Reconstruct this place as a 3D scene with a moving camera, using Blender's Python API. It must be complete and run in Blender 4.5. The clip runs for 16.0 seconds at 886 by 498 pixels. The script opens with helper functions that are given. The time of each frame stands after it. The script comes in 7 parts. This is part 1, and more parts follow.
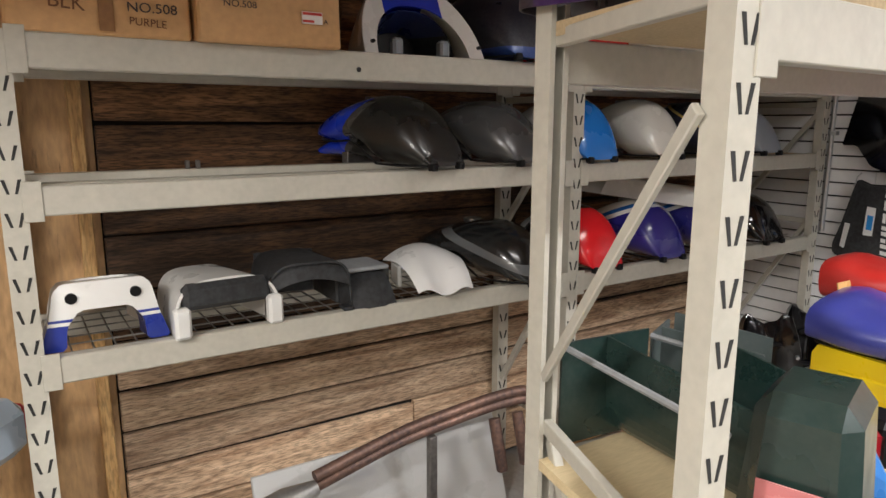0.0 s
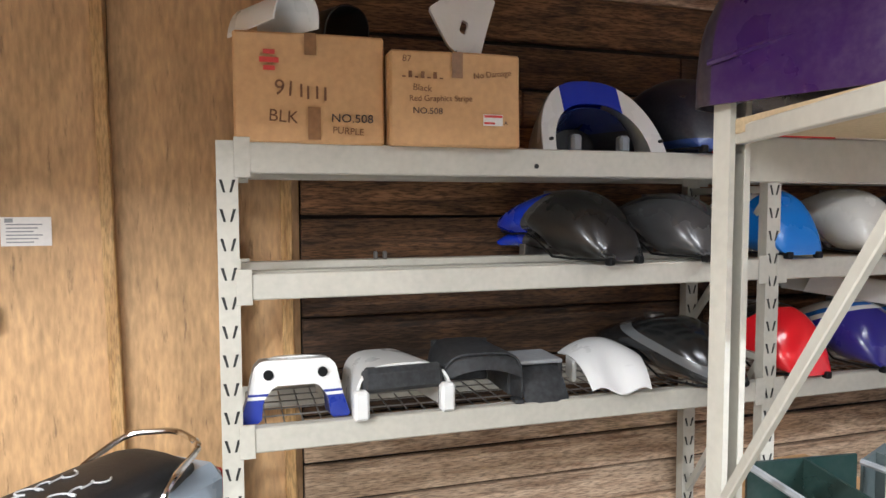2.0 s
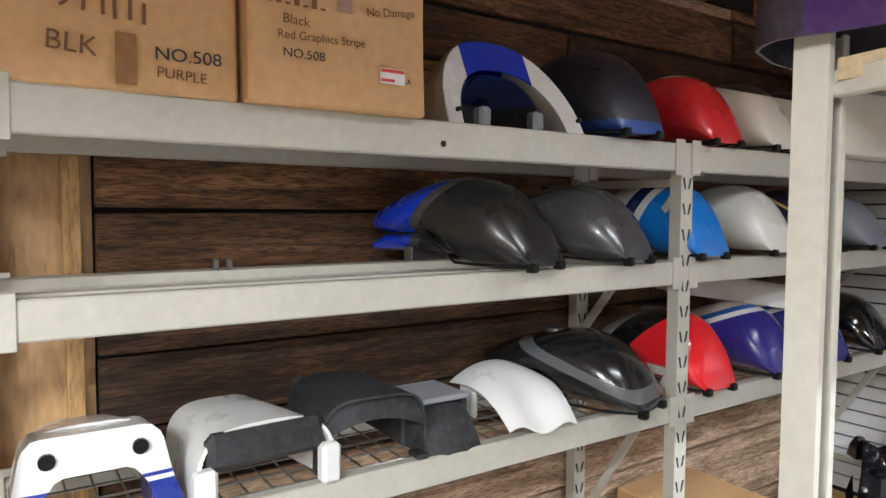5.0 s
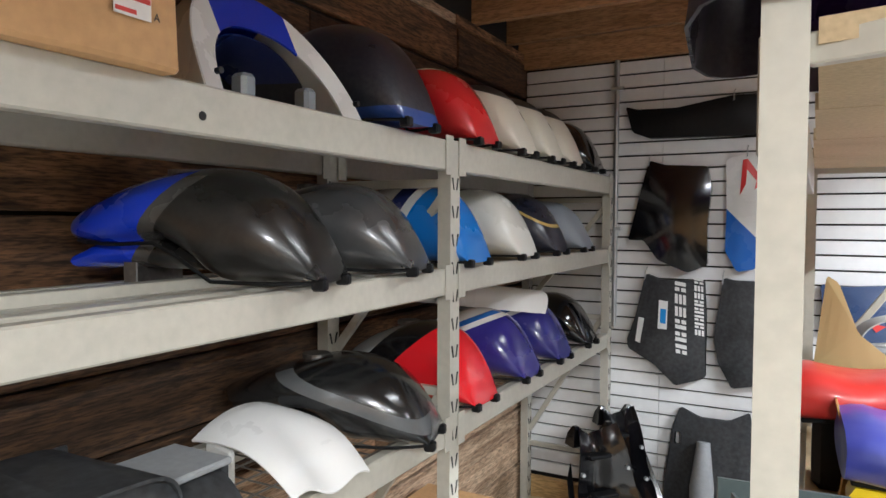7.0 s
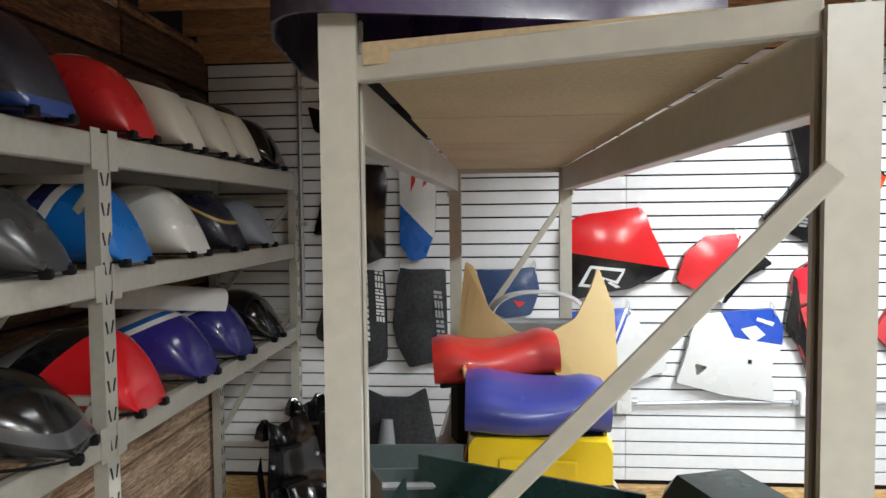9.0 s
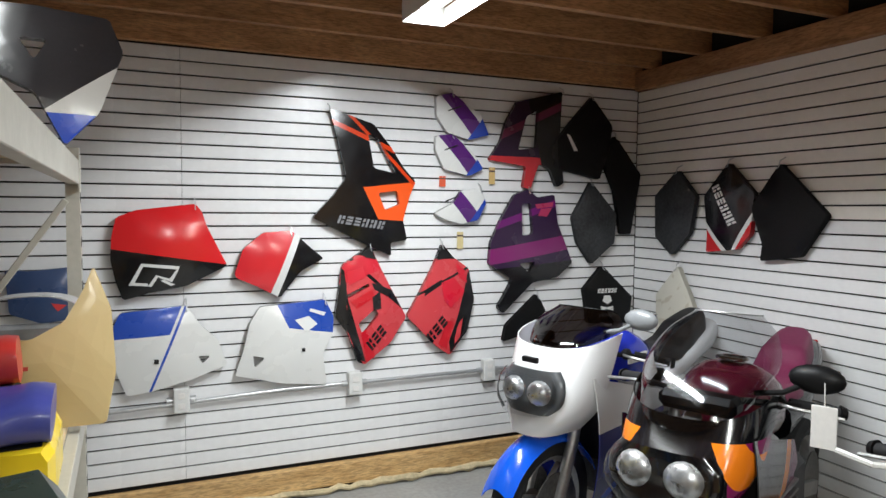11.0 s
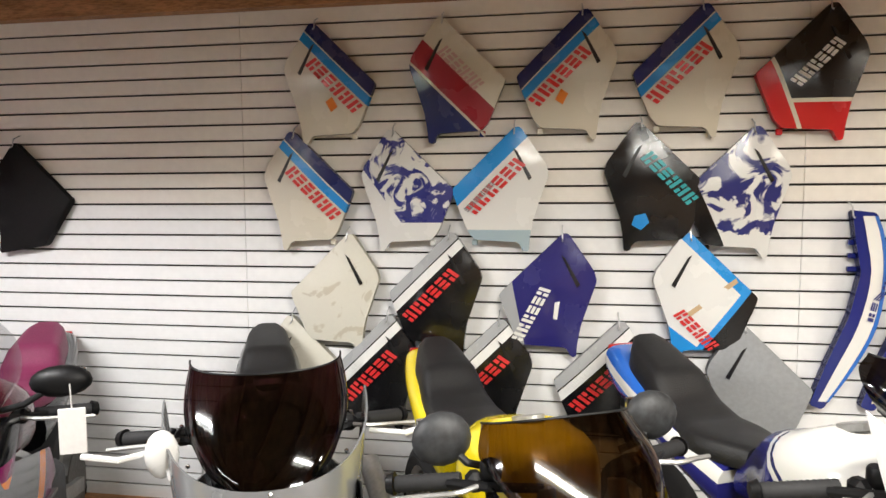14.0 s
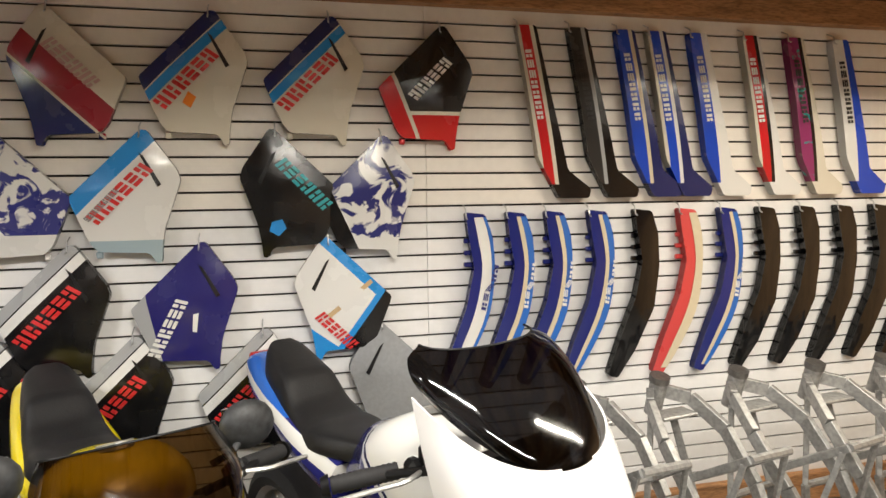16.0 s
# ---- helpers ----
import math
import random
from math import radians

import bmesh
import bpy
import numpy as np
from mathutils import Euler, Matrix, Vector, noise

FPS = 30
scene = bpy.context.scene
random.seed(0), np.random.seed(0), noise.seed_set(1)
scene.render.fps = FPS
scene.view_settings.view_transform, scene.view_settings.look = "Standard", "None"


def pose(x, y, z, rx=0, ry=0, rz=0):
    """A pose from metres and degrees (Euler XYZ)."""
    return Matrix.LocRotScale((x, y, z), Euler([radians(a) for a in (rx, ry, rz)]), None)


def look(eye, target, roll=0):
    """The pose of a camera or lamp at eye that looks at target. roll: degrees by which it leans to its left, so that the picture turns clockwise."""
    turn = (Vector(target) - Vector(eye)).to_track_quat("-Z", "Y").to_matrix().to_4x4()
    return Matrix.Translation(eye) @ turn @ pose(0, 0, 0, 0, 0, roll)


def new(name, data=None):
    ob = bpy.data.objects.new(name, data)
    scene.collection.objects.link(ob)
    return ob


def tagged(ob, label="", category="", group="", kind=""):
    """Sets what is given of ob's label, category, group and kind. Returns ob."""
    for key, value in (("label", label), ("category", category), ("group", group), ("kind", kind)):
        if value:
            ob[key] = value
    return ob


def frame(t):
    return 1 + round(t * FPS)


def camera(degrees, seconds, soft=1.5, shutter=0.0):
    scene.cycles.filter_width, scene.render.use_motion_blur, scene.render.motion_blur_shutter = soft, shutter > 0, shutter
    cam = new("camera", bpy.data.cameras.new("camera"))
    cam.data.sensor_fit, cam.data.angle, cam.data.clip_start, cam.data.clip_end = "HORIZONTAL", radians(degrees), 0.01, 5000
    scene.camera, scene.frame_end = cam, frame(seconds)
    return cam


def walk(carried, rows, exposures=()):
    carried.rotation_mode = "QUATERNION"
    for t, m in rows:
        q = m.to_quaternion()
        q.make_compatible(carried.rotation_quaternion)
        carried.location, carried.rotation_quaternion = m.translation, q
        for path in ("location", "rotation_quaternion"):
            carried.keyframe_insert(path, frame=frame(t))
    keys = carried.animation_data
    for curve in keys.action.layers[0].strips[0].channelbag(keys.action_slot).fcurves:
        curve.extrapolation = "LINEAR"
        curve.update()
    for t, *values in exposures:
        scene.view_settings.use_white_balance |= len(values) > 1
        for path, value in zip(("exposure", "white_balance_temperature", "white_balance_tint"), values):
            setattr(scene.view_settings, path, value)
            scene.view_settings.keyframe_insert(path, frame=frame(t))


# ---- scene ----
cam = camera(66.8, 16.0)
PATH = [
    (0, (0.279, -0.138, 1.553), (-1.374, 0.925, 1.181), 0.1),
    (0.5, (0.274, -0.147, 1.568), (-1.544, 0.64, 1.297), -0.0),
    (1, (0.307, -0.122, 1.573), (-1.603, 0.442, 1.387), -0.2),
    (1.5, (0.303, -0.118, 1.581), (-1.627, 0.387, 1.434), -0.2),
    (2, (0.304, -0.111, 1.579), (-1.606, 0.47, 1.456), -0.1),
    (2.5, (0.317, -0.103, 1.581), (-1.57, 0.552, 1.47), -0.1),
    (3, (0.317, -0.038, 1.565), (-1.53, 0.723, 1.459), 0.0),
    (5.3, (-0.38, -0.108, 1.546), (-1.937, 1.144, 1.444), 0.4),
    (5.5, (-0.433, -0.104, 1.535), (-1.897, 1.256, 1.445), 0.4),
    (6, (-0.537, -0.071, 1.545), (-1.824, 1.457, 1.458), 0.5),
    (6.5, (-0.618, -0.035, 1.542), (-1.79, 1.583, 1.457), 0.5),
    (7, (-0.699, -0.022, 1.535), (-1.654, 1.733, 1.451), 0.2),
    (7.5, (-0.714, -0.015, 1.527), (-1.455, 1.841, 1.448), -0.2),
    (8, (-0.679, 0.002, 1.529), (-1.212, 1.928, 1.446), -0.5),
    (8.2, (-0.664, 0.006, 1.528), (-1.112, 1.953, 1.447), -0.6),
    (10.3, (-0.235, -0.16, 1.558), (0.182, 1.792, 1.434), 0.2),
    (10.5, (-0.191, -0.159, 1.563), (0.356, 1.76, 1.434), 0.3),
    (11, (-0.04, -0.176, 1.544), (0.756, 1.655, 1.429), 0.4),
    (11.5, (0.058, -0.17, 1.528), (1.095, 1.535, 1.408), 0.4),
    (12, (0.111, -0.14, 1.526), (1.445, 1.345, 1.394), 0.3),
    (12.5, (0.146, -0.124, 1.527), (1.764, 1.043, 1.39), 0.2),
    (13, (0.159, -0.116, 1.536), (1.996, 0.661, 1.38), 0.0),
    (13.5, (0.171, -0.116, 1.548), (2.101, 0.385, 1.383), -0.2),
    (14, (0.174, -0.128, 1.554), (2.141, 0.196, 1.388), -0.3),
    (14.5, (0.187, -0.138, 1.55), (2.175, -0.005, 1.376), -0.2),
    (15, (0.186, -0.217, 1.562), (2.178, -0.294, 1.394), -0.4),
    (15.5, (0.182, -0.329, 1.564), (2.154, -0.62, 1.396), -0.8),
    (16, (0.173, -0.467, 1.565), (2.111, -0.934, 1.399), -0.8),
]
walk(cam, [(t, look(eye, target, roll)) for t, eye, target, roll in PATH], exposures=[(0.0, 0.06, 6450, 10), (0.5, 0.36, 6350, 10), (1.2, 0.72, 5900, 8), (3.2, 0.64, 5800, 8), (5.3, 0.76, 5800, 6), (7.0, 0.78, 5850, 6), (8.2, 0.36, 5900, 4), (10.3, -0.48, 6100, 5), (12.0, -0.66, 6000, 2), (13.0, -0.28, 6250, 7), (14.0, 0.03, 6500, 8), (15.5, -0.03, 6650, 7), (16.0, -0.27, 6750, 8)])

# ---- light ----
world = bpy.data.worlds.new("dim_room")
scene.world = world
world.use_nodes = True
world.node_tree.nodes["Background"].inputs["Color"].default_value = (0.75, 0.85, 1.0, 1)
world.node_tree.nodes["Background"].inputs["Strength"].default_value = 0.02
# place, watts, tone, how far the reflector's skirt hangs below the housing
# Only the first is seen; the fourth and fifth are unseen fill, added.
FIXTURES = [(1.03, 1.90, 2.425, 94.0, (1.0, 0.98, 0.98), 0.096), (1.05, -0.75, 2.425, 52.0, (1.0, 0.95, 0.88), 0.078), (0.1, -1.55, 2.425, 80.0, (1.0, 0.96, 0.92), 0.090), (-0.45, 1.55, 2.425, 6.0, (1.0, 0.97, 0.95), 0.075), (1.5, -2.9, 2.425, 58.0, (1.0, 0.91, 0.78), 0.08)]


# ---- materials ----
def nodes_of(m):
    return m.node_tree.nodes, m.node_tree.links


def surface(name, color, rough=0.5, metal=0.0, var=0.12, fine=60.0, coarse=4.0, bump=0.1, tint=None, coat=0.0, stretch=(1, 1, 1), spec=0.5):
    """A painted, moulded or raw surface with grain and wear at two sizes."""
    m = bpy.data.materials.new(name)
    m.use_nodes = True
    n, l = nodes_of(m)
    b = n["Principled BSDF"]
    co = n.new("ShaderNodeTexCoord")
    mp = n.new("ShaderNodeMapping")
    mp.inputs["Scale"].default_value = stretch
    l.new(co.outputs["Object"], mp.inputs["Vector"])
    n1, n2 = n.new("ShaderNodeTexNoise"), n.new("ShaderNodeTexNoise")
    n1.inputs["Scale"].default_value, n2.inputs["Scale"].default_value = coarse, fine
    n1.inputs["Detail"].default_value, n2.inputs["Detail"].default_value = 5, 4
    for q in (n1, n2):
        l.new(mp.outputs["Vector"], q.inputs["Vector"])
    add = n.new("ShaderNodeMath")
    add.operation = "ADD"
    l.new(n1.outputs["Fac"], add.inputs[0])
    l.new(n2.outputs["Fac"], add.inputs[1])
    half = n.new("ShaderNodeMapRange")
    half.inputs["From Min"].default_value, half.inputs["From Max"].default_value = 0.65, 1.35
    l.new(add.outputs[0], half.inputs["Value"])
    mix = n.new("ShaderNodeMix")
    mix.data_type = "RGBA"
    dark = tint or tuple(c * (1 - 2 * var) for c in color)
    mix.inputs["A"].default_value, mix.inputs["B"].default_value = (*dark, 1), (*[min(1, c * (1 + var)) for c in color], 1)
    l.new(half.outputs["Result"], mix.inputs["Factor"])
    l.new(mix.outputs["Result"], b.inputs["Base Color"])
    rr = n.new("ShaderNodeMapRange")
    rr.inputs["To Min"].default_value, rr.inputs["To Max"].default_value = min(1, rough * 1.25), rough * 0.8
    l.new(n1.outputs["Fac"], rr.inputs["Value"])
    l.new(rr.outputs["Result"], b.inputs["Roughness"])
    b.inputs["Metallic"].default_value = metal
    b.inputs["Coat Weight"].default_value = coat
    b.inputs["Coat Roughness"].default_value = 0.08
    b.inputs["Specular IOR Level"].default_value = spec
    if bump:
        bp = n.new("ShaderNodeBump")
        bp.inputs["Strength"].default_value, bp.inputs["Distance"].default_value = bump, 0.004
        l.new(n2.outputs["Fac"], bp.inputs["Height"])
        l.new(bp.outputs["Normal"], b.inputs["Normal"])
    return m


def wood(name, light, dark, along="y", rough=0.75, ring=14.0, per_piece=0.35, streaks=0.35):
    """Sawn timber: stretched grain along one axis, knots, and a tone of its own for each board."""
    m = bpy.data.materials.new(name)
    m.use_nodes = True
    n, l = nodes_of(m)
    b = n["Principled BSDF"]
    co, info = n.new("ShaderNodeTexCoord"), n.new("ShaderNodeObjectInfo")
    mp = n.new("ShaderNodeMapping")
    mp.inputs["Scale"].default_value = {"x": (2.0, ring, ring), "y": (ring, 2.0, ring), "z": (ring, ring, 2.0)}[along]
    off = n.new("ShaderNodeVectorMath")
    off.operation = "SCALE"
    off.inputs["Scale"].default_value = 37.0
    comb = n.new("ShaderNodeCombineXYZ")
    for i in range(3):
        l.new(info.outputs["Random"], comb.inputs[i])
    l.new(comb.outputs[0], off.inputs[0])
    l.new(off.outputs[0], mp.inputs["Location"])
    l.new(co.outputs["Object"], mp.inputs["Vector"])
    g, k, w = n.new("ShaderNodeTexNoise"), n.new("ShaderNodeTexNoise"), n.new("ShaderNodeTexNoise")
    g.inputs["Scale"].default_value, g.inputs["Detail"].default_value, g.inputs["Distortion"].default_value = 1.6, 8, 1.2
    k.inputs["Scale"].default_value, k.inputs["Detail"].default_value = 7.0, 6
    w.inputs["Scale"].default_value = 1.3
    l.new(mp.outputs["Vector"], g.inputs["Vector"])
    l.new(mp.outputs["Vector"], k.inputs["Vector"])
    l.new(co.outputs["Object"], w.inputs["Vector"])
    r = n.new("ShaderNodeValToRGB")
    r.color_ramp.elements[0].position, r.color_ramp.elements[1].position = 0.32, 0.68
    r.color_ramp.elements[0].color, r.color_ramp.elements[1].color = (*dark, 1), (*light, 1)
    l.new(g.outputs["Fac"], r.inputs["Fac"])
    hv = n.new("ShaderNodeHueSaturation")
    tone = n.new("ShaderNodeMapRange")
    tone.inputs["To Min"].default_value, tone.inputs["To Max"].default_value = 1 - per_piece, 1 + per_piece
    l.new(info.outputs["Random"], tone.inputs["Value"])
    mul = n.new("ShaderNodeMath")
    mul.operation = "MULTIPLY"
    stain = n.new("ShaderNodeMapRange")
    stain.inputs["To Min"].default_value, stain.inputs["To Max"].default_value = 0.65, 1.3
    l.new(w.outputs["Fac"], stain.inputs["Value"])
    l.new(tone.outputs["Result"], mul.inputs[0])
    l.new(stain.outputs["Result"], mul.inputs[1])
    l.new(mul.outputs[0], hv.inputs["Value"])
    l.new(r.outputs["Color"], hv.inputs["Color"])
    fine, fcut, fmul = n.new("ShaderNodeTexNoise"), n.new("ShaderNodeMapRange"), n.new("ShaderNodeMath")
    fine.inputs["Scale"].default_value, fine.inputs["Detail"].default_value = 13.0, 5
    l.new(mp.outputs["Vector"], fine.inputs["Vector"])
    fcut.inputs["From Min"].default_value, fcut.inputs["From Max"].default_value = 0.38, 0.56
    fcut.inputs["To Min"].default_value, fcut.inputs["To Max"].default_value = 1 - streaks, 1.0
    l.new(fine.outputs["Fac"], fcut.inputs["Value"])
    km, knot, kcut = n.new("ShaderNodeMapping"), n.new("ShaderNodeTexVoronoi"), n.new("ShaderNodeMapRange")
    km.inputs["Scale"].default_value = {"x": (2.2, 6.5, 6.5), "y": (6.5, 2.2, 6.5), "z": (6.5, 6.5, 2.2)}[along]
    l.new(off.outputs[0], km.inputs["Location"])
    l.new(co.outputs["Object"], km.inputs["Vector"])
    l.new(km.outputs["Vector"], knot.inputs["Vector"])
    kcut.inputs["From Min"].default_value, kcut.inputs["From Max"].default_value = 0.05, 0.13
    kcut.inputs["To Min"].default_value, kcut.inputs["To Max"].default_value = 1 - streaks * 0.8, 1.0
    l.new(knot.outputs["Distance"], kcut.inputs["Value"])
    fmul.operation = "MULTIPLY"
    l.new(fcut.outputs["Result"], fmul.inputs[0])
    l.new(kcut.outputs["Result"], fmul.inputs[1])
    grain = n.new("ShaderNodeVectorMath")
    grain.operation = "SCALE"
    l.new(hv.outputs["Color"], grain.inputs[0])
    l.new(fmul.outputs[0], grain.inputs["Scale"])
    l.new(grain.outputs[0], b.inputs["Base Color"])
    b.inputs["Roughness"].default_value = rough
    bp = n.new("ShaderNodeBump")
    bp.inputs["Strength"].default_value, bp.inputs["Distance"].default_value = 0.7, 0.006
    l.new(k.outputs["Fac"], bp.inputs["Height"])
    l.new(bp.outputs["Normal"], b.inputs["Normal"])
    return m


def paint(name, base, bands=(), rough=0.3, dust=0.12, coat=0.35, metal=0.0, blotch=None):
    """Sprayed bodywork: a base colour and painted bands, each (nx, ny, nz, from, to, colour) across the body's own axes.
    blotch: (colour, size, amount) for a mottled graphic. Light dust and scuffs lie over it."""
    m = bpy.data.materials.new(name)
    m.use_nodes = True
    n, l = nodes_of(m)
    b = n["Principled BSDF"]
    co = n.new("ShaderNodeTexCoord")
    rgb = n.new("ShaderNodeRGB")
    rgb.outputs[0].default_value = (*base, 1)
    cur = rgb.outputs[0]
    if blotch:
        t = n.new("ShaderNodeTexNoise")
        t.inputs["Scale"].default_value, t.inputs["Detail"].default_value, t.inputs["Distortion"].default_value = blotch[1], 3, 1.5
        l.new(co.outputs["Object"], t.inputs["Vector"])
        cmp = n.new("ShaderNodeMapRange")
        cmp.inputs["From Min"].default_value, cmp.inputs["From Max"].default_value = blotch[2], blotch[2] + 0.05
        l.new(t.outputs["Fac"], cmp.inputs["Value"])
        mx = n.new("ShaderNodeMix")
        mx.data_type = "RGBA"
        l.new(cmp.outputs["Result"], mx.inputs["Factor"])
        l.new(cur, mx.inputs["A"])
        mx.inputs["B"].default_value = (*blotch[0], 1)
        cur = mx.outputs["Result"]
    for nx, ny, nz, lo, hi, col in bands:
        dot = n.new("ShaderNodeVectorMath")
        dot.operation = "DOT_PRODUCT"
        dot.inputs[1].default_value = (nx, ny, nz)
        l.new(co.outputs["Object"], dot.inputs[0])
        a, c, both = n.new("ShaderNodeMath"), n.new("ShaderNodeMath"), n.new("ShaderNodeMath")
        a.operation, c.operation, both.operation = "GREATER_THAN", "LESS_THAN", "MULTIPLY"
        a.inputs[1].default_value, c.inputs[1].default_value = lo, hi
        l.new(dot.outputs["Value"], a.inputs[0])
        l.new(dot.outputs["Value"], c.inputs[0])
        l.new(a.outputs[0], both.inputs[0])
        l.new(c.outputs[0], both.inputs[1])
        mx = n.new("ShaderNodeMix")
        mx.data_type = "RGBA"
        l.new(both.outputs[0], mx.inputs["Factor"])
        l.new(cur, mx.inputs["A"])
        mx.inputs["B"].default_value = (*col, 1)
        cur = mx.outputs["Result"]
    ns, nf = n.new("ShaderNodeTexNoise"), n.new("ShaderNodeTexNoise")
    ns.inputs["Scale"].default_value, ns.inputs["Detail"].default_value = 7.0, 6
    nf.inputs["Scale"].default_value, nf.inputs["Detail"].default_value = 90.0, 3
    l.new(co.outputs["Object"], ns.inputs["Vector"])
    l.new(co.outputs["Object"], nf.inputs["Vector"])
    mulf = n.new("ShaderNodeMath")
    mulf.operation = "MULTIPLY"
    l.new(ns.outputs["Fac"], mulf.inputs[0])
    l.new(nf.outputs["Fac"], mulf.inputs[1])
    df = n.new("ShaderNodeMapRange")
    df.inputs["From Min"].default_value, df.inputs["From Max"].default_value, df.inputs["To Max"].default_value = 0.18, 0.5, dust * 0.2
    l.new(mulf.outputs[0], df.inputs["Value"])
    dm = n.new("ShaderNodeMix")
    dm.data_type = "RGBA"
    dm.inputs["B"].default_value = (0.32, 0.30, 0.28, 1)
    l.new(df.outputs["Result"], dm.inputs["Factor"])
    l.new(cur, dm.inputs["A"])
    l.new(dm.outputs["Result"], b.inputs["Base Color"])
    rr = n.new("ShaderNodeMapRange")
    rr.inputs["From Min"].default_value, rr.inputs["From Max"].default_value = 0.3, 0.7
    rr.inputs["To Min"].default_value, rr.inputs["To Max"].default_value = rough * 0.7, min(1, rough * 1.5)
    l.new(ns.outputs["Fac"], rr.inputs["Value"])
    l.new(rr.outputs["Result"], b.inputs["Roughness"])
    b.inputs["Coat Weight"].default_value, b.inputs["Coat Roughness"].default_value = coat, 0.12
    b.inputs["Metallic"].default_value = metal
    return m


def glow(name, color, strength):
    m = bpy.data.materials.new(name)
    m.use_nodes = True
    b = m.node_tree.nodes["Principled BSDF"]
    b.inputs["Base Color"].default_value = (0.9, 0.9, 0.9, 1)
    b.inputs["Emission Color"].default_value, b.inputs["Emission Strength"].default_value = (*color, 1), strength
    return m


def screen_glass(name, color, haze=0.06):
    """Thin tinted acrylic: see-through tint with a glossy skin."""
    m = bpy.data.materials.new(name)
    m.use_nodes = True
    n, l = nodes_of(m)
    n.remove(n["Principled BSDF"])
    tr, gl, mx, fr = n.new("ShaderNodeBsdfTransparent"), n.new("ShaderNodeBsdfGlossy"), n.new("ShaderNodeMixShader"), n.new("ShaderNodeFresnel")
    tr.inputs["Color"].default_value = (*color, 1)
    gl.inputs["Color"].default_value, gl.inputs["Roughness"].default_value = (0.9, 0.9, 0.9, 1), haze
    fr.inputs["IOR"].default_value = 1.6
    l.new(fr.outputs[0], mx.inputs[0])
    l.new(tr.outputs[0], mx.inputs[1])
    l.new(gl.outputs[0], mx.inputs[2])
    l.new(mx.outputs[0], n["Material Output"].inputs["Surface"])
    return m


WHITE, CREAM, BLACK = (0.72, 0.72, 0.70), (0.66, 0.62, 0.52), (0.005, 0.005, 0.006)
NAVY, BLUE, SKY, RED, YELLOW = (0.012, 0.02, 0.11), (0.01, 0.06, 0.5), (0.02, 0.26, 0.66), (0.55, 0.015, 0.02), (0.85, 0.62, 0.01)
MAROON, PURPLE, ORANGE, SILVER = (0.32, 0.02, 0.035), (0.10, 0.012, 0.10), (0.85, 0.22, 0.01), (0.36, 0.37, 0.38)
m_slat_b = surface("white_melamine", (0.80, 0.80, 0.80), 0.28, var=0.03, fine=30, coarse=1.2, bump=0.03)
m_slat_c = surface("cream_melamine", (0.84, 0.80, 0.74), 0.3, var=0.03, fine=30, coarse=1.2, bump=0.03)
# Near-black backing: shade in slat grooves and board gaps is put into its colour.
m_gap_shade = surface("gap_shade", (0.012, 0.011, 0.010), 0.9, var=0.2)
m_concrete = surface("painted_concrete", (0.34, 0.34, 0.33), 0.42, var=0.14, fine=40, coarse=2.2, bump=0.12)
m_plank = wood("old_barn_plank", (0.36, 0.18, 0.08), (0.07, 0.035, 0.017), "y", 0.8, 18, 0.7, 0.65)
# Greyer boards; the light low on the wall is also put into their colour.
m_plank_lightened = wood("lightened_grey_plank", (0.70, 0.51, 0.34), (0.34, 0.21, 0.125), "y", 0.85, 16, 0.28, 0.5)
m_pine = wood("pine_stud", (0.62, 0.40, 0.17), (0.45, 0.25, 0.09), "z", 0.65, 12, 0.12)
m_pine_x = wood("pine_joist", (0.56, 0.31, 0.145), (0.36, 0.18, 0.078), "x", 0.7, 12, 0.2)
m_pine_y = wood("pine_plate", (0.52, 0.27, 0.12), (0.32, 0.155, 0.066), "y", 0.7, 12, 0.2)
m_base = wood("pine_baseboard", (0.70, 0.46, 0.20), (0.5, 0.3, 0.11), "x", 0.65, 12, 0.12)
m_hardboard = surface("brown_hardboard", (0.54, 0.335, 0.16), 0.6, var=0.2, fine=24, coarse=2.6, bump=0.08, stretch=(1, 3, 0.7))
hn, hl = nodes_of(m_hardboard)
streak, smap, scut, smix = hn.new("ShaderNodeTexNoise"), hn.new("ShaderNodeMapping"), hn.new("ShaderNodeMapRange"), hn.new("ShaderNodeMix")
smap.inputs["Scale"].default_value = (2.0, 30.0, 4.5)
streak.inputs["Scale"].default_value, streak.inputs["Detail"].default_value, streak.inputs["Roughness"].default_value = 1.2, 8, 0.68
scut.inputs["From Min"].default_value, scut.inputs["From Max"].default_value, scut.inputs["To Max"].default_value = 0.595, 0.70, 0.65
smix.data_type = "RGBA"
smix.inputs["B"].default_value = (0.05, 0.032, 0.022, 1)
hbase = hn["Principled BSDF"].inputs["Base Color"]
hl.new(hbase.links[0].from_socket, smix.inputs["A"])
hl.new(hn.new("ShaderNodeTexCoord").outputs["Object"], smap.inputs["Vector"])
hl.new(smap.outputs["Vector"], streak.inputs["Vector"])
hl.new(streak.outputs["Fac"], scut.inputs["Value"])
hl.new(scut.outputs["Result"], smix.inputs["Factor"])
hl.new(smix.outputs["Result"], hbase)
m_osb = surface("strand_board", (0.50, 0.31, 0.155), 0.75, var=0.3, fine=26, coarse=5, bump=0.25, stretch=(1, 2.2, 1))
m_rack = surface("beige_rack_steel", (0.48, 0.46, 0.395), 0.38, var=0.06, fine=50, coarse=5, bump=0.04)
m_slot = surface("slot_shadow", (0.02, 0.02, 0.02), 0.9)
m_wire = surface("zinc_wire", (0.33, 0.32, 0.30), 0.35, 0.9)
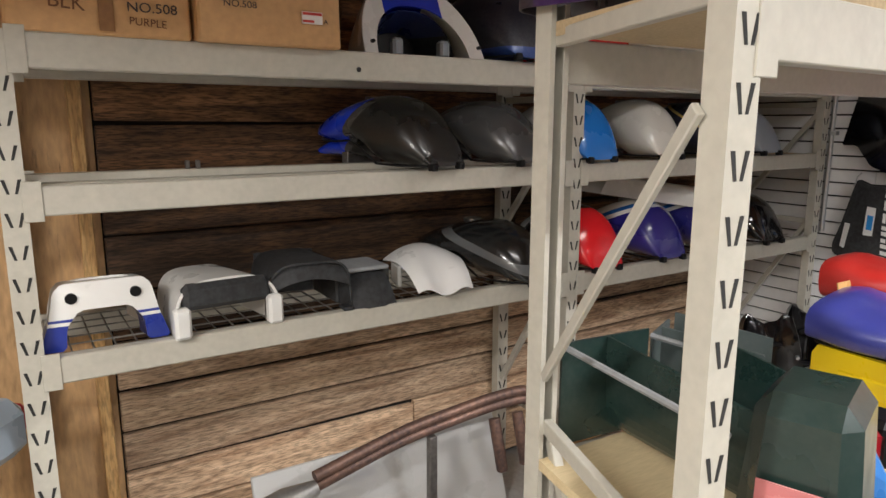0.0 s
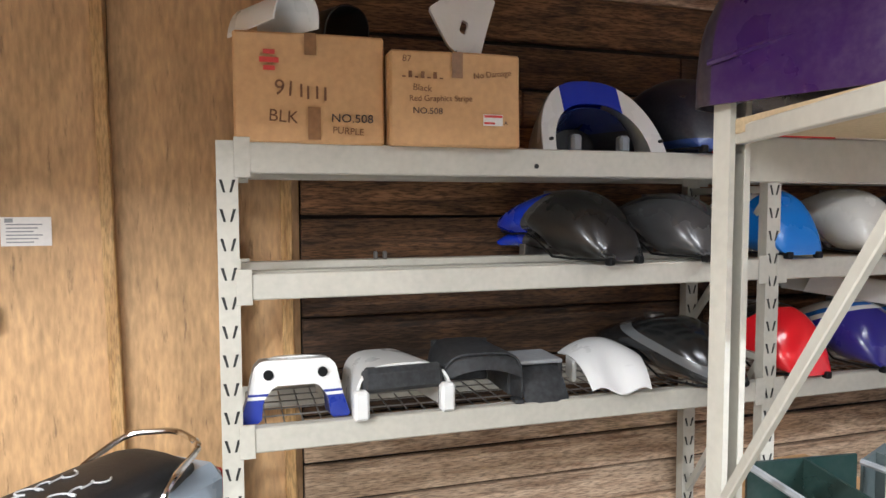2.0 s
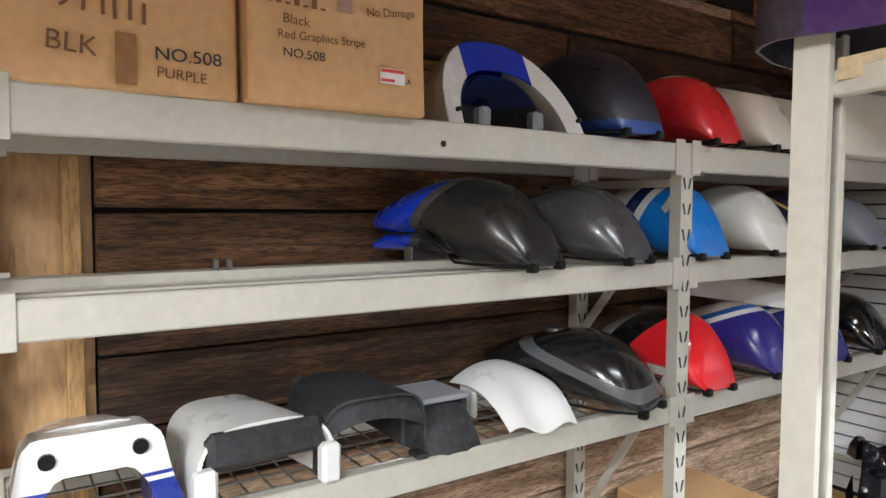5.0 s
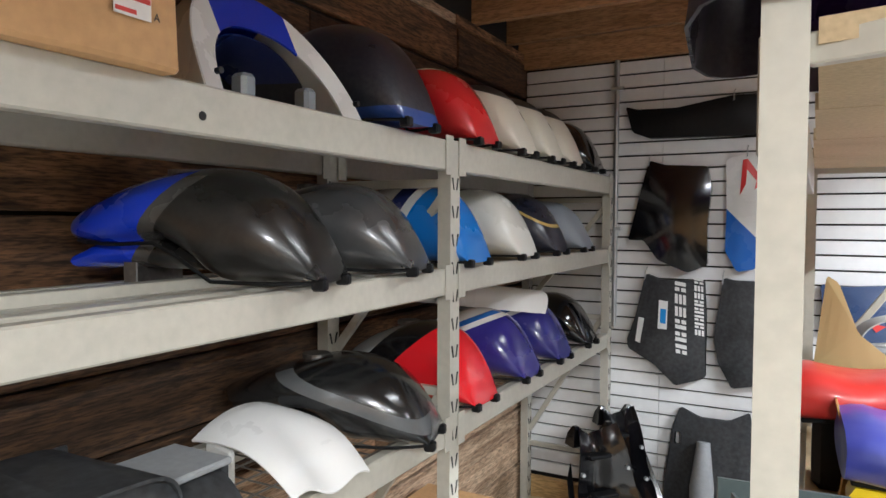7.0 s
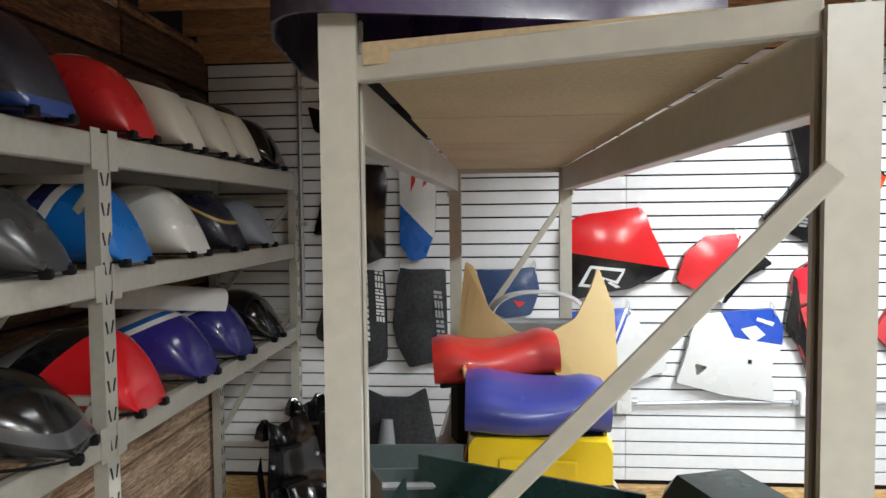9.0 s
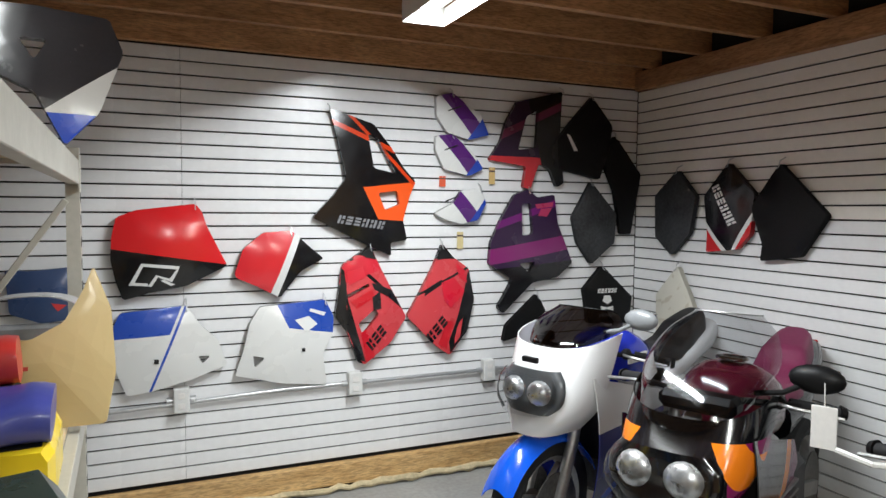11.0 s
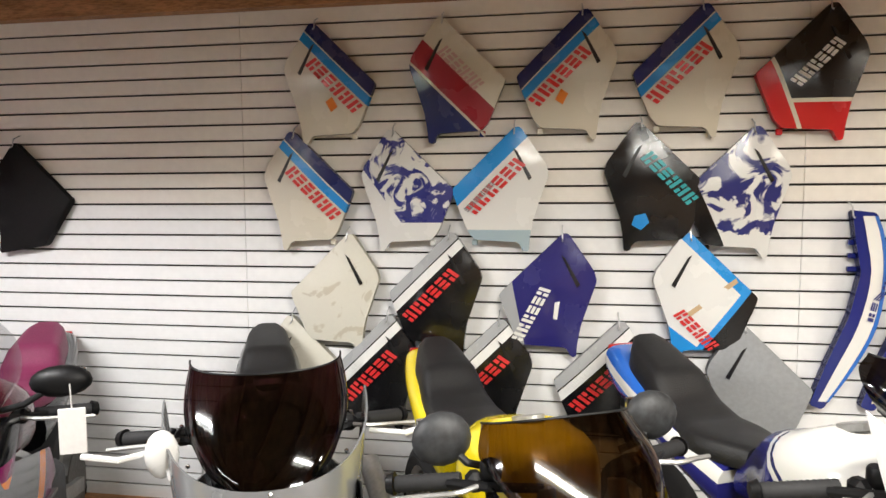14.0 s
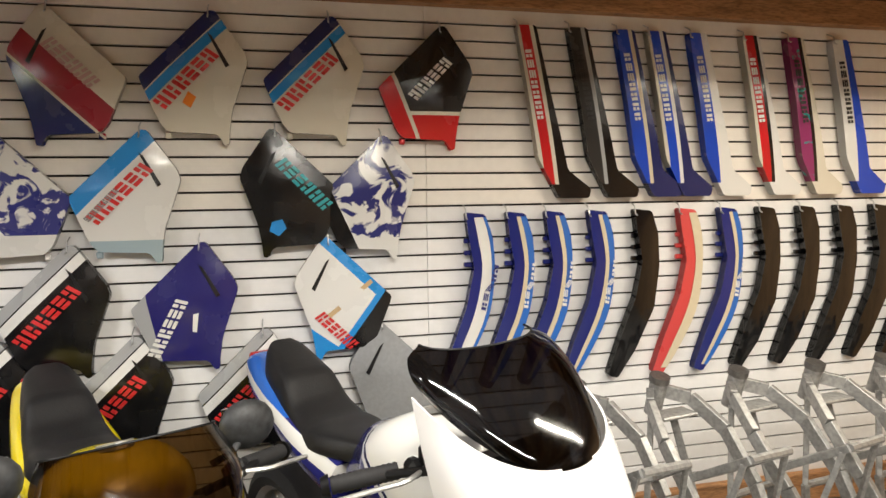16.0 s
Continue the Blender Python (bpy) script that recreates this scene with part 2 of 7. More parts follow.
m_particle = surface("particle_board", (0.52, 0.40, 0.24), 0.8, var=0.12, fine=120, coarse=3, bump=0.15)
m_chip = surface("raw_pine_board", (0.62, 0.50, 0.30), 0.7, var=0.08, fine=30, coarse=3, bump=0.1, stretch=(6, 1, 6))
m_card = surface("corrugated_card", (0.56, 0.33, 0.15), 0.78, var=0.08, fine=50, coarse=3, bump=0.06)
m_tape = surface("packing_tape", (0.25, 0.125, 0.05), 0.35, var=0.15)
m_ink = surface("black_ink", (0.03, 0.028, 0.035), 0.8)
m_pen = surface("marker_pen", (0.16, 0.07, 0.03), 0.8)
m_redprint = surface("red_print", (0.55, 0.05, 0.04), 0.7)
m_paper = surface("white_paper", (0.75, 0.73, 0.70), 0.7, var=0.04)
m_black = surface("black_plastic", (0.006, 0.006, 0.0065), 0.45, var=0.25, fine=80, coarse=6, bump=0.05, spec=0.22)
m_black_gloss = surface("black_gloss", (0.004, 0.004, 0.005), 0.13, var=0.2, coarse=7, bump=0.0, coat=0.5)
m_dkgrey = surface("dusty_dark_plastic", (0.032, 0.034, 0.037), 0.55, var=0.4, fine=60, coarse=5, bump=0.08)
m_grey = surface("grey_primer", (0.27, 0.28, 0.29), 0.6, var=0.08)
m_white = paint("white_bodywork", WHITE, dust=0.08)
m_cream = paint("dirty_cream_bodywork", (0.62, 0.60, 0.52), dust=0.35, rough=0.45, blotch=((0.5, 0.46, 0.37), 7, 0.56))
m_chrome = surface("chrome", (0.75, 0.75, 0.76), 0.12, 1.0, var=0.03, bump=0)
m_alu = surface("brushed_aluminium", (0.50, 0.50, 0.49), 0.42, 0.85, var=0.1, fine=70, coarse=6, bump=0.08)
m_steel = surface("dull_steel", (0.22, 0.21, 0.2), 0.45, 0.9, var=0.2)
m_galv = surface("galvanised_conduit", (0.55, 0.56, 0.57), 0.35, 0.7, var=0.08)
m_rust = surface("heat_tinted_pipe", (0.19, 0.11, 0.08), 0.5, 0.6, var=0.4, coarse=9, bump=0.2, tint=(0.07, 0.05, 0.05))
m_rubber = surface("tyre_rubber", (0.011, 0.011, 0.012), 0.75, var=0.2, fine=90)
m_seat = surface("black_vinyl", (0.010, 0.010, 0.011), 0.48, var=0.25, fine=160, coarse=6, bump=0.25)
m_foam = surface("expanding_foam", (0.62, 0.52, 0.32), 0.9, var=0.2, fine=40, bump=0.5)
m_tube = glow("lit_tube_cover", (1.0, 0.96, 0.90), 9.0)
m_housing = surface("white_enamel", (0.7, 0.7, 0.68), 0.35, var=0.04)
m_lens = surface("headlight_reflector", (0.78, 0.79, 0.8), 0.28, 0.7, var=0.3, fine=40, coarse=22, bump=0.3)
g_smoke = screen_glass("smoked_acrylic", (0.05, 0.042, 0.042))
g_dark = screen_glass("dark_acrylic", (0.02, 0.021, 0.025))
g_red = screen_glass("dark_red_acrylic", (0.03, 0.009, 0.011))
g_amber = screen_glass("amber_smoked_acrylic", (0.11, 0.058, 0.02))
g_clear = screen_glass("clear_acrylic", (0.62, 0.63, 0.65), 0.05)
g_lens = screen_glass("clear_lens", (0.86, 0.87, 0.88), 0.04)
m_bay = surface("grey_lamp_bay", (0.10, 0.105, 0.11), 0.3, 0.4, var=0.1, coarse=8, bump=0)


# ---- building helpers ----
def part(name, bm, material, parent=None, label="", smooth=False, at=None):
    me = bpy.data.meshes.new(name)
    bm.to_mesh(me)
    bm.free()
    me.materials.append(material)
    if smooth:
        for p in me.polygons:
            p.use_smooth = True
        me.set_sharp_from_angle(angle=radians(42))
    ob = new(name, me)
    if parent:
        ob.parent = parent
    if at is not None:
        ob.matrix_basis = at
    if label:
        ob["label"] = label
    return ob


def thing(name, label, category, m=None, group=""):
    ob = new(name)
    ob.empty_display_size = 0.1
    if m is not None:
        ob.matrix_basis = m
    return tagged(ob, label, category, group)


def block(bm, lo, hi, bevel=0.0, m=None):
    """One box with chamfered edges, added to bm."""
    got = bmesh.ops.create_cube(bm, size=1.0)["verts"]
    for v in got:
        v.co = Vector([lo[i] + (v.co[i] + 0.5) * (hi[i] - lo[i]) for i in range(3)])
    if bevel:
        edges = list({e for v in got for e in v.link_edges})
        out = bmesh.ops.bevel(bm, geom=edges, offset=bevel, segments=1, affect="EDGES")
        got = list({v for f in out["faces"] for v in f.verts} | {v for v in got if v.is_valid})
    if m is not None:
        bmesh.ops.transform(bm, matrix=m, verts=[v for v in got if v.is_valid])
    return bm


def boxed(lo, hi, bevel=0.003):
    return block(bmesh.new(), lo, hi, bevel)


def tube(points, r, sides=8, closed=False, bm=None, flat=None):
    """A round (or flat, by its second radius) bar swept along points."""
    bm = bm or bmesh.new()
    pts = [Vector(p) for p in points]
    rings = []
    k = len(pts)
    side = None
    for i, p in enumerate(pts):
        a = pts[i - 1] if (i or closed) else p
        b = pts[(i + 1) % k] if (i < k - 1 or closed) else p
        d = (b - a).normalized()
        ref = Vector((0, 0, 1)) if abs(d.z) < 0.9 else Vector((1, 0, 0))
        s = d.cross(ref).normalized()
        if side and s.dot(side) < 0:
            s = -s
        side = s
        u = s.cross(d).normalized()
        ri = r[i] if isinstance(r, (list, tuple)) else r
        rings.append([bm.verts.new(p + s * math.cos(2 * math.pi * j / sides) * ri + u * math.sin(2 * math.pi * j / sides) * (flat or ri)) for j in range(sides)])
    n = k if closed else k - 1
    for i in range(n):
        A, B = rings[i], rings[(i + 1) % k]
        for j in range(sides):
            bm.faces.new((A[j], A[(j + 1) % sides], B[(j + 1) % sides], B[j]))
    if not closed:
        bm.faces.new(rings[0][::-1])
        bm.faces.new(rings[-1])
    bmesh.ops.recalc_face_normals(bm, faces=bm.faces)
    return bm


def loft(rings, cap=True, loop=True, bm=None):
    """A skin through rings of equally many points."""
    bm = bm or bmesh.new()
    vs = [[bm.verts.new(p) for p in ring] for ring in rings]
    k = len(vs[0])
    for A, B in zip(vs, vs[1:]):
        for j in range(k if loop else k - 1):
            bm.faces.new((A[j], A[(j + 1) % k], B[(j + 1) % k], B[j]))
    if cap and loop:
        bm.faces.new(vs[0][::-1])
        bm.faces.new(vs[-1])
    bmesh.ops.recalc_face_normals(bm, faces=bm.faces)
    return bm


def smooth_line(pts, times=1, closed=True, limit=9.0):
    """Corner cutting: keeps the shape and rounds it."""
    pts = [Vector(p) for p in pts]
    for _ in range(times):
        out = []
        k = len(pts)
        for i in range(k if closed else k - 1):
            a, b = pts[i], pts[(i + 1) % k]
            cut = min(0.16, limit / max(1e-6, (b - a).length))
            out += [a.lerp(b, cut), a.lerp(b, 1 - cut)]
        pts = out if closed else [pts[0], *out, pts[-1]]
    return pts


def curve_at(table, s):
    """A value along a table of (s, value), smoothly between its rows."""
    for (a, x), (b, y) in zip(table, table[1:]):
        if s <= b:
            f = (s - a) / (b - a) if b > a else 0
            f = f * f * (3 - 2 * f) * 0.5 + f * 0.5
            return x + (y - x) * max(0, f)
    return table[-1][1]


def flow_at(table, s):
    """A value along a table of (s, value) on a rounded line through all its rows."""
    k = len(table)
    for i in range(k - 1):
        (a, x), (b, y) = table[i], table[i + 1]
        if s <= b or i == k - 2:
            d = (y - x) / (b - a)
            m0 = d if i == 0 else (y - table[i - 1][1]) / (b - table[i - 1][0])
            m1 = d if i == k - 2 else (table[i + 2][1] - x) / (table[i + 2][0] - a)
            f = min(1.0, max(0.0, (s - a) / (b - a)))
            return (2 * f ** 3 - 3 * f ** 2 + 1) * x + (f ** 3 - 2 * f ** 2 + f) * (b - a) * m0 + (3 * f ** 2 - 2 * f ** 3) * y + (f ** 3 - f ** 2) * (b - a) * m1


def superellipse(w, h, k=24, power=2.6, floor=None):
    """Points round a soft rectangle in (y, z)."""
    out = []
    for j in range(k):
        a = 2 * math.pi * j / k
        c, s = math.cos(a), math.sin(a)
        y = w * math.copysign(abs(c) ** (2 / power), c)
        z = h * math.copysign(abs(s) ** (2 / power), s)
        out.append((y, z if floor is None else max(z, floor)))
    return out


def shell(outline, holes=(), bulge=0.02, rim=0.025, thick=0.003, soft=1, cuts=3):
    """A moulded panel in (x, y) that bulges towards +z, with folded-back edges."""
    bm = bmesh.new()
    edges = []
    for loop_pts, rounded in [(outline, soft)] + [(h, 1) for h in holes]:
        pts = smooth_line([(x, y, 0) for x, y in loop_pts], rounded, True, 0.009)
        vs = [bm.verts.new(p) for p in pts]
        edges += [bm.edges.new((vs[i], vs[(i + 1) % len(vs)])) for i in range(len(vs))]
    bmesh.ops.triangle_fill(bm, use_beauty=True, use_dissolve=False, edges=edges, normal=(0, 0, 1))
    bmesh.ops.subdivide_edges(bm, edges=[e for e in bm.edges if not e.is_boundary], cuts=cuts, use_grid_fill=True)
    bmesh.ops.triangulate(bm, faces=bm.faces)
    bmesh.ops.recalc_face_normals(bm, faces=bm.faces)
    if sum(f.normal.z for f in bm.faces) < 0:
        bmesh.ops.reverse_faces(bm, faces=bm.faces)
    xs, ys = [p[0] for p in outline], [p[1] for p in outline]
    for v in bm.verts:
        v.co.z = dome(v.co.x, v.co.y, xs, ys, bulge)
    rimmed = bmesh.ops.extrude_edge_only(bm, edges=[e for e in bm.edges if e.is_boundary])
    moved = [g for g in rimmed["geom"] if isinstance(g, bmesh.types.BMVert)]
    for v in moved:
        v.co.z -= rim
    back = bmesh.ops.duplicate(bm, geom=list(bm.faces))
    bf = [g for g in back["geom"] if isinstance(g, bmesh.types.BMFace)]
    bmesh.ops.reverse_faces(bm, faces=bf)
    for v in {v for f in bf for v in f.verts}:
        v.co.z -= thick
    return bm


def dome(x, y, xs, ys, bulge):
    u = (2 * x - max(xs) - min(xs)) / (max(xs) - min(xs))
    v = (2 * y - max(ys) - min(ys)) / (max(ys) - min(ys))
    return bulge * (1 - 0.7 * min(1, u * u)) * (1 - 0.7 * min(1, v * v))


WALL = {"B": lambda u, z, lift: pose(u, 3.40 - lift, z, 90, 0, 0), "C": lambda u, z, lift: pose(2.90 - lift, u, z, 90, 0, -90)}


def wall_panel(name, label, where, u, z, outline, material, holes=(), bulge=0.02, rim=0.03, soft=1, marks=(), hook=True, group="", category="fairing panel", tilt=0, lift=0.035):
    """Bodywork hung on a slat wall, with its hook. marks: (part name, label, material, [quads of (x, y)])."""
    th = thing(name, label, category, WALL[where](u, z, lift), group)
    part("shell", shell(outline, holes, bulge, rim, soft=soft), material, th, smooth=True)
    xs, ys = [p[0] for p in outline], [p[1] for p in outline]
    for mname, mlabel, mmat, quads in marks:
        bm = bmesh.new()
        for q in quads:
            top = [bm.verts.new((x, y, dome(x, y, xs, ys, bulge) + 0.0025)) for x, y in q]
            f = bm.faces.new(top)
            if f.normal.z < 0 or f.calc_area() and (Vector(f.verts[1].co) - f.verts[0].co).cross(f.verts[2].co - f.verts[0].co).z < 0:
                f.normal_flip()
            low = bmesh.ops.extrude_face_region(bm, geom=[f])
            for g in low["geom"]:
                if isinstance(g, bmesh.types.BMVert):
                    g.co.z += 0.001
        part(mname, bm, mmat, th, mlabel)
    if hook:
        tx, ty = max(outline, key=lambda p: p[1])
        part("hook", tube([(tx, ty + 0.03, -lift + 0.004), (tx, ty + 0.012, 0.008), (tx, ty - 0.02, 0.016), (tx, ty - 0.028, 0.032)], 0.003, 6), m_galv, th, "small zinc wire hook")
    return th


STROKES = (((0, 0, 0.36, 1), (0.52, 0, 0.88, 0.42), (0.52, 0.58, 0.88, 1)), ((0, 0, 0.36, 0.42), (0, 0.58, 0.36, 1), (0.52, 0, 0.88, 1)), ((0, 0, 0.88, 0.27), (0, 0.38, 0.88, 0.64), (0, 0.75, 0.88, 1)))


def lettering(x, y, w, h, angle, count=6, slant=0.2, gap=0.14):
    """A row of slanted figures of plain bars, of the size of a word; they spell nothing."""
    out = []
    ca, sa = math.cos(radians(angle)), math.sin(radians(angle))
    step = w / count
    for i in range(count):
        for s0, r0, s1, r1 in STROKES[(i * 5 + i // 2) % 3]:
            q = []
            for s, r in ((s0, r0), (s1, r0), (s1, r1), (s0, r1)):
                px = -w / 2 + step * (i + s * (1 - gap)) + (r - 0.5) * h * slant
                py = (r - 0.5) * h
                q.append((x + px * ca - py * sa, y + px * sa + py * ca))
            out.append(q)
    return out


def channel(w, d, t, top):
    """An open U channel standing upright: web at y = 0, flanges towards +y."""
    u = [(-w / 2, 0), (w / 2, 0), (w / 2, d), (w / 2 - t, d), (w / 2 - t, t), (-w / 2 + t, t), (-w / 2 + t, d), (-w / 2, d)]
    return loft([[(x, y, z) for x, y in u] for z in (0.0, top)])


# ---- setting ----
def setting(name, label, category="structure"):
    return tagged(new(name), label, category, kind="structure")


floor = tagged(part("floor", boxed((-2.6, -4.4, -0.12), (3.4, 3.9, 0.0), 0), m_concrete), "grey painted concrete floor with scuffs", "floor", kind="structure")
ceiling_bm = block(bmesh.new(), (-2.6, -4.4, 2.60), (3.4, 3.9, 2.64))
tagged(part("ceiling", ceiling_bm, m_osb), "strand board subfloor above open joists", "ceiling", kind="structure")
joist_bm = bmesh.new()
for i in range(18):
    y = 3.22 - 0.41 * i
    block(joist_bm, (-2.1, y - 0.019, 2.44), (2.96, y + 0.019, 2.598), 0.002)
tagged(part("ceiling_joists", joist_bm, m_pine_x), "row of brown timber ceiling joists", "ceiling", kind="structure")
tagged(part("trim_1", boxed((-2.1, 3.362, 2.34), (2.9, 3.40, 2.598), 0.003), m_pine_x), "timber rim board above the slat wall", "trim", kind="structure")
tagged(part("trim_2", boxed((2.84, -4.4, 2.318), (2.90, 3.361, 2.438), 0.003), m_pine_y), "timber plate above the slat wall", "trim", kind="structure")
skirt_b = tagged(part("baseboard", boxed((-2.05, 3.355, 0.035), (2.9, 3.40, 0.155), 0.004), m_base), "yellow pine board along the wall foot", "baseboard", kind="structure")
tagged(part("baseboard", boxed((2.855, -4.3, 0.03), (2.90, 3.35, 0.17), 0.004), m_pine_y), "brown timber board along the wall foot", "baseboard", kind="structure")
random.seed(5)
foam_pts = [(-2.0 + 0.06 * i, 3.345 + random.uniform(-0.008, 0.01), 0.02 + random.uniform(-0.004, 0.012)) for i in range(81)]
part("foam_bead", tube(foam_pts, [random.uniform(0.014, 0.026) for _ in foam_pts], 7), m_foam, skirt_b, "cream expanding foam bead", smooth=True)

PITCH, GROOVE = 0.0677, 0.0085
slat_meshes = {}


def slat(parent, material, a, b, axis, z, base):
    """One slat board of a slat wall; alike boards share a mesh."""
    key = (axis, round(b - a, 3), material.name)
    if key not in slat_meshes:
        L = b - a - 0.0016
        bm = boxed((0, 0, 0), (L, 0.016, PITCH - GROOVE) if axis == "x" else (0.016, 1, 1), 0.0012) if axis == "x" else boxed((0, 0, 0), (0.016, L, PITCH - GROOVE), 0.0012)
        me = bpy.data.meshes.new("slat")
        bm.to_mesh(me)
        bm.free()
        me.materials.append(material)
        slat_meshes[key] = me
    ob = new("slat", slat_meshes[key])
    ob.parent = parent
    ob.location = (a, base, z) if axis == "x" else (base, a, z)


def beam_between(a, b, w, h, bm=None):
    """A bar of section w x h between two points; h is measured upright or across."""
    bm = bm or bmesh.new()
    a, b = Vector(a), Vector(b)
    d = (b - a)
    q = d.to_track_quat("X", "Z").to_matrix().to_4x4()
    return block(bm, (0, -w / 2, -h / 2), (d.length, w / 2, h / 2), 0.002, Matrix.Translation(a) @ q)


wall_b = tagged(part("wall_b", boxed((-2.6, 3.4165, -0.1), (3.4, 3.56, 2.62), 0), m_gap_shade), "white slat wall with dark grooves", "wall", kind="structure")
wall_c = tagged(part("wall_c", boxed((2.9165, -4.4, -0.1), (3.06, 3.4165, 2.62), 0), m_gap_shade), "cream-white slat wall with dark grooves", "wall", kind="structure")
wall_a = tagged(part("wall_a", boxed((-2.2, -4.4, -0.1), (-2.085, 3.4165, 2.62), 0), m_gap_shade), "old timber board wall behind the shelving", "wall", kind="structure")
wall_e = tagged(part("wall_e", boxed((-2.6, -4.56, -0.1), (3.4, -4.4, 2.62), 0), m_hardboard), "plain brown board wall behind the aisle", "wall", kind="structure")

# ---- wall behind the shelving: boards, hardboard, studs ----
random.seed(11)
z = 0.02
while z < 2.42:
    h = random.choice((0.145, 0.165, 0.19, 0.205))
    h = min(h, 2.44 - z)
    cut = random.uniform(0.9, 2.6)
    for a, b in ((0.095, cut), (cut + 0.004, 3.40)):
        bm = boxed((0, 0, 0), (0.03 + random.uniform(-0.004, 0.004), b - a, h - random.choice((0.008, 0.012, 0.016))), 0.004)
        for v in bm.verts:
            v.co.z += 0.004 * math.sin(v.co.y * 3 + z * 9)
        # Rows under the shelf take the lightened wood, and a few others at random.
        part("plank", bm, m_plank_lightened if z < 0.80 or random.random() < 0.06 else m_plank, wall_a, at=pose(-2.084, a, z))
    z += h
for a, b in ((-1.73, -0.5), (-0.497, 0.09), (-2.95, -1.733), (-4.39, -2.953)):
    part("hardboard_sheet", boxed((-2.084, a, 0.0), (-2.072, b, 2.44), 0.001), m_hardboard, wall_a)
for y in (0.045, -0.505, -1.1, -1.7, -2.3, -2.9):
    lean = 0.02 if y == -0.505 else 0.004
    bm = boxed((-2.071, -0.019, 0.0), (-2.03, 0.019, 2.44), 0.003)
    for v in bm.verts:
        v.co.y -= lean * (v.co.z - 1.4)
    part("stud", bm, m_pine, wall_a, "yellow pine stud", at=pose(0, y, 0))
notice = thing("paper_notice", "white printed card pinned to brown board", "notice", pose(-2.069, -0.742, 1.507, 90, 0, 90))
part("sheet", boxed((-0.07, -0.045, 0.0), (0.07, 0.045, 0.0015), 0), m_paper, notice)
bm = bmesh.new()
for i in range(6):
    block(bm, (-0.055, 0.02 - i * 0.011, 0.002), (0.045 - 0.012 * (i % 3), 0.024 - i * 0.011, 0.0025))
block(bm, (-0.058, 0.028, 0.002), (-0.035, 0.041, 0.0025))
part("print", bm, m_grey, notice, "grey lines of small print")
plug = thing("hose_coupler", "blue and black hose coupler with red clip", "tool", pose(-2.03, -0.875, 1.25))
part("body", boxed((-0.03, -0.05, -0.04), (0.02, 0.05, 0.04), 0.01), m_black, plug)
part("cap", boxed((0.018, -0.06, -0.045), (0.036, -0.02, 0.045), 0.006), paint("blue_cap", SKY), plug, "bright blue end cap")
part("clip", boxed((0.02, -0.015, -0.02), (0.03, 0.01, 0.02), 0.003), m_redprint, plug, "red clip")
part("lever", tube([(0.0, -0.05, 0.04), (0.01, -0.07, 0.1), (0.02, -0.08, 0.13)], 0.006), m_galv, plug, "zinc lever")


# ---- long shelving along the board wall ----
def slotted_post(parent, x, y, top, w=0.055, d=0.04, faces=("x",), name="post"):
    """An open-channel upright with rows of dark teardrop inlays in place of cut slots."""
    bm = channel(w, d, 0.004, top)
    bmesh.ops.transform(bm, matrix=pose(x, y + w / 2, 0, 0, 0, 90), verts=bm.verts)
    p = part(name, bm, m_rack, parent)
    # Slots are not cut: the shade in them is a near-black inlay.
    sl = bmesh.new()
    k = int((top - 0.1) / 0.078)
    for i in range(k):
        zz = 0.06 + i * 0.078
        for s in (-1, 1):
            c = y + w / 2 + s * w * 0.2
            vs = [(x + 0.001, c + s * 0.006 - 0.004, zz + 0.034), (x + 0.001, c + s * 0.006 + 0.004, zz + 0.034), (x + 0.001, c - s * 0.003 + 0.003, zz), (x + 0.001, c - s * 0.003 - 0.003, zz)]
            f = [sl.verts.new(q) for q in vs]
            b = [sl.verts.new((q[0] - 0.006, q[1], q[2])) for q in vs]
            sl.faces.new(f)
            for j in range(4):
                sl.faces.new((f[j], f[(j + 1) % 4], b[(j + 1) % 4], b[j]))
    bmesh.ops.recalc_face_normals(sl, faces=sl.faces)
    tagged(part("punched_strip", sl, m_slot, p, "dark inlays in place of punched slots"), kind="stuff")
    return p


def step_beam(parent, a, b, x, z0, z1, out=1):
    """A box beam along y with its ledge and end plates."""
    bm = bmesh.new()
    block(bm, (x - 0.036, a, z0), (x, b, z1), 0.004)
    bm2 = bmesh.new()
    block(bm2, (x - 0.05, a, z0 + 0.008), (x - 0.0365, b, z1 - 0.022), 0.002)
    ob = part("beam", bm, m_rack, parent)
    part("ledge", bm2, m_rack, ob)
    for y in (a - 0.012, b - 0.03):
        part("end_plate", boxed((x + 0.0005, y, z0 - 0.012), (x + 0.004, y + 0.042, z1 + 0.012), 0.001), m_rack, ob)
    return ob


SHX = -1.565
shelving = thing("shelving_unit", "long beige steel shelving with slotted posts and three loaded levels", "shelving")
for y in (-0.165, 1.612, 3.30):
    slotted_post(shelving, SHX, y, 1.757)
    slotted_post(shelving, -1.99, y, 1.757)
    for za, zb in ((0.35, 0.35), (0.42, 1.05), (1.05, 1.05), (1.12, 1.6), (1.64, 1.64)):
        part("brace", beam_between((-1.99, y + 0.027, za), (SHX - 0.04, y + 0.027, zb), 0.02, 0.025), m_rack, shelving)
LEVELS = ((1.672, 1.755), (1.330, 1.402), (0.908, 0.978))
for a, b in ((-0.108, 1.610), (1.669, 3.298)):
    for z0, z1 in LEVELS:
        step_beam(shelving, a, b, SHX, z0, z1)
        step_beam(shelving, a, b, -1.985, z0, z1)
# Flat dark disc: the hole's shade is put into its colour.
part("bolt", tube([(SHX + 0.0005, 0.753, 1.703), (SHX + 0.002, 0.753, 1.703)], 0.0075, 10), m_slot, shelving, "dark disc in place of a bolt hole")
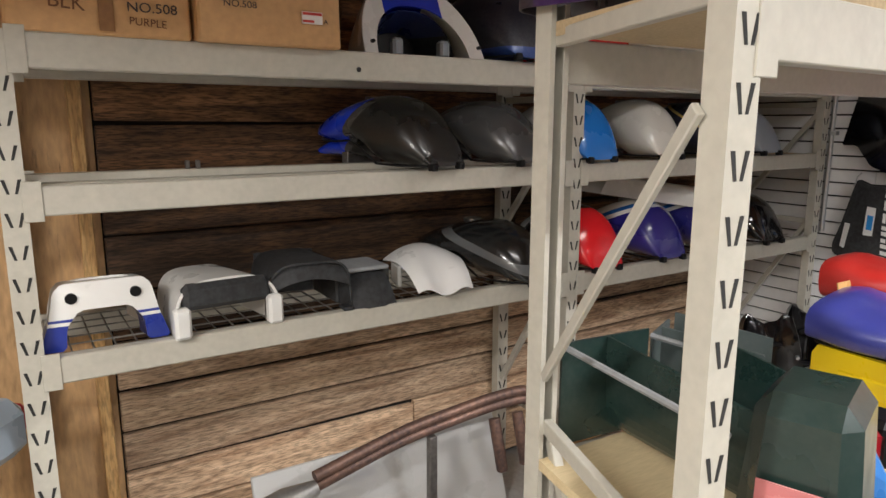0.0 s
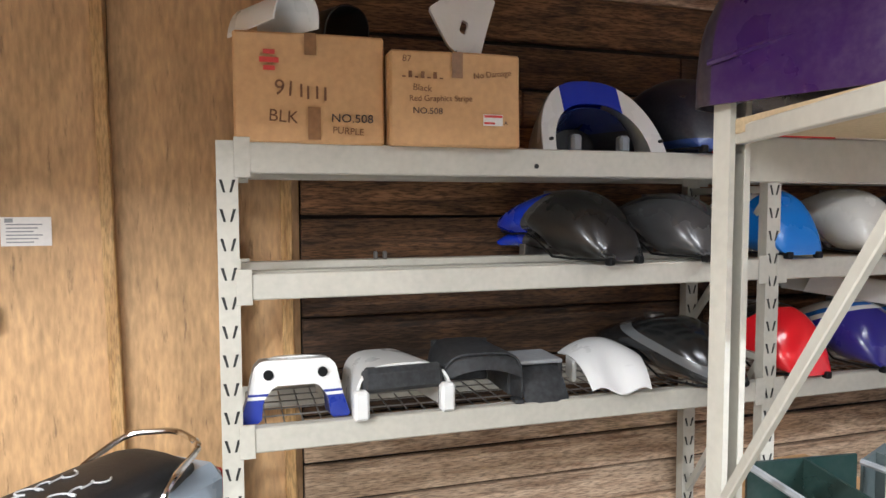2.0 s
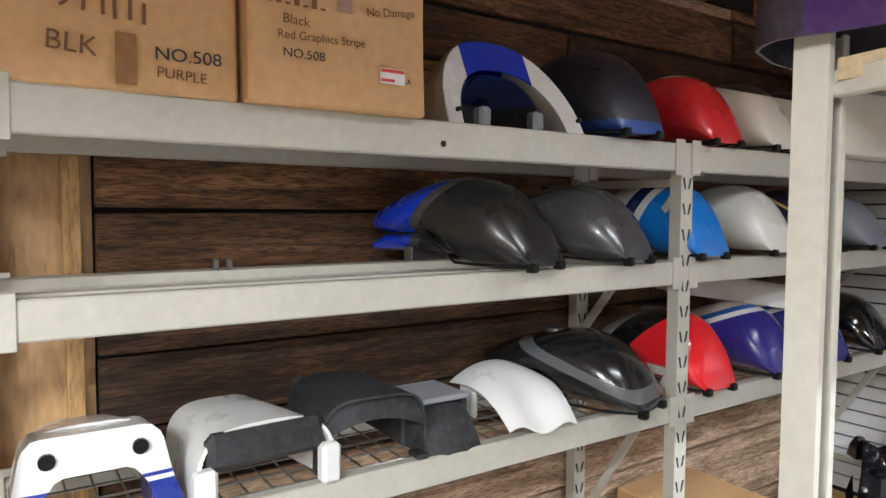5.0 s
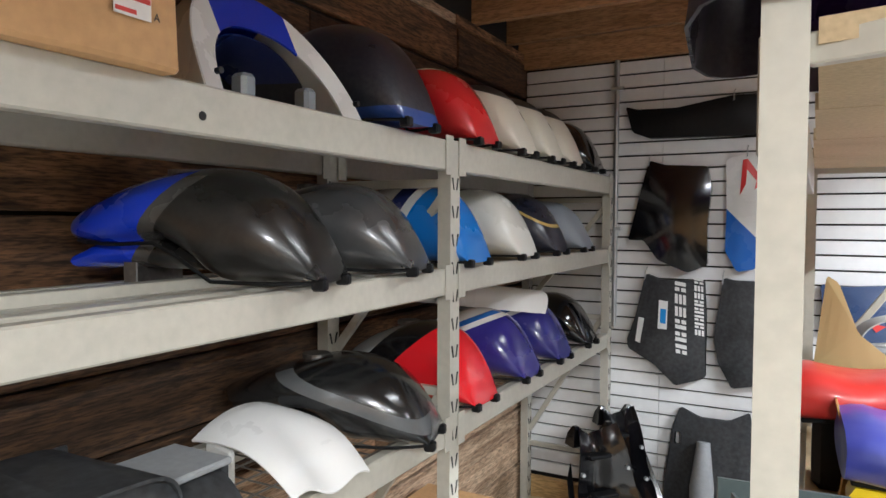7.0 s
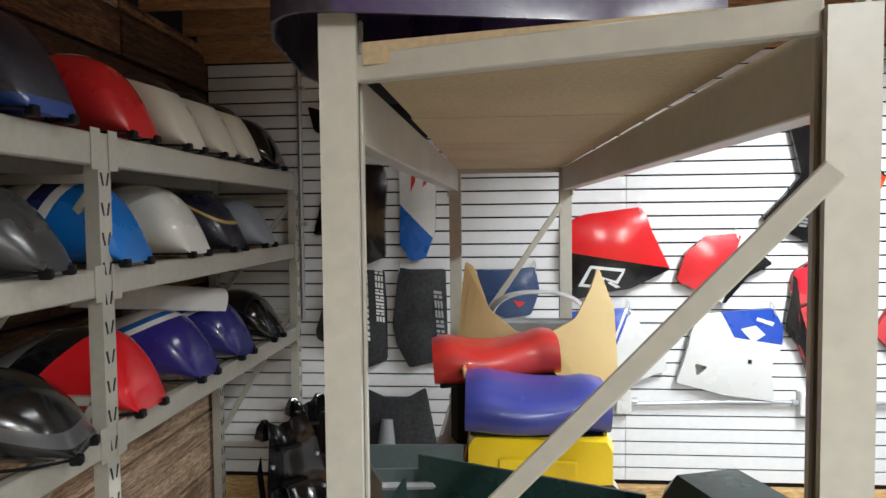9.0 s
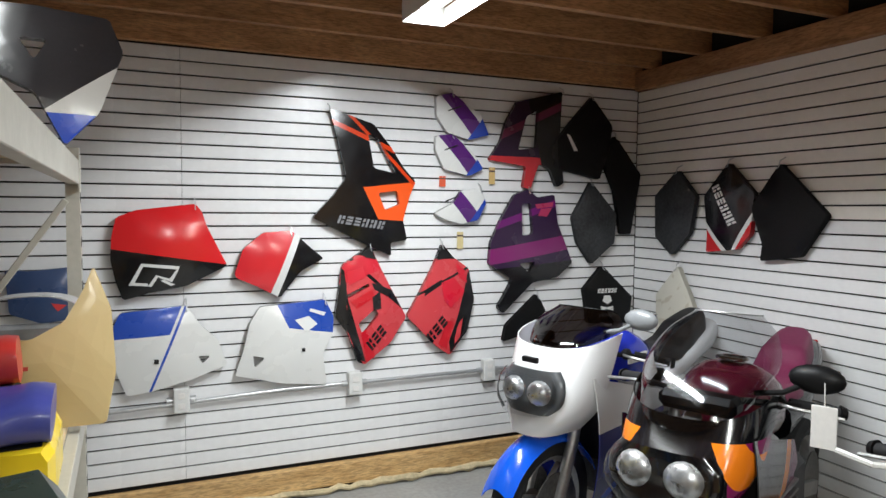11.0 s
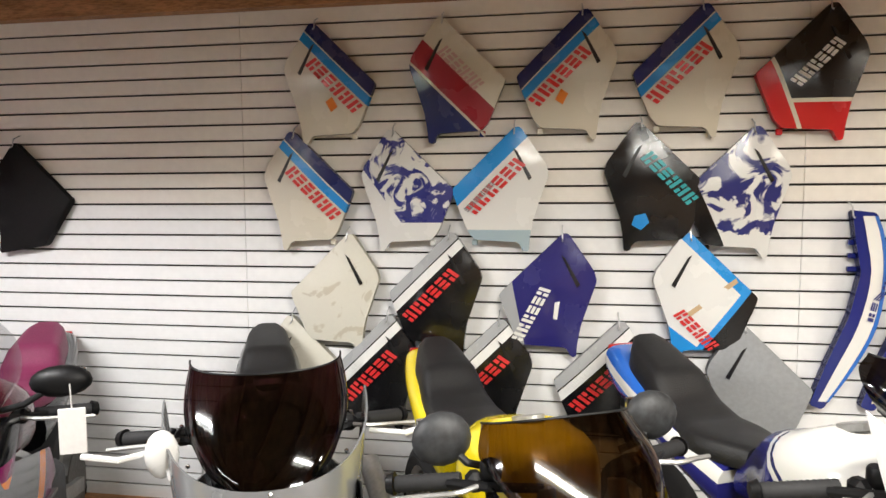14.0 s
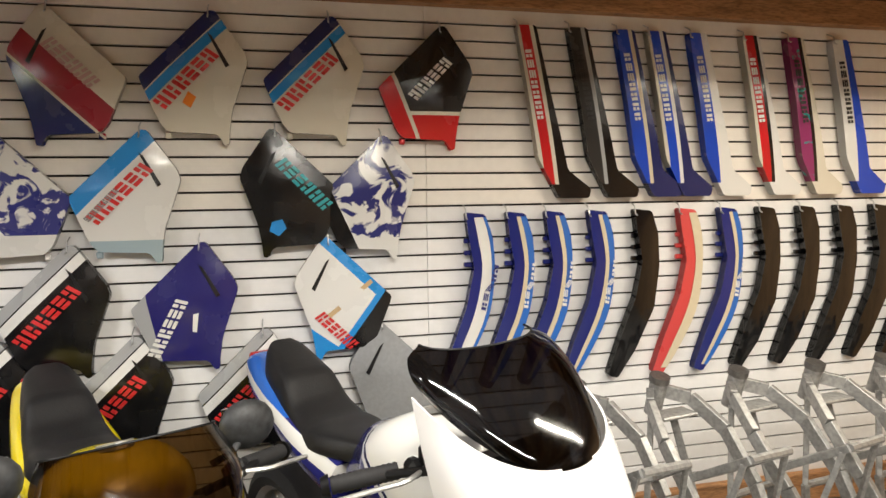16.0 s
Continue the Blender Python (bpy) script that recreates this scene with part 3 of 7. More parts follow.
for a, b in ((-0.105, 1.607), (1.672, 3.295)):
    part("deck", boxed((-1.984, a, 1.738), (SHX - 0.038, b, 1.752), 0.002), m_rack, shelving, "flat steel deck")
part("deck", boxed((-1.984, 1.672, 1.385), (SHX - 0.038, 3.295, 1.398), 0.002), m_particle, shelving, "board deck")
for y in (0.30, 0.33):
    part("clip", boxed((-1.815, y, 1.415), (-1.80, y + 0.012, 1.44), 0.002), m_steel, shelving, "small bent steel clip")
part("rail", boxed((-1.84, -0.105, 1.392), (-1.80, 1.607, 1.415), 0.002), m_rack, shelving, "loose angle rail")
part("rail", boxed((-1.70, -0.105, 1.385), (-1.66, 1.607, 1.400), 0.002), m_rack, shelving, "loose angle rail")
for a, b in ((-0.10, 1.60), (1.68, 3.29)):
    bm = bmesh.new()
    y = a
    while y <= b:
        tube([(-1.98, y, 0.968), (SHX - 0.042, y, 0.968)], 0.0024, 5, bm=bm)
        y += 0.052
    for i in range(6):
        x = -1.975 + i * 0.073
        tube([(x, a, 0.973), (x, b, 0.973)], 0.0026, 5, bm=bm)
    part("wire_deck", bm, m_wire, shelving, "welded wire mesh deck")


# ---- tanks, cowls and boxes on the shelving ----
def tank(label, x, y, z, material, L=0.47, W=0.145, H=0.235, turn=0, lift=0.0, hump=0.42, group="fuel tanks on the shelving", cap=True, lip=None):
    """A motorcycle fuel tank: nose at -x, tail at +x with mounting tabs."""
    th = thing("fuel_tank", label, "fuel tank", pose(x, y, z + 0.012 + lift, 0, 0, turn), group)
    top = [(0, 0.115), (0.05, H * 0.6), (0.15, H * 0.73), (0.3, H * 0.87), (0.45, H * 0.965), (0.58, H), (0.7, H * 0.96), (0.8, H * 0.85), (0.88, H * 0.67), (0.95, H * 0.40), (1, 0.03)]
    low = [(0, 0.095), (0.08, 0.075), (0.25, 0.07), (0.44, 0.074), (0.54, 0.045), (0.62, 0.004), (0.8, 0.0), (1, 0.0)]
    wid = [(0, W * 0.3), (0.05, W * 0.58), (0.14, W * 0.8), (0.28, W * 0.95), (0.45, W), (0.65, W * 0.97), (0.82, W * 0.86), (0.94, W * 0.7), (1, W * 0.56)]
    rings = []
    for i in range(33):
        s = i / 32
        zt, zb, w = flow_at(top, s), flow_at(low, s), flow_at(wid, s)
        ring = []
        for yy, zz in superellipse(1, 1, 26, 2.5):
            t = (zz + 1) / 2
            pinch = 1 - 0.10 * math.exp(-((s - 0.68) / 0.16) ** 2) * (1 - t)
            ring.append(((s - 0.5) * L, yy * w * pinch * (1 - 0.2 * t * t), zb + (zt - zb) * t))
        rings.append(ring)
    part("body", loft(rings), material, th, smooth=True)
    belly = [[((0.06 + 0.5 * i / 8 - 0.5) * L, yy * W * 0.6, 0.002 + (0.035 + 0.05 * math.sin(math.pi * i / 8)) * (zz + 1) / 2 + 0.02) for yy, zz in superellipse(1, 1, 16, 2.4)] for i in range(9)]
    part("underbelly", loft(belly), material, th, smooth=True)
    lipbm = bmesh.new()
    for sgn in (-1, 1):
        pts = [((i / 14 - 0.5) * L, sgn * curve_at(wid, i / 14) * 0.80, curve_at(low, i / 14) + 0.004) for i in range(1, 15)]
        tube(pts, 0.004, 5, bm=lipbm)
    part("seam_lip", lipbm, lip or m_black, th, "dark welded seam lip")
    if cap:
        zc = flow_at(top, hump) - 0.004
        part("filler_cap", tube([((hump - 0.5) * L, 0, zc), ((hump - 0.5) * L, 0, zc + 0.012)], 0.036, 18), m_steel, th, "round metal filler cap")
    for sgn in (-1, 1):
        tab = bmesh.new()
        block(tab, (L * 0.47, sgn * W * 0.42 - 0.012, -0.012), (L * 0.47 + 0.028, sgn * W * 0.42 + 0.012, 0.012), 0.004)
        part("tab", tab, lip or m_black, th, "mounting tab")
    part("bracket", beam_between((-L * 0.22, -W * 0.5, 0.02), (-L * 0.22, W * 0.5, 0.02), 0.03, 0.06), m_steel, th, "front mount bracket under the nose")
    return th


def sheet(fn, nu, nv, thick=0.003):
    """A curved skin of even thickness: fn(u, v) gives its points for u, v in 0..1."""
    bm = bmesh.new()
    g = [[bm.verts.new(fn(i / nu, j / nv)) for j in range(nv + 1)] for i in range(nu + 1)]
    for i in range(nu):
        for j in range(nv):
            bm.faces.new((g[i][j], g[i + 1][j], g[i + 1][j + 1], g[i][j + 1]))
    bmesh.ops.recalc_face_normals(bm, faces=bm.faces)
    if thick:
        bmesh.ops.solidify(bm, geom=list(bm.faces), thickness=thick)
        bmesh.ops.recalc_face_normals(bm, faces=bm.faces)
    return bm


def arch_skin(width, height, depth, flare=0.75, nose=0.0, sag=0.0, power=2.4, thick=0.004, base=0.0):
    """An arched cowl: legs at y = +-width/2, crown at height, running along x."""
    def fn(u, v):
        a = math.pi * v
        k = 1 - (1 - flare) * (1 - u)
        c, s = math.cos(a), math.sin(a)
        y = width / 2 * k * math.copysign(abs(c) ** (2 / power), c)
        zz = base + (height - sag * (1 - u)) * abs(s) ** (2 / power)
        return ((u - 0.5) * depth + nose * s, y, zz)
    return sheet(fn, 10, 24, thick)


T3, T2, T1 = 1.753, 1.402, 0.976
XT = -1.775
tank("dark navy fuel tank, scuffed, on the top shelf", XT, 1.385, T3, paint("navy_tank", (0.007, 0.01, 0.022), [(0, 0, 1, -1, 0.035, (0.01, 0.05, 0.25))], 0.35, 0.35), L=0.5, W=0.16, H=0.26)
tank("glossy red fuel tank with pale top seam", XT, 1.80, T3, paint("red_tank", RED, [(0, 0, 1, 0.222, 1, CREAM)], 0.25, 0.1), W=0.15, H=0.235)
for y, nm in ((2.13, "white_tank_a"), (2.42, "white_tank_b"), (2.68, "white_tank_c")):
    tank("cream white fuel tank with dark top marking", XT, y, T3, paint(nm, CREAM, [(0.3, 0, 1, 0.235, 1, BLACK)], 0.35, 0.15), W=0.14, H=0.245)
tank("black fuel tank at the end of the top shelf", XT, 3.0, T3, m_black_gloss, W=0.15, H=0.23)
tank("half blue, half carbon-black fuel tank, dusty", XT, 0.95, T2, paint("blue_black_tank", (0.009, 0.0085, 0.008), [(1, 0, -0.8, -0.145, -0.11, (0.06, 0.058, 0.055)), (1, 0, -0.8, -1, -0.145, (0.008, 0.04, 0.55))], 0.26, 0.16), L=0.54, W=0.16, H=0.225, turn=18)
tank("charcoal grey metallic fuel tank", XT, 1.335, T2, paint("grey_tank", (0.085, 0.085, 0.088), [], 0.24, 0.2, metal=0.4), L=0.50, W=0.155, H=0.215, turn=14)
tank("white fuel tank with blue rear and black stripe", XT, 1.745, T2, paint("white_blue_tank", WHITE, [(1, 0, -0.5, 0.0, 1, (0.01, 0.16, 0.55)), (1, 0, -0.5, -0.03, 0.0, WHITE), (1, 0, -0.5, -0.075, -0.03, NAVY)], 0.25, 0.1), W=0.15, H=0.24)
tank("white fuel tank with black chevron", XT, 2.14, T2, paint("white_chevron_tank", (0.66, 0.65, 0.6), [(1, 0, 0.8, -0.02, 0.02, BLACK)], 0.25, 0.1), W=0.145, H=0.235)
tank("dark navy fuel tank, dusty, on board deck", XT, 2.49, T2, paint("navy_tank_small", (0.008, 0.01, 0.025), [(0.5, 0, 1, 0.2, 0.21, (0.5, 0.35, 0.1))], 0.3, 0.25), W=0.14, H=0.23)
tank("hazy grey fuel tank, faded", XT, 2.84, T2, paint("faded_grey_tank", (0.24, 0.27, 0.31), [], 0.4, 0.3), W=0.145, H=0.21)
tank("black fuel tank with grey side stripe", XT, 1.36, T1, paint("black_stripe_tank", (0.008, 0.0085, 0.009), [(0.35, 0, 1, 0.125, 0.155, (0.10, 0.105, 0.11))], 0.18, 0.2), L=0.55, W=0.165, H=0.205, turn=18)
tank("bright red fuel tank with black shoulder", XT, 1.80, T1, paint("red_black_tank", (0.72, 0.012, 0.02), [(-1, 0, 1, 0.24, 1, SILVER), (-1, 0, 1, 0.13, 0.24, BLACK), (0.9, 0, 0.3, -1, -0.12, SILVER)], 0.18, 0.06), W=0.155, H=0.235)
tank("white over blue fuel tank with navy stripe", XT, 2.19, T1, paint("white_indigo_tank", (0.025, 0.02, 0.2), [(-0.45, 0, 1, 0.15, 1, WHITE), (-0.45, 0, 1, 0.17, 0.19, (0.02, 0.12, 0.42))], 0.22, 0.08), W=0.15, H=0.23)
tank("white over blue fuel tank with red flash", XT, 2.55, T1, paint("white_indigo_red_tank", (0.025, 0.025, 0.19), [(-0.45, 0, 1, 0.15, 1, WHITE), (-0.45, 0, 1, 0.17, 0.19, (0.02, 0.12, 0.42)), (1, 0, 0.2, -0.14, -0.1, RED)], 0.22, 0.08), W=0.15, H=0.235)
tank("black fuel tank beside the slat wall", XT, 2.93, T1, m_black_gloss, W=0.15, H=0.22)

wrap = thing("wrapped_cowl", "white plastic-wrapped cowl lying on tanks", "cowl", pose(-1.80, 2.33, 1.20, 0, 8, 62))
part("skin", arch_skin(0.16, 0.09, 0.5, 0.55, 0.03), m_white, wrap, smooth=True)
part("tail_end", arch_skin(0.12, 0.06, 0.16, 0.8, 0.03), paint("wrap_grey", (0.5, 0.5, 0.48)), wrap, "loose grey wrap", smooth=True, at=pose(-0.25, 0.03, 0.0))

cowl1 = thing("tail_cowl", "white tail cowl with blue legs on the wire shelf", "tail cowl", pose(-1.70, 0.035, T1 + 0.003))
part("skin", shell([(-0.155, 0.0), (-0.13, 0.075), (-0.115, 0.15), (-0.095, 0.17), (0.095, 0.17), (0.115, 0.15), (0.13, 0.075), (0.155, 0.0), (0.095, 0.0), (0.09, 0.06), (0.06, 0.10), (-0.06, 0.10), (-0.09, 0.06), (-0.095, 0.0)], (), 0.02, 0.12), paint("white_blue_cowl", WHITE, [(0, 1, 0, -1, 0.065, (0.012, 0.03, 0.26)), (0, 1, 0, 0.074, 0.081, (0.012, 0.03, 0.26))], 0.3, 0.05), cowl1, at=pose(0.10, 0, 0.002, 82, 0, 90))
for s in (-1, 1):
    part("rubber_plug", tube([(0.092, s * 0.075, 0.135), (0.102, s * 0.075, 0.135)], 0.014, 14), m_black, cowl1, "black round plug")
part("rear_hood", arch_skin(0.26, 0.165, 0.2, 0.7, 0.0, 0.04, 4.0, 0.006), m_white, cowl1, at=pose(-0.1, 0, 0.0))
cowl2 = thing("seat_cowl", "white seat cowl with black pad on the wire shelf", "seat cowl", pose(-1.70, 0.33, T1 + 0.003, 0, 0, 4))
part("skin", arch_skin(0.30, 0.15, 0.30, 0.8, -0.03, 0.02, 3.4, 0.008), m_white, cowl2, smooth=True)
part("pad", boxed((0.10, -0.122, 0.07), (0.142, 0.122, 0.143), 0.014), m_dkgrey, cowl2, "dusty black back pad")
for s in (-1, 1):
    part("foot", boxed((0.125, s * 0.13 - 0.022, 0.0), (0.16, s * 0.13 + 0.022, 0.085), 0.008), m_white, cowl2)
cowl3 = thing("seat_cowl", "dusty black plastic seat cowl on wire shelf", "seat cowl", pose(-1.74, 0.60, T1 + 0.003, 0, 0, -4))
part("skin", arch_skin(0.26, 0.165, 0.30, 0.85, 0.02, 0.01, 4.2, 0.006), m_dkgrey, cowl3)
part("rear_wall", boxed((-0.142, -0.10, 0.004), (-0.134, 0.10, 0.148), 0.003), m_dkgrey, cowl3)
part("front_lip", sheet(lambda u, v: (0.15 + 0.012 * u, (v - 0.5) * 0.24, 0.16 - 0.05 * u - 0.03 * (2 * v - 1) ** 2), 4, 10, 0.005), m_dkgrey, cowl3, "bent front lip", smooth=True)
for s in (-1, 1):
    part("mount_tab", boxed((0.12, s * 0.114 - 0.016, 0.0), (0.17, s * 0.114 + 0.016, 0.012), 0.003), m_dkgrey, cowl3, "flat black mounting tab")
fender1 = thing("mudguard", "small grey plastic number plate mudguard", "mudguard", pose(-1.64, 0.80, T1 + 0.003))
part("flap", sheet(lambda u, v: (-0.06 + 0.135 * u, (v - 0.5) * 0.15, 0.095 - 0.11 * u * u + 0.012 * math.cos((v - 0.5) * 3)), 8, 8, 0.005), m_dkgrey, fender1, smooth=True)
part("plate", boxed((-0.16, -0.1, 0.098), (0.0, 0.085, 0.112), 0.004), m_grey, fender1, "scuffed grey mount plate")
for s in (-1, 1):
    part("ear", boxed((-0.15, s * 0.085 - 0.012, 0.0), (-0.02, s * 0.085 + 0.012, 0.098), 0.006), m_dkgrey, fender1)
# Brighter copy of white bodywork: light on the mudguard is put into its colour.
m_white_lit = paint("lit_white_plastic", (0.84, 0.84, 0.83), [], 0.3, 0.02)
fender2 = thing("mudguard", "white front mudguard with pointed lip", "mudguard", pose(-1.70, 1.075, T1 + 0.003, 0, 0, -14))
part("skin", sheet(lambda u, v: (-0.13 + 0.32 * u, (v - 0.5) * (0.27 - 0.08 * u), 0.02 + 0.115 * math.cos(1.5 * u ** 1.3) * (1 - 1.9 * (v - 0.5) ** 2 * (1 - u)) + 0.012 * math.sin(9 * v) * u), 14, 14, 0.005), m_white_lit, fender2, smooth=True)
for s in (-1, 1):
    part("leg", boxed((-0.12, s * 0.1 - 0.008, 0.0), (-0.02, s * 0.1 + 0.008, 0.075), 0.005), m_white, fender2)

nosef = thing("nose_fairing", "white nose fairing with blue crown and open headlight bay", "nose fairing", pose(-1.72, 1.01, T3 + 0.003, 0, 0, -2))
m_nose = paint("white_blue_nose", WHITE, [(0, 1, 0, -0.105, 0.105, (0.012, 0.035, 0.42)), (0, 0, 1, -1, 0.13, WHITE)], 0.22, 0.05)


def nose_rim(v, half, tall, x_leg, x_crown):
    """One rim of the nose arch: pointed legs, sloping sides, a flat crown."""
    a = math.pi * v
    c, s = math.cos(a), math.sin(a)
    return Vector((x_leg + (x_crown - x_leg) * s ** 0.8, half * math.copysign(abs(c) ** 0.8, c) * (1 - 0.16 * s), tall * abs(s) ** 0.72))


def nose_skin(u, v):
    q = nose_rim(v, 0.15, 0.17, -0.16, -0.17).lerp(nose_rim(v, 0.215, 0.245, 0.13, -0.02), u)
    return q + Vector((0, 0, 0.03 * math.sin(math.pi * u) * math.sin(math.pi * v)))


part("skin", sheet(nose_skin, 12, 30, 0.005), m_nose, nosef, smooth=True)
# Added black plate: closes the arch and stands for its shaded inside.
part("back_plate", sheet(lambda u, v: nose_rim(v, 0.14, 0.16, -0.13, -0.13).lerp(Vector((-0.13, 0, 0.004)), u), 3, 20, 0.004), m_black, nosef, "black plate added to darken the open bay")
part("front_lip", sheet(lambda u, v: nose_rim(v, 0.213, 0.243, 0.132, -0.018).lerp(nose_rim(v, 0.165, 0.165, 0.12, 0.02), u), 5, 30, 0.005), m_nose, nosef, "painted lip round the opening", smooth=True)
part("inner_bay", sheet(lambda u, v: nose_rim(v, 0.15, 0.155, 0.05, 0.0).lerp(nose_rim(v, 0.10, 0.10, -0.13, -0.12), u), 8, 24, 0.004), paint("navy_bay", (0.006, 0.015, 0.09), [(0, 0, 1, -1, 0.08, (0.006, 0.006, 0.01))], 0.3, 0.2), nosef, "dark blue inner duct", smooth=True)
for s in (-1, 1):
    part("tab", boxed((0.06, s * 0.085 - 0.018, 0.0), (0.10, s * 0.085 + 0.018, 0.055), 0.008), paint("grey_tab", (0.22, 0.25, 0.28)), nosef, "pale scuffed mounting tab")
    part("rivet", tube([(0.128, s * 0.19, 0.035), (0.14, s * 0.19, 0.035)], 0.006, 8), m_black, nosef)


def words(text, size, x, y, mat_w, parent, name, label, angle=0.0, squeeze=1.0):
    """Readable writing with the built-in font, turned into a mesh."""
    cu = bpy.data.curves.new("writing", "FONT")
    cu.body, cu.size, cu.extrude = text, size, 0.0004
    tmp = bpy.data.objects.new("writing", cu)
    scene.collection.objects.link(tmp)
    me = bpy.data.meshes.new_from_object(tmp.evaluated_get(bpy.context.evaluated_depsgraph_get()))
    bpy.data.objects.remove(tmp)
    me.materials.clear()
    me.materials.append(mat_w)
    ob = new(name, me)
    ob.parent = parent
    ob.matrix_basis = pose(x, y, 0, 0, 0, angle) @ Matrix.Diagonal((squeeze, 1, 1, 1))
    ob["label"] = label
    return ob


def carton(label, y0, y1, h, x, turn, fill):
    """A taped corrugated carton; its front face is an (y, z) sheet at +x."""
    th = thing("cardboard_box", label, "cardboard box", pose(x, (y0 + y1) / 2, T3, 0, 0, turn), "cartons on the top shelf")
    w = y1 - y0
    bm = boxed((-0.40, -w / 2, 0.0), (0, w / 2, h), 0.006)
    bmesh.ops.subdivide_edges(bm, edges=bm.edges[:], cuts=5, use_grid_fill=True)
    for v in bm.verts:
        v.co.x += 0.006 * math.sin(v.co.y * 14 + v.co.z * 9)
        v.co.z += 0.004 * math.sin(v.co.y * 11) * (v.co.z > h * 0.9)
    part("carton", bm, m_card, th)
    part("flap_gap", boxed((-0.398, -0.002, h + 0.002), (-0.01, 0.002, h + 0.006), 0), m_ink, th, "dark gap between the top flaps")
    face = new("front_print")
    face.parent = th
    face.matrix_basis = pose(0.010, 0, h / 2, 90, 0, 90)
    fill(face, w, h)
    return th


def label_mesh(name, mat_l, parent, quads, label="", z=0.0):
    for x0, y0, x1, y1 in quads:
        part(name, boxed((x0, y0, z), (x1, y1, z + 0.001), 0), mat_l, parent, label)


def front_one(f, w, h):
    label_mesh("tape", m_tape, f, [(-0.018, h / 2 - 0.06, 0.014, h / 2 - 0.002), (-0.01, -h / 2 + 0.01, 0.024, -0.05)], "brown tape strip")
    label_mesh("printed_mark", m_redprint, f, [(-0.135, 0.062, -0.085, 0.076), (-0.125, 0.084, -0.095, 0.096), (-0.125, 0.042, -0.095, 0.054)], "red printed emblem as plain bars")
    words("NO.508", 0.032, 0.052, -0.088, m_ink, f, "stencil", "black stencilled carton number", 0, 1.1)
    words("91", 0.058, -0.10, -0.02, m_pen, f, "handwriting", "faded pen writing", -4)
    words("BLK", 0.046, -0.115, -0.09, m_pen, f, "handwriting", "faded pen writing", -4)
    words("PURPLE", 0.026, 0.055, -0.118, m_pen, f, "handwriting", "faded pen writing", -3)
    label_mesh("scrawl", m_pen, f, [(-0.03, -0.025, -0.024, 0.01), (-0.012, -0.03, -0.006, 0.005), (0.012, -0.028, 0.018, 0.006), (0.034, -0.032, 0.04, 0.004)], "pen strokes")


def front_two(f, w, h):
    label_mesh("tape", m_tape, f, [(-0.02, h / 2 - 0.075, 0.012, h / 2 - 0.002)], "brown tape strip")
    words("NO.508", 0.024, -0.135, -0.045, m_ink, f, "stencil", "black stencilled carton number", 0, 1.1)
    words("87", 0.026, -0.165, 0.095, m_pen, f, "handwriting", "faded pen writing", -3)
    words("Black", 0.026, -0.135, 0.018, m_pen, f, "handwriting", "faded pen writing", -2)
    words("Red Graphics Stripe", 0.023, -0.145, -0.012, m_pen, f, "handwriting", "faded pen writing", 2)
    words("No Damage", 0.024, 0.045, 0.058, m_pen, f, "handwriting", "faded pen writing", 8)
    label_mesh("scrawl", m_pen, f, [(-0.165 + 0.018 * i, 0.052, -0.155 + 0.018 * i, 0.056 + 0.014 * (i % 2)) for i in range(7)], "pen strokes")
    label_mesh("sticker", m_paper, f, [(0.075, -0.072, 0.135, -0.04)], "white sticker with red bars")
    label_mesh("sticker_bar", m_redprint, f, [(0.077, -0.049, 0.133, -0.042), (0.077, -0.068, 0.110, -0.062)], "", 0.0011)
    words("A", 0.016, 0.140, -0.068, m_ink, f, "stencil", "black printed letter")


carton("worn brown carton with pen writing, number and red emblem", -0.118, 0.286, 0.295, -1.56, 0, front_one)
carton("brown carton with long handwritten notes and red sticker", 0.296, 0.686, 0.265, -1.53, 1.5, front_two)
bits = thing("fairing_bracket", "white angular fairing bracket on a carton", "fairing part", pose(-1.62, 0.52, T3 + 0.268, 0, 0, 0))
part("blade", shell([(-0.09, 0.14), (-0.03, 0.03), (0.02, 0.0), (0.07, 0.005), (0.085, 0.07), (0.12, 0.18), (0.0, 0.2)], [[(0.0, 0.075), (0.02, 0.065), (0.03, 0.1), (0.01, 0.11)]], 0.015, 0.012), m_white, bits, at=pose(0, 0, 0, 90, 0, 90))
bits2 = thing("fairing_duct", "white and black air duct on a carton", "fairing part", pose(-1.66, 0.08, T3 + 0.298, 0, 0, 30))
part("duct", arch_skin(0.14, 0.08, 0.26, 0.7, 0.02), m_white, bits2, smooth=True, at=pose(0, -0.12, 0))
part("core", arch_skin(0.16, 0.09, 0.2, 0.8, 0.02), m_black, bits2, "black duct half", smooth=True, at=pose(0, 0.07, 0))

# ---- under the shelving ----
panel_low = thing("white_panel", "pale grey board leaning below the shelving", "board", pose(-1.72, 0.95, 0.0, 0, -18, 0))
part("board", boxed((-0.02, -0.5, 0.006), (0.0, 0.52, 0.38), 0.004), paint("pale_board", (0.45, 0.45, 0.44)), panel_low)
pipes = thing("exhaust_header", "heat-stained exhaust header with silver muffler", "exhaust", pose(-1.62, 1.05, 0.44))
for i, dz in enumerate((0.0, 0.035)):
    part("pipe", tube(smooth_line([(-0.02, -0.45, -0.06 + dz), (-0.05, -0.1, 0.0 + dz), (-0.02, 0.25, 0.05 + dz), (0.0, 0.42, 0.06 + dz), (0.05, 0.5, -0.02 + dz), (0.08, 0.5, -0.22)], 2, False), 0.02, 10), m_rust, pipes, "brown blued steel pipe", smooth=True)
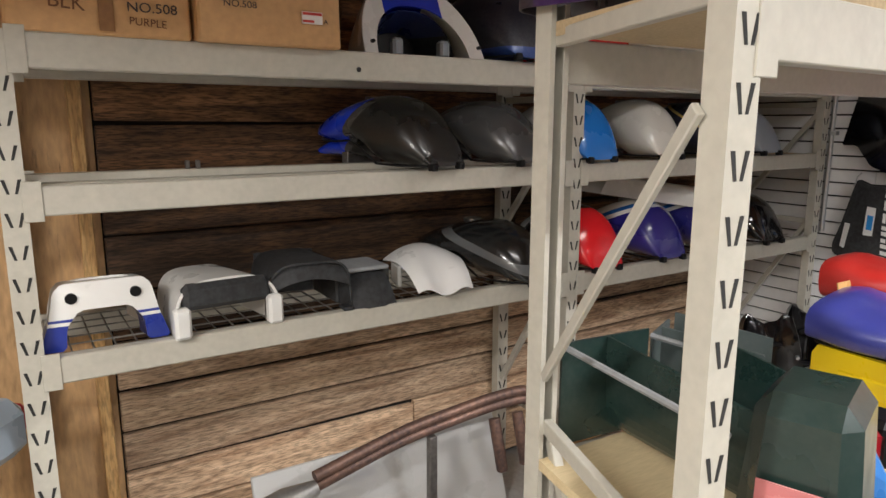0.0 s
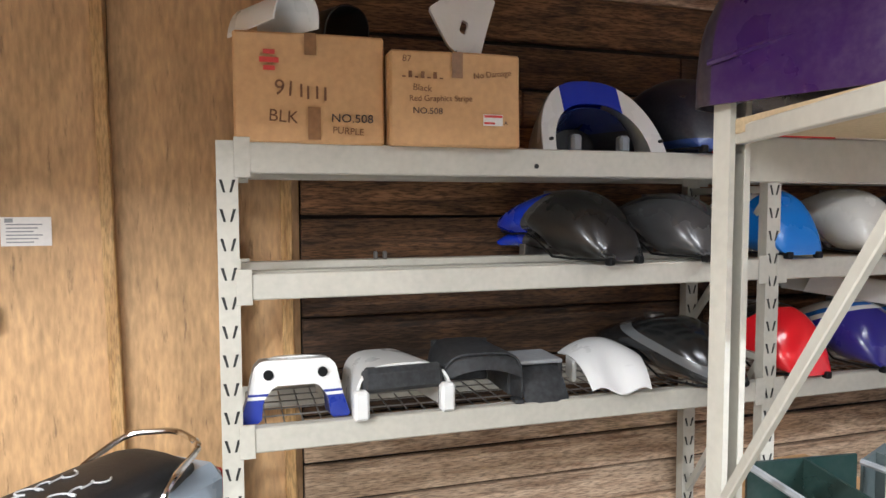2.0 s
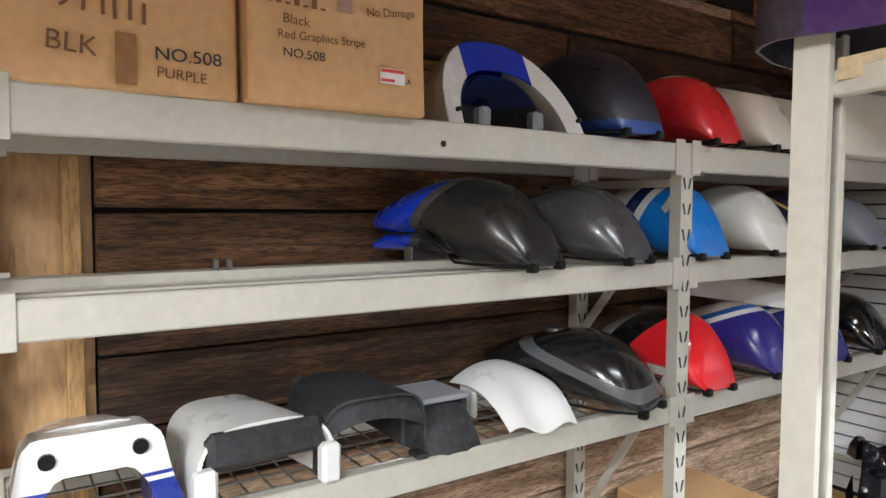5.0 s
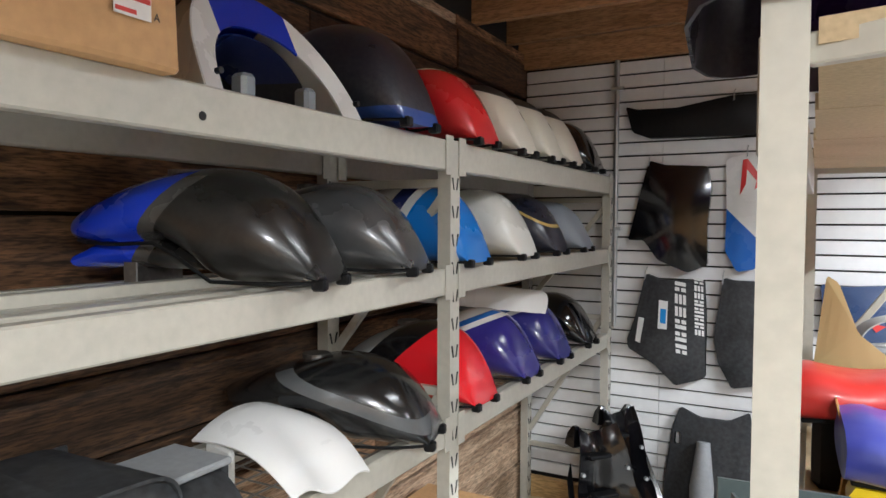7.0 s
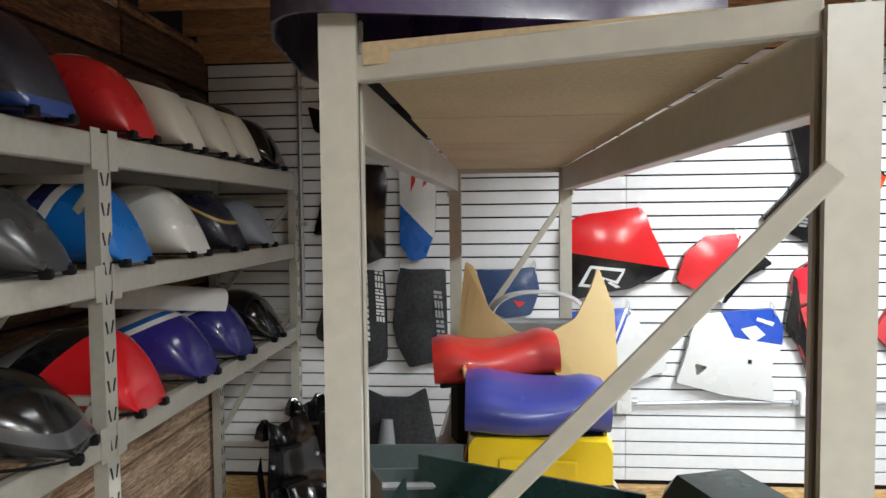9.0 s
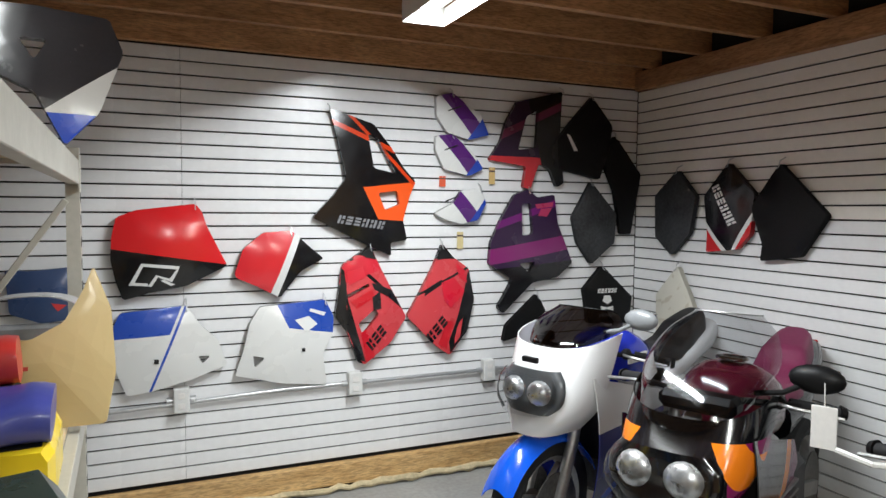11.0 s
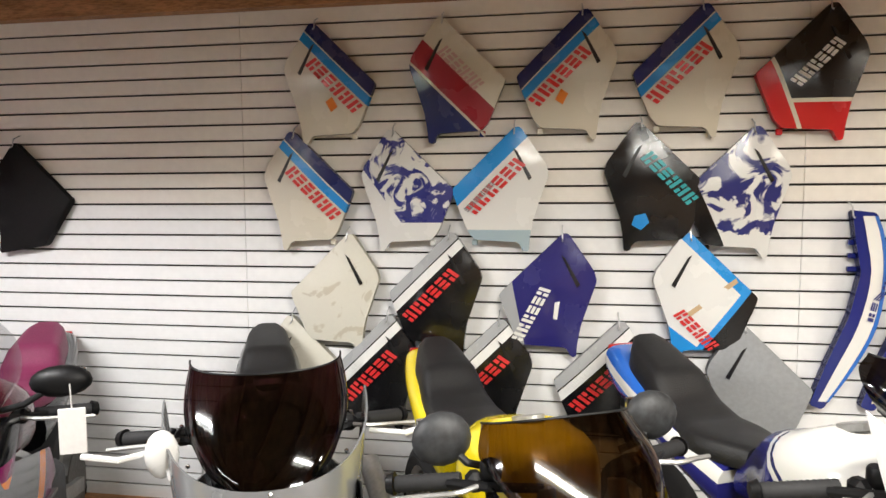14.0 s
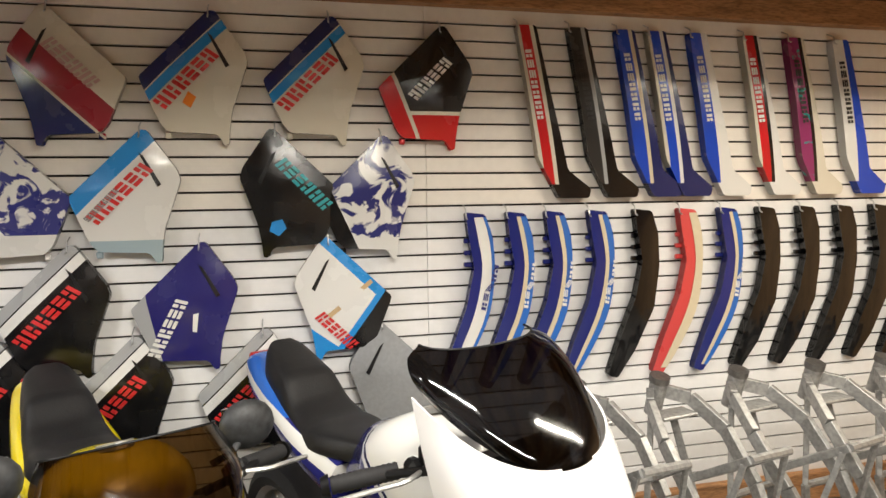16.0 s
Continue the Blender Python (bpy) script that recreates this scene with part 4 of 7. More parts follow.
part("muffler", tube([(0.0, -0.95, -0.17), (0.0, -0.9, -0.155), (0.0, -0.55, -0.075), (0.0, -0.45, -0.05)], [0.03, 0.05, 0.05, 0.024], 16), m_alu, pipes, "silver muffler can", smooth=True)
for y in (0.25, 0.36):
    part("flange", tube([(0.02, y, 0.02), (0.05, y, -0.08), (0.05, y + 0.02, -0.18)], 0.022, 10), m_rust, pipes, "rusty branch pipe", smooth=True)
part("stand", beam_between((-0.02, 0.0, 0.0), (-0.02, 0.0, -0.44), 0.03, 0.03), m_steel, pipes)
boxlow = thing("cardboard_box", "open brown carton below the shelving", "cardboard box", pose(-1.80, 2.05, 0.0))
part("carton", boxed((-0.2, -0.2, 0.0), (0.2, 0.2, 0.5), 0.006), m_card, boxlow)
part("sticker", boxed((0.2, -0.12, 0.36), (0.2015, 0.05, 0.44), 0), m_paper, boxlow, "white shipping label")
def undertray(label, x, y, turn, tall, wide, material):
    """A moulded tail undertray leaning upright: hollow middle, side wings, horns, ribs and bolt holes."""
    ut = thing("undertray", label, "undertray", pose(x, y, 0.0, 0, 0, turn), "black undertrays on the floor")

    def fn(u, v):
        q = 2 * v - 1
        half = wide * (1 - 0.45 * u ** 1.5)
        dish = 0.07 * math.exp(-(q / 0.38) ** 2) - 0.05 * abs(q) ** 3
        return (-0.22 * u - dish * (1 - 0.4 * u) + 0.02 * math.sin(9 * u), half * q, 0.012 + tall * u * (1 - 0.10 * (1 - abs(q)) * u))
    part("tray", sheet(fn, 16, 22, 0.005), material, ut, smooth=True)
    for s in (-1, 1):
        part("horn", loft([[(-0.22 + a * w, s * wide * 0.46 + b * w, tall * 0.94 + h) for a, b in ((-1, -1), (1, -1), (1, 1), (-1, 1))] for h, w in ((-0.04, 0.034), (0.01, 0.026), (0.045, 0.01))]), material, ut, "pointed horn")
        part("wing", sheet(lambda u, v, s=s: (-0.02 - 0.2 * u + 0.05 * v, s * (wide * (1 - 0.4 * u) + 0.05 * v), 0.03 + tall * (0.15 + 0.55 * u) - 0.05 * v), 8, 4, 0.004), material, ut, "folded side wing", smooth=True)
        for z in (0.25, 0.5, 0.72):
            part("bolt", tube([(-0.22 * z + 0.035, s * wide * 0.62, tall * z), (-0.22 * z + 0.05, s * wide * 0.62, tall * z)], 0.009, 8), m_galv, ut, "small zinc bolt")
    for z in (0.3, 0.55, 0.8):
        part("rib", boxed((-0.22 * z - 0.03, -wide * 0.3, tall * z - 0.008), (-0.22 * z + 0.03, wide * 0.3, tall * z + 0.008), 0.004), m_black, ut)
    return ut


undertray("glossy black undertray with horns leaning by the shelving", -1.36, 2.78, -38, 0.62, 0.19, m_black_gloss)
undertray("second black undertray leaning behind the first", -1.38, 3.10, -50, 0.62, 0.15, m_black_gloss)
ut3 = thing("undertray", "large dusty black undertray against the slat wall", "undertray", pose(-1.09, 3.30, 0.0, 0, 0, 0), "black undertrays on the floor")
part("tray", shell([(-0.2, 0.0), (-0.2, 0.3), (-0.17, 0.55), (-0.14, 0.64), (-0.05, 0.60), (0.08, 0.60), (0.17, 0.65), (0.2, 0.5), (0.24, 0.3), (0.2, 0.0)], [[(-0.16, 0.46), (-0.13, 0.46), (-0.13, 0.52), (-0.16, 0.52)]], 0.05, 0.04), m_dkgrey, ut3, at=pose(0, 0, 0, 82, 0, 0))
part("rib", tube([(-0.02, -0.05, 0.1), (-0.02, -0.04, 0.3), (-0.02, 0.0, 0.5)], [0.05, 0.055, 0.03], 10), m_grey, ut3, "worn grey centre ridge", smooth=True)

# ---- bodywork on the white slat wall ----
red_ink, white_ink, black_ink = paint("red_lettering", (0.6, 0.03, 0.03)), paint("white_lettering", (0.75, 0.75, 0.73)), paint("black_lettering", BLACK)
teal_ink, sky_ink, orange_lens = paint("teal_lettering", (0.03, 0.36, 0.4)), paint("sky_lettering", SKY), paint("amber_reflector", (0.75, 0.2, 0.01))
wall_panel("side_fairing", "glossy red over black side fairing with white outlined emblem", "B", 0.045, 1.336, [(-0.237, 0.164), (-0.152, 0.199), (0.116, 0.232), (0.147, 0.193), (0.167, 0.123), (0.265, -0.078), (0.071, -0.171), (-0.096, -0.2), (-0.213, -0.233), (-0.243, -0.145), (-0.265, -0.037), (-0.259, 0.07)], paint("red_black_side", (0.66, 0.015, 0.02), [(-0.160, -0.987, 0, 0.028, 9, BLACK)], 0.16, 0.04), bulge=0.05,
           marks=[("emblem", "plain white outlined emblem", white_ink, [[(-0.188, -0.161), (-0.131, -0.056), (-0.116, -0.057), (-0.168, -0.162)], [(-0.131, -0.056), (0.041, -0.072), (0.033, -0.088), (-0.132, -0.070)], [(-0.168, -0.162), (-0.103, -0.167), (-0.103, -0.153), (-0.163, -0.148)], [(-0.103, -0.167), (-0.067, -0.113), (-0.055, -0.119), (-0.088, -0.170)], [(-0.067, -0.113), (-0.006, -0.132), (0.025, -0.088), (0.036, -0.088), (0.004, -0.149), (-0.047, -0.130)], [(-0.032, -0.136), (0.019, -0.163), (-0.002, -0.168), (-0.047, -0.141)]])])
wall_panel("fairing", "red side cover with white stripe and black wing", "B", 0.573, 1.258, [(-0.228, -0.044), (-0.185, 0.085), (-0.086, 0.165), (0.058, 0.175), (0.147, 0.094), (0.228, 0.026), (0.101, -0.039), (-0.002, -0.175), (-0.131, -0.105), (-0.22, -0.065)], paint("red_white_black_cover", (0.62, 0.02, 0.03), [(0.926, -0.377, 0, 0.010, 9, WHITE), (0.933, -0.359, 0, 0.047, 9, BLACK)], 0.18, 0.05), bulge=0.035)
wall_panel("lower_fairing", "white lower fairing with blue slanted top block", "B", 0.040, 0.850, [(-0.255, 0.125), (-0.224, 0.191), (0.074, 0.215), (0.139, 0.114), (0.219, 0.037), (0.264, -0.097), (0.096, -0.154), (-0.087, -0.199), (-0.2, -0.215), (-0.24, -0.109), (-0.264, -0.011)], paint("white_blue_lower_a", WHITE, [(-0.049, 0.999, 0, 0.078, 9, (0.02, 0.07, 0.42)), (0.926, -0.378, 0, -0.033, 9, WHITE), (0.927, -0.376, 0, -0.020, -0.008, (0.02, 0.07, 0.42))], 0.25, 0.05), holes=[[(0.124, -0.036), (0.183, -0.040), (0.145, -0.078)]], bulge=0.04, marks=[("plug", "dark round plug", black_ink, [[(-0.076, -0.037), (-0.056, -0.038), (-0.056, -0.060), (-0.077, -0.059)]])])
wall_panel("lower_fairing", "white lower fairing with blue cut-out emblem block", "B", 0.599, 0.831, [(-0.13, 0.209), (0.211, 0.231), (0.257, 0.137), (0.25, 0.045), (0.194, -0.059), (0.219, -0.231), (-0.017, -0.201), (-0.257, -0.14), (-0.216, -0.011), (-0.181, 0.133)], paint("white_blue_lower_b", WHITE, [(0.169, 0.986, 0, 0.094, 9, (0.02, 0.07, 0.42)), (-0.906, -0.424, 0, -0.052, 9, WHITE)], 0.25, 0.05), holes=[[(-0.172, -0.039), (-0.109, -0.055), (-0.161, -0.104)]], bulge=0.04, marks=[("emblem", "white emblem shapes on the blue block", white_ink, [[(0.044, 0.134), (0.119, 0.151), (0.164, 0.106), (0.104, 0.067)], [(0.128, 0.190), (0.211, 0.164), (0.201, 0.146), (0.122, 0.175)]]), ("plug", "dark round plug", black_ink, [[(0.079, -0.016), (0.097, -0.017), (0.097, -0.036), (0.079, -0.034)]])])
wall_panel("upper_fairing", "glossy black fairing with orange lower window and stripes", "B", 1.036, 1.684, [(-0.199, 0.395), (-0.085, 0.364), (0.042, 0.326), (0.139, 0.208), (0.223, 0.087), (0.291, 0.019), (0.257, -0.054), (0.214, -0.197), (0.241, -0.308), (0.141, -0.322), (0.148, -0.395), (0.01, -0.336), (-0.291, -0.182), (-0.179, -0.061), (-0.11, 0.031), (-0.147, 0.196)], paint("black_orange_fairing", BLACK, [(0.151, -0.988, 0, 0.027, 9, BLACK), (0.892, 0.451, 0, -0.025, 9, (0.8, 0.095, 0.012)), (-0.115, 0.993, 0, -0.016, 9, BLACK), (-0.068, -0.998, 0, 0.186, 9, BLACK), (0.384, 0.923, 0, 0.219, 0.244, (0.6, 0.05, 0.01)), (0.705, 0.709, 0, 0.190, 0.209, (0.6, 0.05, 0.01))], 0.14, 0.04), holes=[[(0.010, 0.276), (0.068, 0.248), (0.173, 0.060), (0.042, 0.087)], [(0.068, -0.048), (0.180, -0.034), (0.193, -0.109), (0.107, -0.141)]], bulge=0.02,
           marks=[("lettering", "grey block lettering", paint("grey_lettering", (0.2, 0.2, 0.21)), lettering(-0.022, -0.209, 0.27, 0.045, -8))])
for spec, nm in ((("B", 1.619, 2.083, [(-0.168, 0.107), (-0.07, 0.131), (0.111, 0.014), (0.168, -0.097), (0.04, -0.131), (-0.104, -0.095), (-0.167, -0.003)]), "a"), (("B", 1.599, 1.861, [(-0.147, 0.107), (-0.048, 0.118), (0.079, 0.02), (0.153, -0.075), (0.062, -0.117), (-0.1, -0.083), (-0.153, 0.026)]), "b"), (("B", 1.607, 1.570, [(-0.166, -0.044), (-0.053, 0.015), (0, 0.087), (0.128, 0.106), (0.166, 0.017), (0.112, -0.082), (0.002, -0.106), (-0.106, -0.076)]), "c")):
    wall_panel("small_fairing", "small white cover with purple corner and tag", *spec, paint("white_purple_cover_" + nm, WHITE, [(0.75, 0.66, 0, -0.03, 0.055, (0.09, 0.02, 0.16)), (0.8, -0.6, 0, 0.10, 9, (0.02, 0.06, 0.4))], 0.25, 0.08), bulge=0.02, group="small white covers", marks=[("edge_slot", "thin dark slot", black_ink, [[(-0.10, 0.03), (-0.02, 0.06), (-0.02, 0.052), (-0.10, 0.022)]])])
for x, z, h, col in ((1.50, 1.71, 0.06, (0.62, 0.1, 0.04)), (1.615, 1.37, 0.10, (0.6, 0.5, 0.25)), (1.82, 1.75, 0.10, (0.6, 0.42, 0.16))):
    tag = thing("paper_tag", "small coloured paper tag hung on a string", "tag", pose(x, 3.385, z), "paper tags on the slat wall")
    part("card", boxed((-0.02, -0.004, -h / 2), (0.02, -0.002, h / 2), 0.0005), paint("tag_card_%d" % int(z * 100), col, [(0, 0, 1, h * 0.22, h * 0.32, (0.1, 0.06, 0.05))], 0.7, 0.1, 0.0), tag)
    part("string", tube([(0, -0.003, h / 2 - 0.008), (0.004, -0.004, h / 2 + 0.04)], 0.0012, 5), m_paper, tag, "white string")
wall_panel("upper_fairing", "black and purple fairing with red lower fin", "B", 2.050, 1.975, [(-0.151, 0.098), (-0.076, 0.22), (0.241, 0.3), (0.225, 0.034), (0.26, -0.26), (0.212, -0.285), (0.156, -0.176), (0.075, -0.144), (0.022, -0.299), (-0.029, -0.29), (-0.012, -0.164), (-0.261, -0.132), (-0.187, -0.02)], paint("black_purple_upper", (0.025, 0.012, 0.03), [(-0.005, -1.000, 0, 0.108, 9, (0.5, 0.03, 0.04)), (0.970, 0.244, 0, 0.054, 9, BLACK), (-0.424, 0.906, 0, 0.069, 0.115, (0.12, 0.02, 0.05))], 0.2, 0.08), holes=[[(-0.017, 0.133), (0.070, 0.179), (0.054, -0.049), (-0.072, -0.068)]], bulge=0.015)
wall_panel("lower_fairing", "purple and black lower fairing with slashed graphics", "B", 2.090, 1.301, [(-0.221, 0.187), (-0.127, 0.339), (-0.03, 0.375), (0.031, 0.324), (0.152, 0.344), (0.176, 0.169), (0.293, -0.079), (0.182, -0.165), (-0.001, -0.194), (-0.194, -0.375), (-0.233, -0.338), (-0.139, -0.171), (-0.294, -0.075), (-0.284, 0.053)], paint("purple_black_lower", (0.03, 0.012, 0.045), [(-0.157, 0.988, 0, -0.035, 0.057, (0.2, 0.015, 0.13)), (-0.323, 0.946, 0, 0.203, 0.246, (0.14, 0.012, 0.14)), (0.080, -0.997, 0, 0.085, 9, BLACK)], 0.2, 0.08), holes=[[(-0.080, 0.282), (-0.017, 0.290), (-0.002, 0.104), (-0.077, 0.091)], [(-0.098, -0.073), (0.018, -0.066), (-0.025, -0.137)]], bulge=0.02, marks=[("emblem", "pink slashed emblem", paint("pink_ink", (0.4, 0.03, 0.1)), [[(0.011, 0.283), (0.144, 0.298), (0.137, 0.270), (0.024, 0.256)], [(0.052, 0.256), (0.133, 0.263), (0.093, 0.208), (0.032, 0.214)]])])
wall_panel("fairing", "black satin side panel with white badge", "B", 2.462, 2.003, [(-0.127, 0.079), (0.046, 0.257), (0.207, 0.08), (0.175, -0.083), (0.115, -0.257), (-0.183, -0.201), (-0.207, -0.029)], m_black, bulge=0.03, marks=[("badge", "small white badge", white_ink, [[(-0.147, 0.015), (-0.125, 0.009), (-0.068, -0.086), (-0.095, -0.087)]])])
wall_panel("fairing", "narrow black side panel in the corner", "B", 2.757, 1.713, [(-0.064, 0.317), (0.147, 0.071), (0.075, -0.317), (-0.002, -0.317), (-0.068, -0.043), (-0.147, 0.135)], m_black, bulge=0.02)
wall_panel("fairing", "dusty dark grey side cover", "B", 2.546, 1.469, [(-0.033, 0.262), (0.169, 0.056), (0.152, -0.127), (-0.021, -0.262), (-0.132, -0.123), (-0.169, 0.037)], m_dkgrey, bulge=0.03)
wall_panel("fairing", "black side cover with white emblem and lettering", "B", 2.663, 1.004, [(-0.05, 0.194), (0.191, -0.018), (0.172, -0.193), (-0.151, -0.174), (-0.191, 0.046)], m_black, bulge=0.02, marks=[("emblem", "plain white round emblem", white_ink, [[(-0.041, 0.002), (0.003, 0.000), (0.018, -0.036), (-0.017, -0.056), (-0.054, -0.033)], [(-0.066, -0.066), (0.034, -0.088), (0.034, -0.100), (-0.066, -0.076)], [(0.032, -0.070), (-0.066, -0.083), (-0.065, -0.094), (0.032, -0.081)]]), ("lettering", "white block lettering", white_ink, lettering(-0.014, 0.032, 0.15, 0.028, 0) + lettering(-0.010, -0.127, 0.13, 0.022, 0))])
wall_panel("fairing", "black wedge cover hanging low", "B", 2.046, 0.895, [(0.085, 0.141), (0.148, 0.033), (0.009, -0.1), (-0.148, -0.141), (-0.13, -0.039)], m_black, bulge=0.02)
wall_panel("race_fairing", "faded red and black fairing with cut windows", "B", 1.067, 1.020, [(-0.164, 0.224), (-0.005, 0.329), (0.028, 0.249), (0.11, 0.089), (0.205, -0.075), (0.111, -0.214), (-0.037, -0.329), (-0.079, -0.31), (-0.133, -0.15), (-0.205, -0.052), (-0.18, 0.101)], paint("red_fairing_l", (0.58, 0.055, 0.065), [(-1.000, -0.000, 0, 0.142, 9, BLACK), (-0.878, -0.478, 0, 0.197, 9, BLACK), (0.021, 1.000, 0, 0.275, 9, BLACK), (0.674, 0.739, 0, 0.100, 0.119, BLACK), (-0.320, 0.948, 0, 0.169, 0.271, (0.6, 0.02, 0.04))], 0.22, 0.06), holes=[[(-0.142, 0.062), (-0.021, 0.122), (-0.014, 0.106), (-0.136, 0.043)], [(-0.079, -0.097), (0.018, -0.018), (0.038, -0.053), (-0.053, -0.161)]], bulge=0.03, marks=[("scoop", "bright red raised scoop", paint("scoop_red", (0.62, 0.01, 0.03)), [[(-0.142, 0.185), (-0.053, 0.214), (-0.037, 0.157), (-0.132, 0.114)]]), ("lettering", "dark block lettering", black_ink, lettering(0.028, -0.176, 0.14, 0.06, 50, 3)), ("black_edge", "black outer edge", black_ink, [[(-0.173, 0.212), (-0.154, 0.192), (-0.136, 0.037), (-0.072, -0.185), (-0.033, -0.314), (-0.072, -0.298), (-0.130, -0.150), (-0.199, -0.053), (-0.176, 0.101)], [(-0.066, 0.282), (-0.005, 0.321), (0.025, 0.252), (-0.027, 0.263)], [(-0.005, 0.125), (0.111, 0.083), (0.171, -0.022), (0.091, 0.045), (0.012, 0.087)], [(-0.001, 0.046), (0.044, 0.077), (0.051, -0.019), (0.005, -0.026)]]), ("red_scoop", "bright red raised scoop", paint("vivid_red", (0.55, 0.008, 0.02)), [[(-0.120, 0.024), (-0.001, 0.091), (0.012, 0.049), (-0.085, -0.015)], [(-0.066, -0.148), (-0.034, -0.131), (-0.001, -0.209), (0.019, -0.287), (-0.027, -0.314)]])], group="pair of red fairings")
wall_panel("race_fairing", "faded red and black fairing with red scoop", "B", 1.488, 1.027, [(0.004, 0.324), (0.069, 0.248), (0.171, 0.179), (0.21, -0.006), (0.163, -0.188), (0.054, -0.324), (-0.034, -0.264), (-0.21, -0.083), (-0.124, 0.074), (-0.055, 0.202)], paint("red_fairing_r", (0.58, 0.055, 0.065), [(0.991, -0.135, 0, 0.146, 9, BLACK), (0.018, 1.000, 0, 0.239, 9, BLACK), (-0.425, 0.905, 0, 0.091, 0.105, BLACK)], 0.22, 0.06), bulge=0.03, marks=[("scoop", "bright red raised scoop", paint("scoop_red_b", (0.62, 0.01, 0.03)), [[(-0.009, 0.103), (0.070, 0.133), (0.143, 0.047), (0.052, -0.048), (0.006, 0.004)], [(0.080, 0.218), (0.141, 0.170), (0.157, 0.097), (0.106, 0.125)]]), ("lettering", "dark block lettering", black_ink, lettering(-0.028, -0.159, 0.16, 0.06, 50, 3)), ("black_edge", "black outer edge", black_ink, [[(0.163, 0.166), (0.202, -0.006), (0.159, -0.184), (0.058, -0.311), (0.044, -0.243), (0.093, -0.107), (0.136, 0.047)], [(-0.000, 0.311), (0.058, 0.248), (-0.031, 0.234)], [(-0.107, 0.067), (-0.009, 0.122), (0.006, 0.102), (-0.113, 0.029)]]), ("red_corner", "bright red lower corner", paint("vivid_red_b", (0.55, 0.008, 0.02)), [[(0.028, -0.116), (0.072, -0.125), (0.036, -0.249), (0.036, -0.289), (-0.020, -0.252)]])], group="pair of red fairings")
wall_panel("undertray", "long black undertray hung near the joists", "B", -1.200, 2.026, [(-0.31, 0.076), (-0.249, 0.057), (-0.063, 0.051), (0.186, 0.094), (0.306, 0.092), (0.31, -0.094), (0.165, -0.091), (-0.193, -0.084), (-0.275, -0.052)], m_black, bulge=0.03, rim=0.05)
wall_panel("fairing", "glossy black moulded side panel", "B", -1.296, 1.561, [(-0.095, 0.271), (-0.014, 0.246), (0.173, 0.236), (0.192, 0.14), (0.176, -0.046), (0.179, -0.233), (0.089, -0.271), (-0.046, -0.213), (-0.115, -0.117), (-0.193, -0.119), (-0.159, 0.008), (-0.133, 0.12)], m_black_gloss, bulge=0.04, rim=0.04)
wall_panel("fairing", "white and blue side panel with red slashes", "B", -0.948, 1.580, [(-0.097, 0.241), (-0.005, 0.278), (0.045, 0.249), (0.097, 0.194), (0.088, -0.127), (0.037, -0.262), (-0.04, -0.278), (-0.093, -0.182), (-0.089, 0.037)], paint("white_blue_red_panel", WHITE, [(-0.719, -0.695, 0, 0.053, 9, (0.02, 0.13, 0.5))], 0.25, 0.08), bulge=0.03, marks=[("emblem", "red slashed emblem", red_ink, [[(-0.023, 0.238), (-0.003, 0.243), (-0.007, 0.130), (-0.032, 0.076)], [(-0.003, 0.243), (0.048, 0.169), (0.039, 0.137), (-0.007, 0.197)], [(0.048, 0.222), (0.064, 0.217), (0.049, 0.115), (0.029, 0.102)]])])
wall_panel("lower_fairing", "dusty charcoal fairing with white sponsor lettering", "B", -1.302, 1.009, [(-0.099, 0.27), (-0.026, 0.243), (0.174, 0.246), (0.185, 0.077), (0.185, -0.221), (0.049, -0.27), (-0.046, -0.177), (-0.179, -0.105), (-0.185, -0.063), (-0.145, 0.054)], m_dkgrey, bulge=0.03, marks=[("decal", "white decal with blue bars", white_ink, [[(-0.029, 0.145), (0.013, 0.140), (0.010, 0.004), (-0.033, 0.006)], [(-0.126, 0.055), (-0.098, 0.051), (-0.118, -0.074), (-0.141, -0.065)]]), ("decal_bars", "blue decal bars", sky_ink, [[(-0.021, 0.104), (0.006, 0.101), (0.005, 0.031), (-0.022, 0.035)]]), ("lettering", "white block lettering", white_ink, lettering(0.073, 0.056, 0.36, 0.05, -88) + lettering(0.154, 0.116, 0.28, 0.04, -88, 8))])
wall_panel("lower_fairing", "matt charcoal fairing panel with faint lettering", "B", -0.941, 1.013, [(-0.105, 0.259), (-0.056, 0.248), (0.132, 0.249), (0.142, -0.213), (-0.058, -0.259), (-0.122, -0.138), (-0.142, -0.032), (-0.122, 0.131)], m_dkgrey, bulge=0.03, marks=[("lettering", "grey block lettering", paint("dull_ink", (0.3, 0.3, 0.3)), lettering(0.103, -0.010, 0.3, 0.04, -86))])
wall_panel("lower_fairing", "dark blue side panel with faded emblem", "B", -0.490, 1.140, [(-0.157, 0.121), (-0.066, 0.114), (0.137, 0.13), (0.158, 0.011), (0.114, -0.111), (-0.013, -0.129), (-0.143, -0.078)], paint("dark_blue_panel", (0.03, 0.06, 0.15), [], 0.3, 0.25), bulge=0.03, marks=[("emblem", "faded red emblem", red_ink, [[(0.025, -0.033), (0.088, -0.045), (0.051, -0.073)]])])
wall_panel("fairing", "dusty dark grey side cover near the corner", "C", 2.994, 1.538, [(0.017, 0.256), (0.172, 0.098), (0.134, -0.123), (-0.016, -0.257), (-0.16, -0.148), (-0.172, 0.103)], m_dkgrey, bulge=0.03, group="dark covers by the corner")
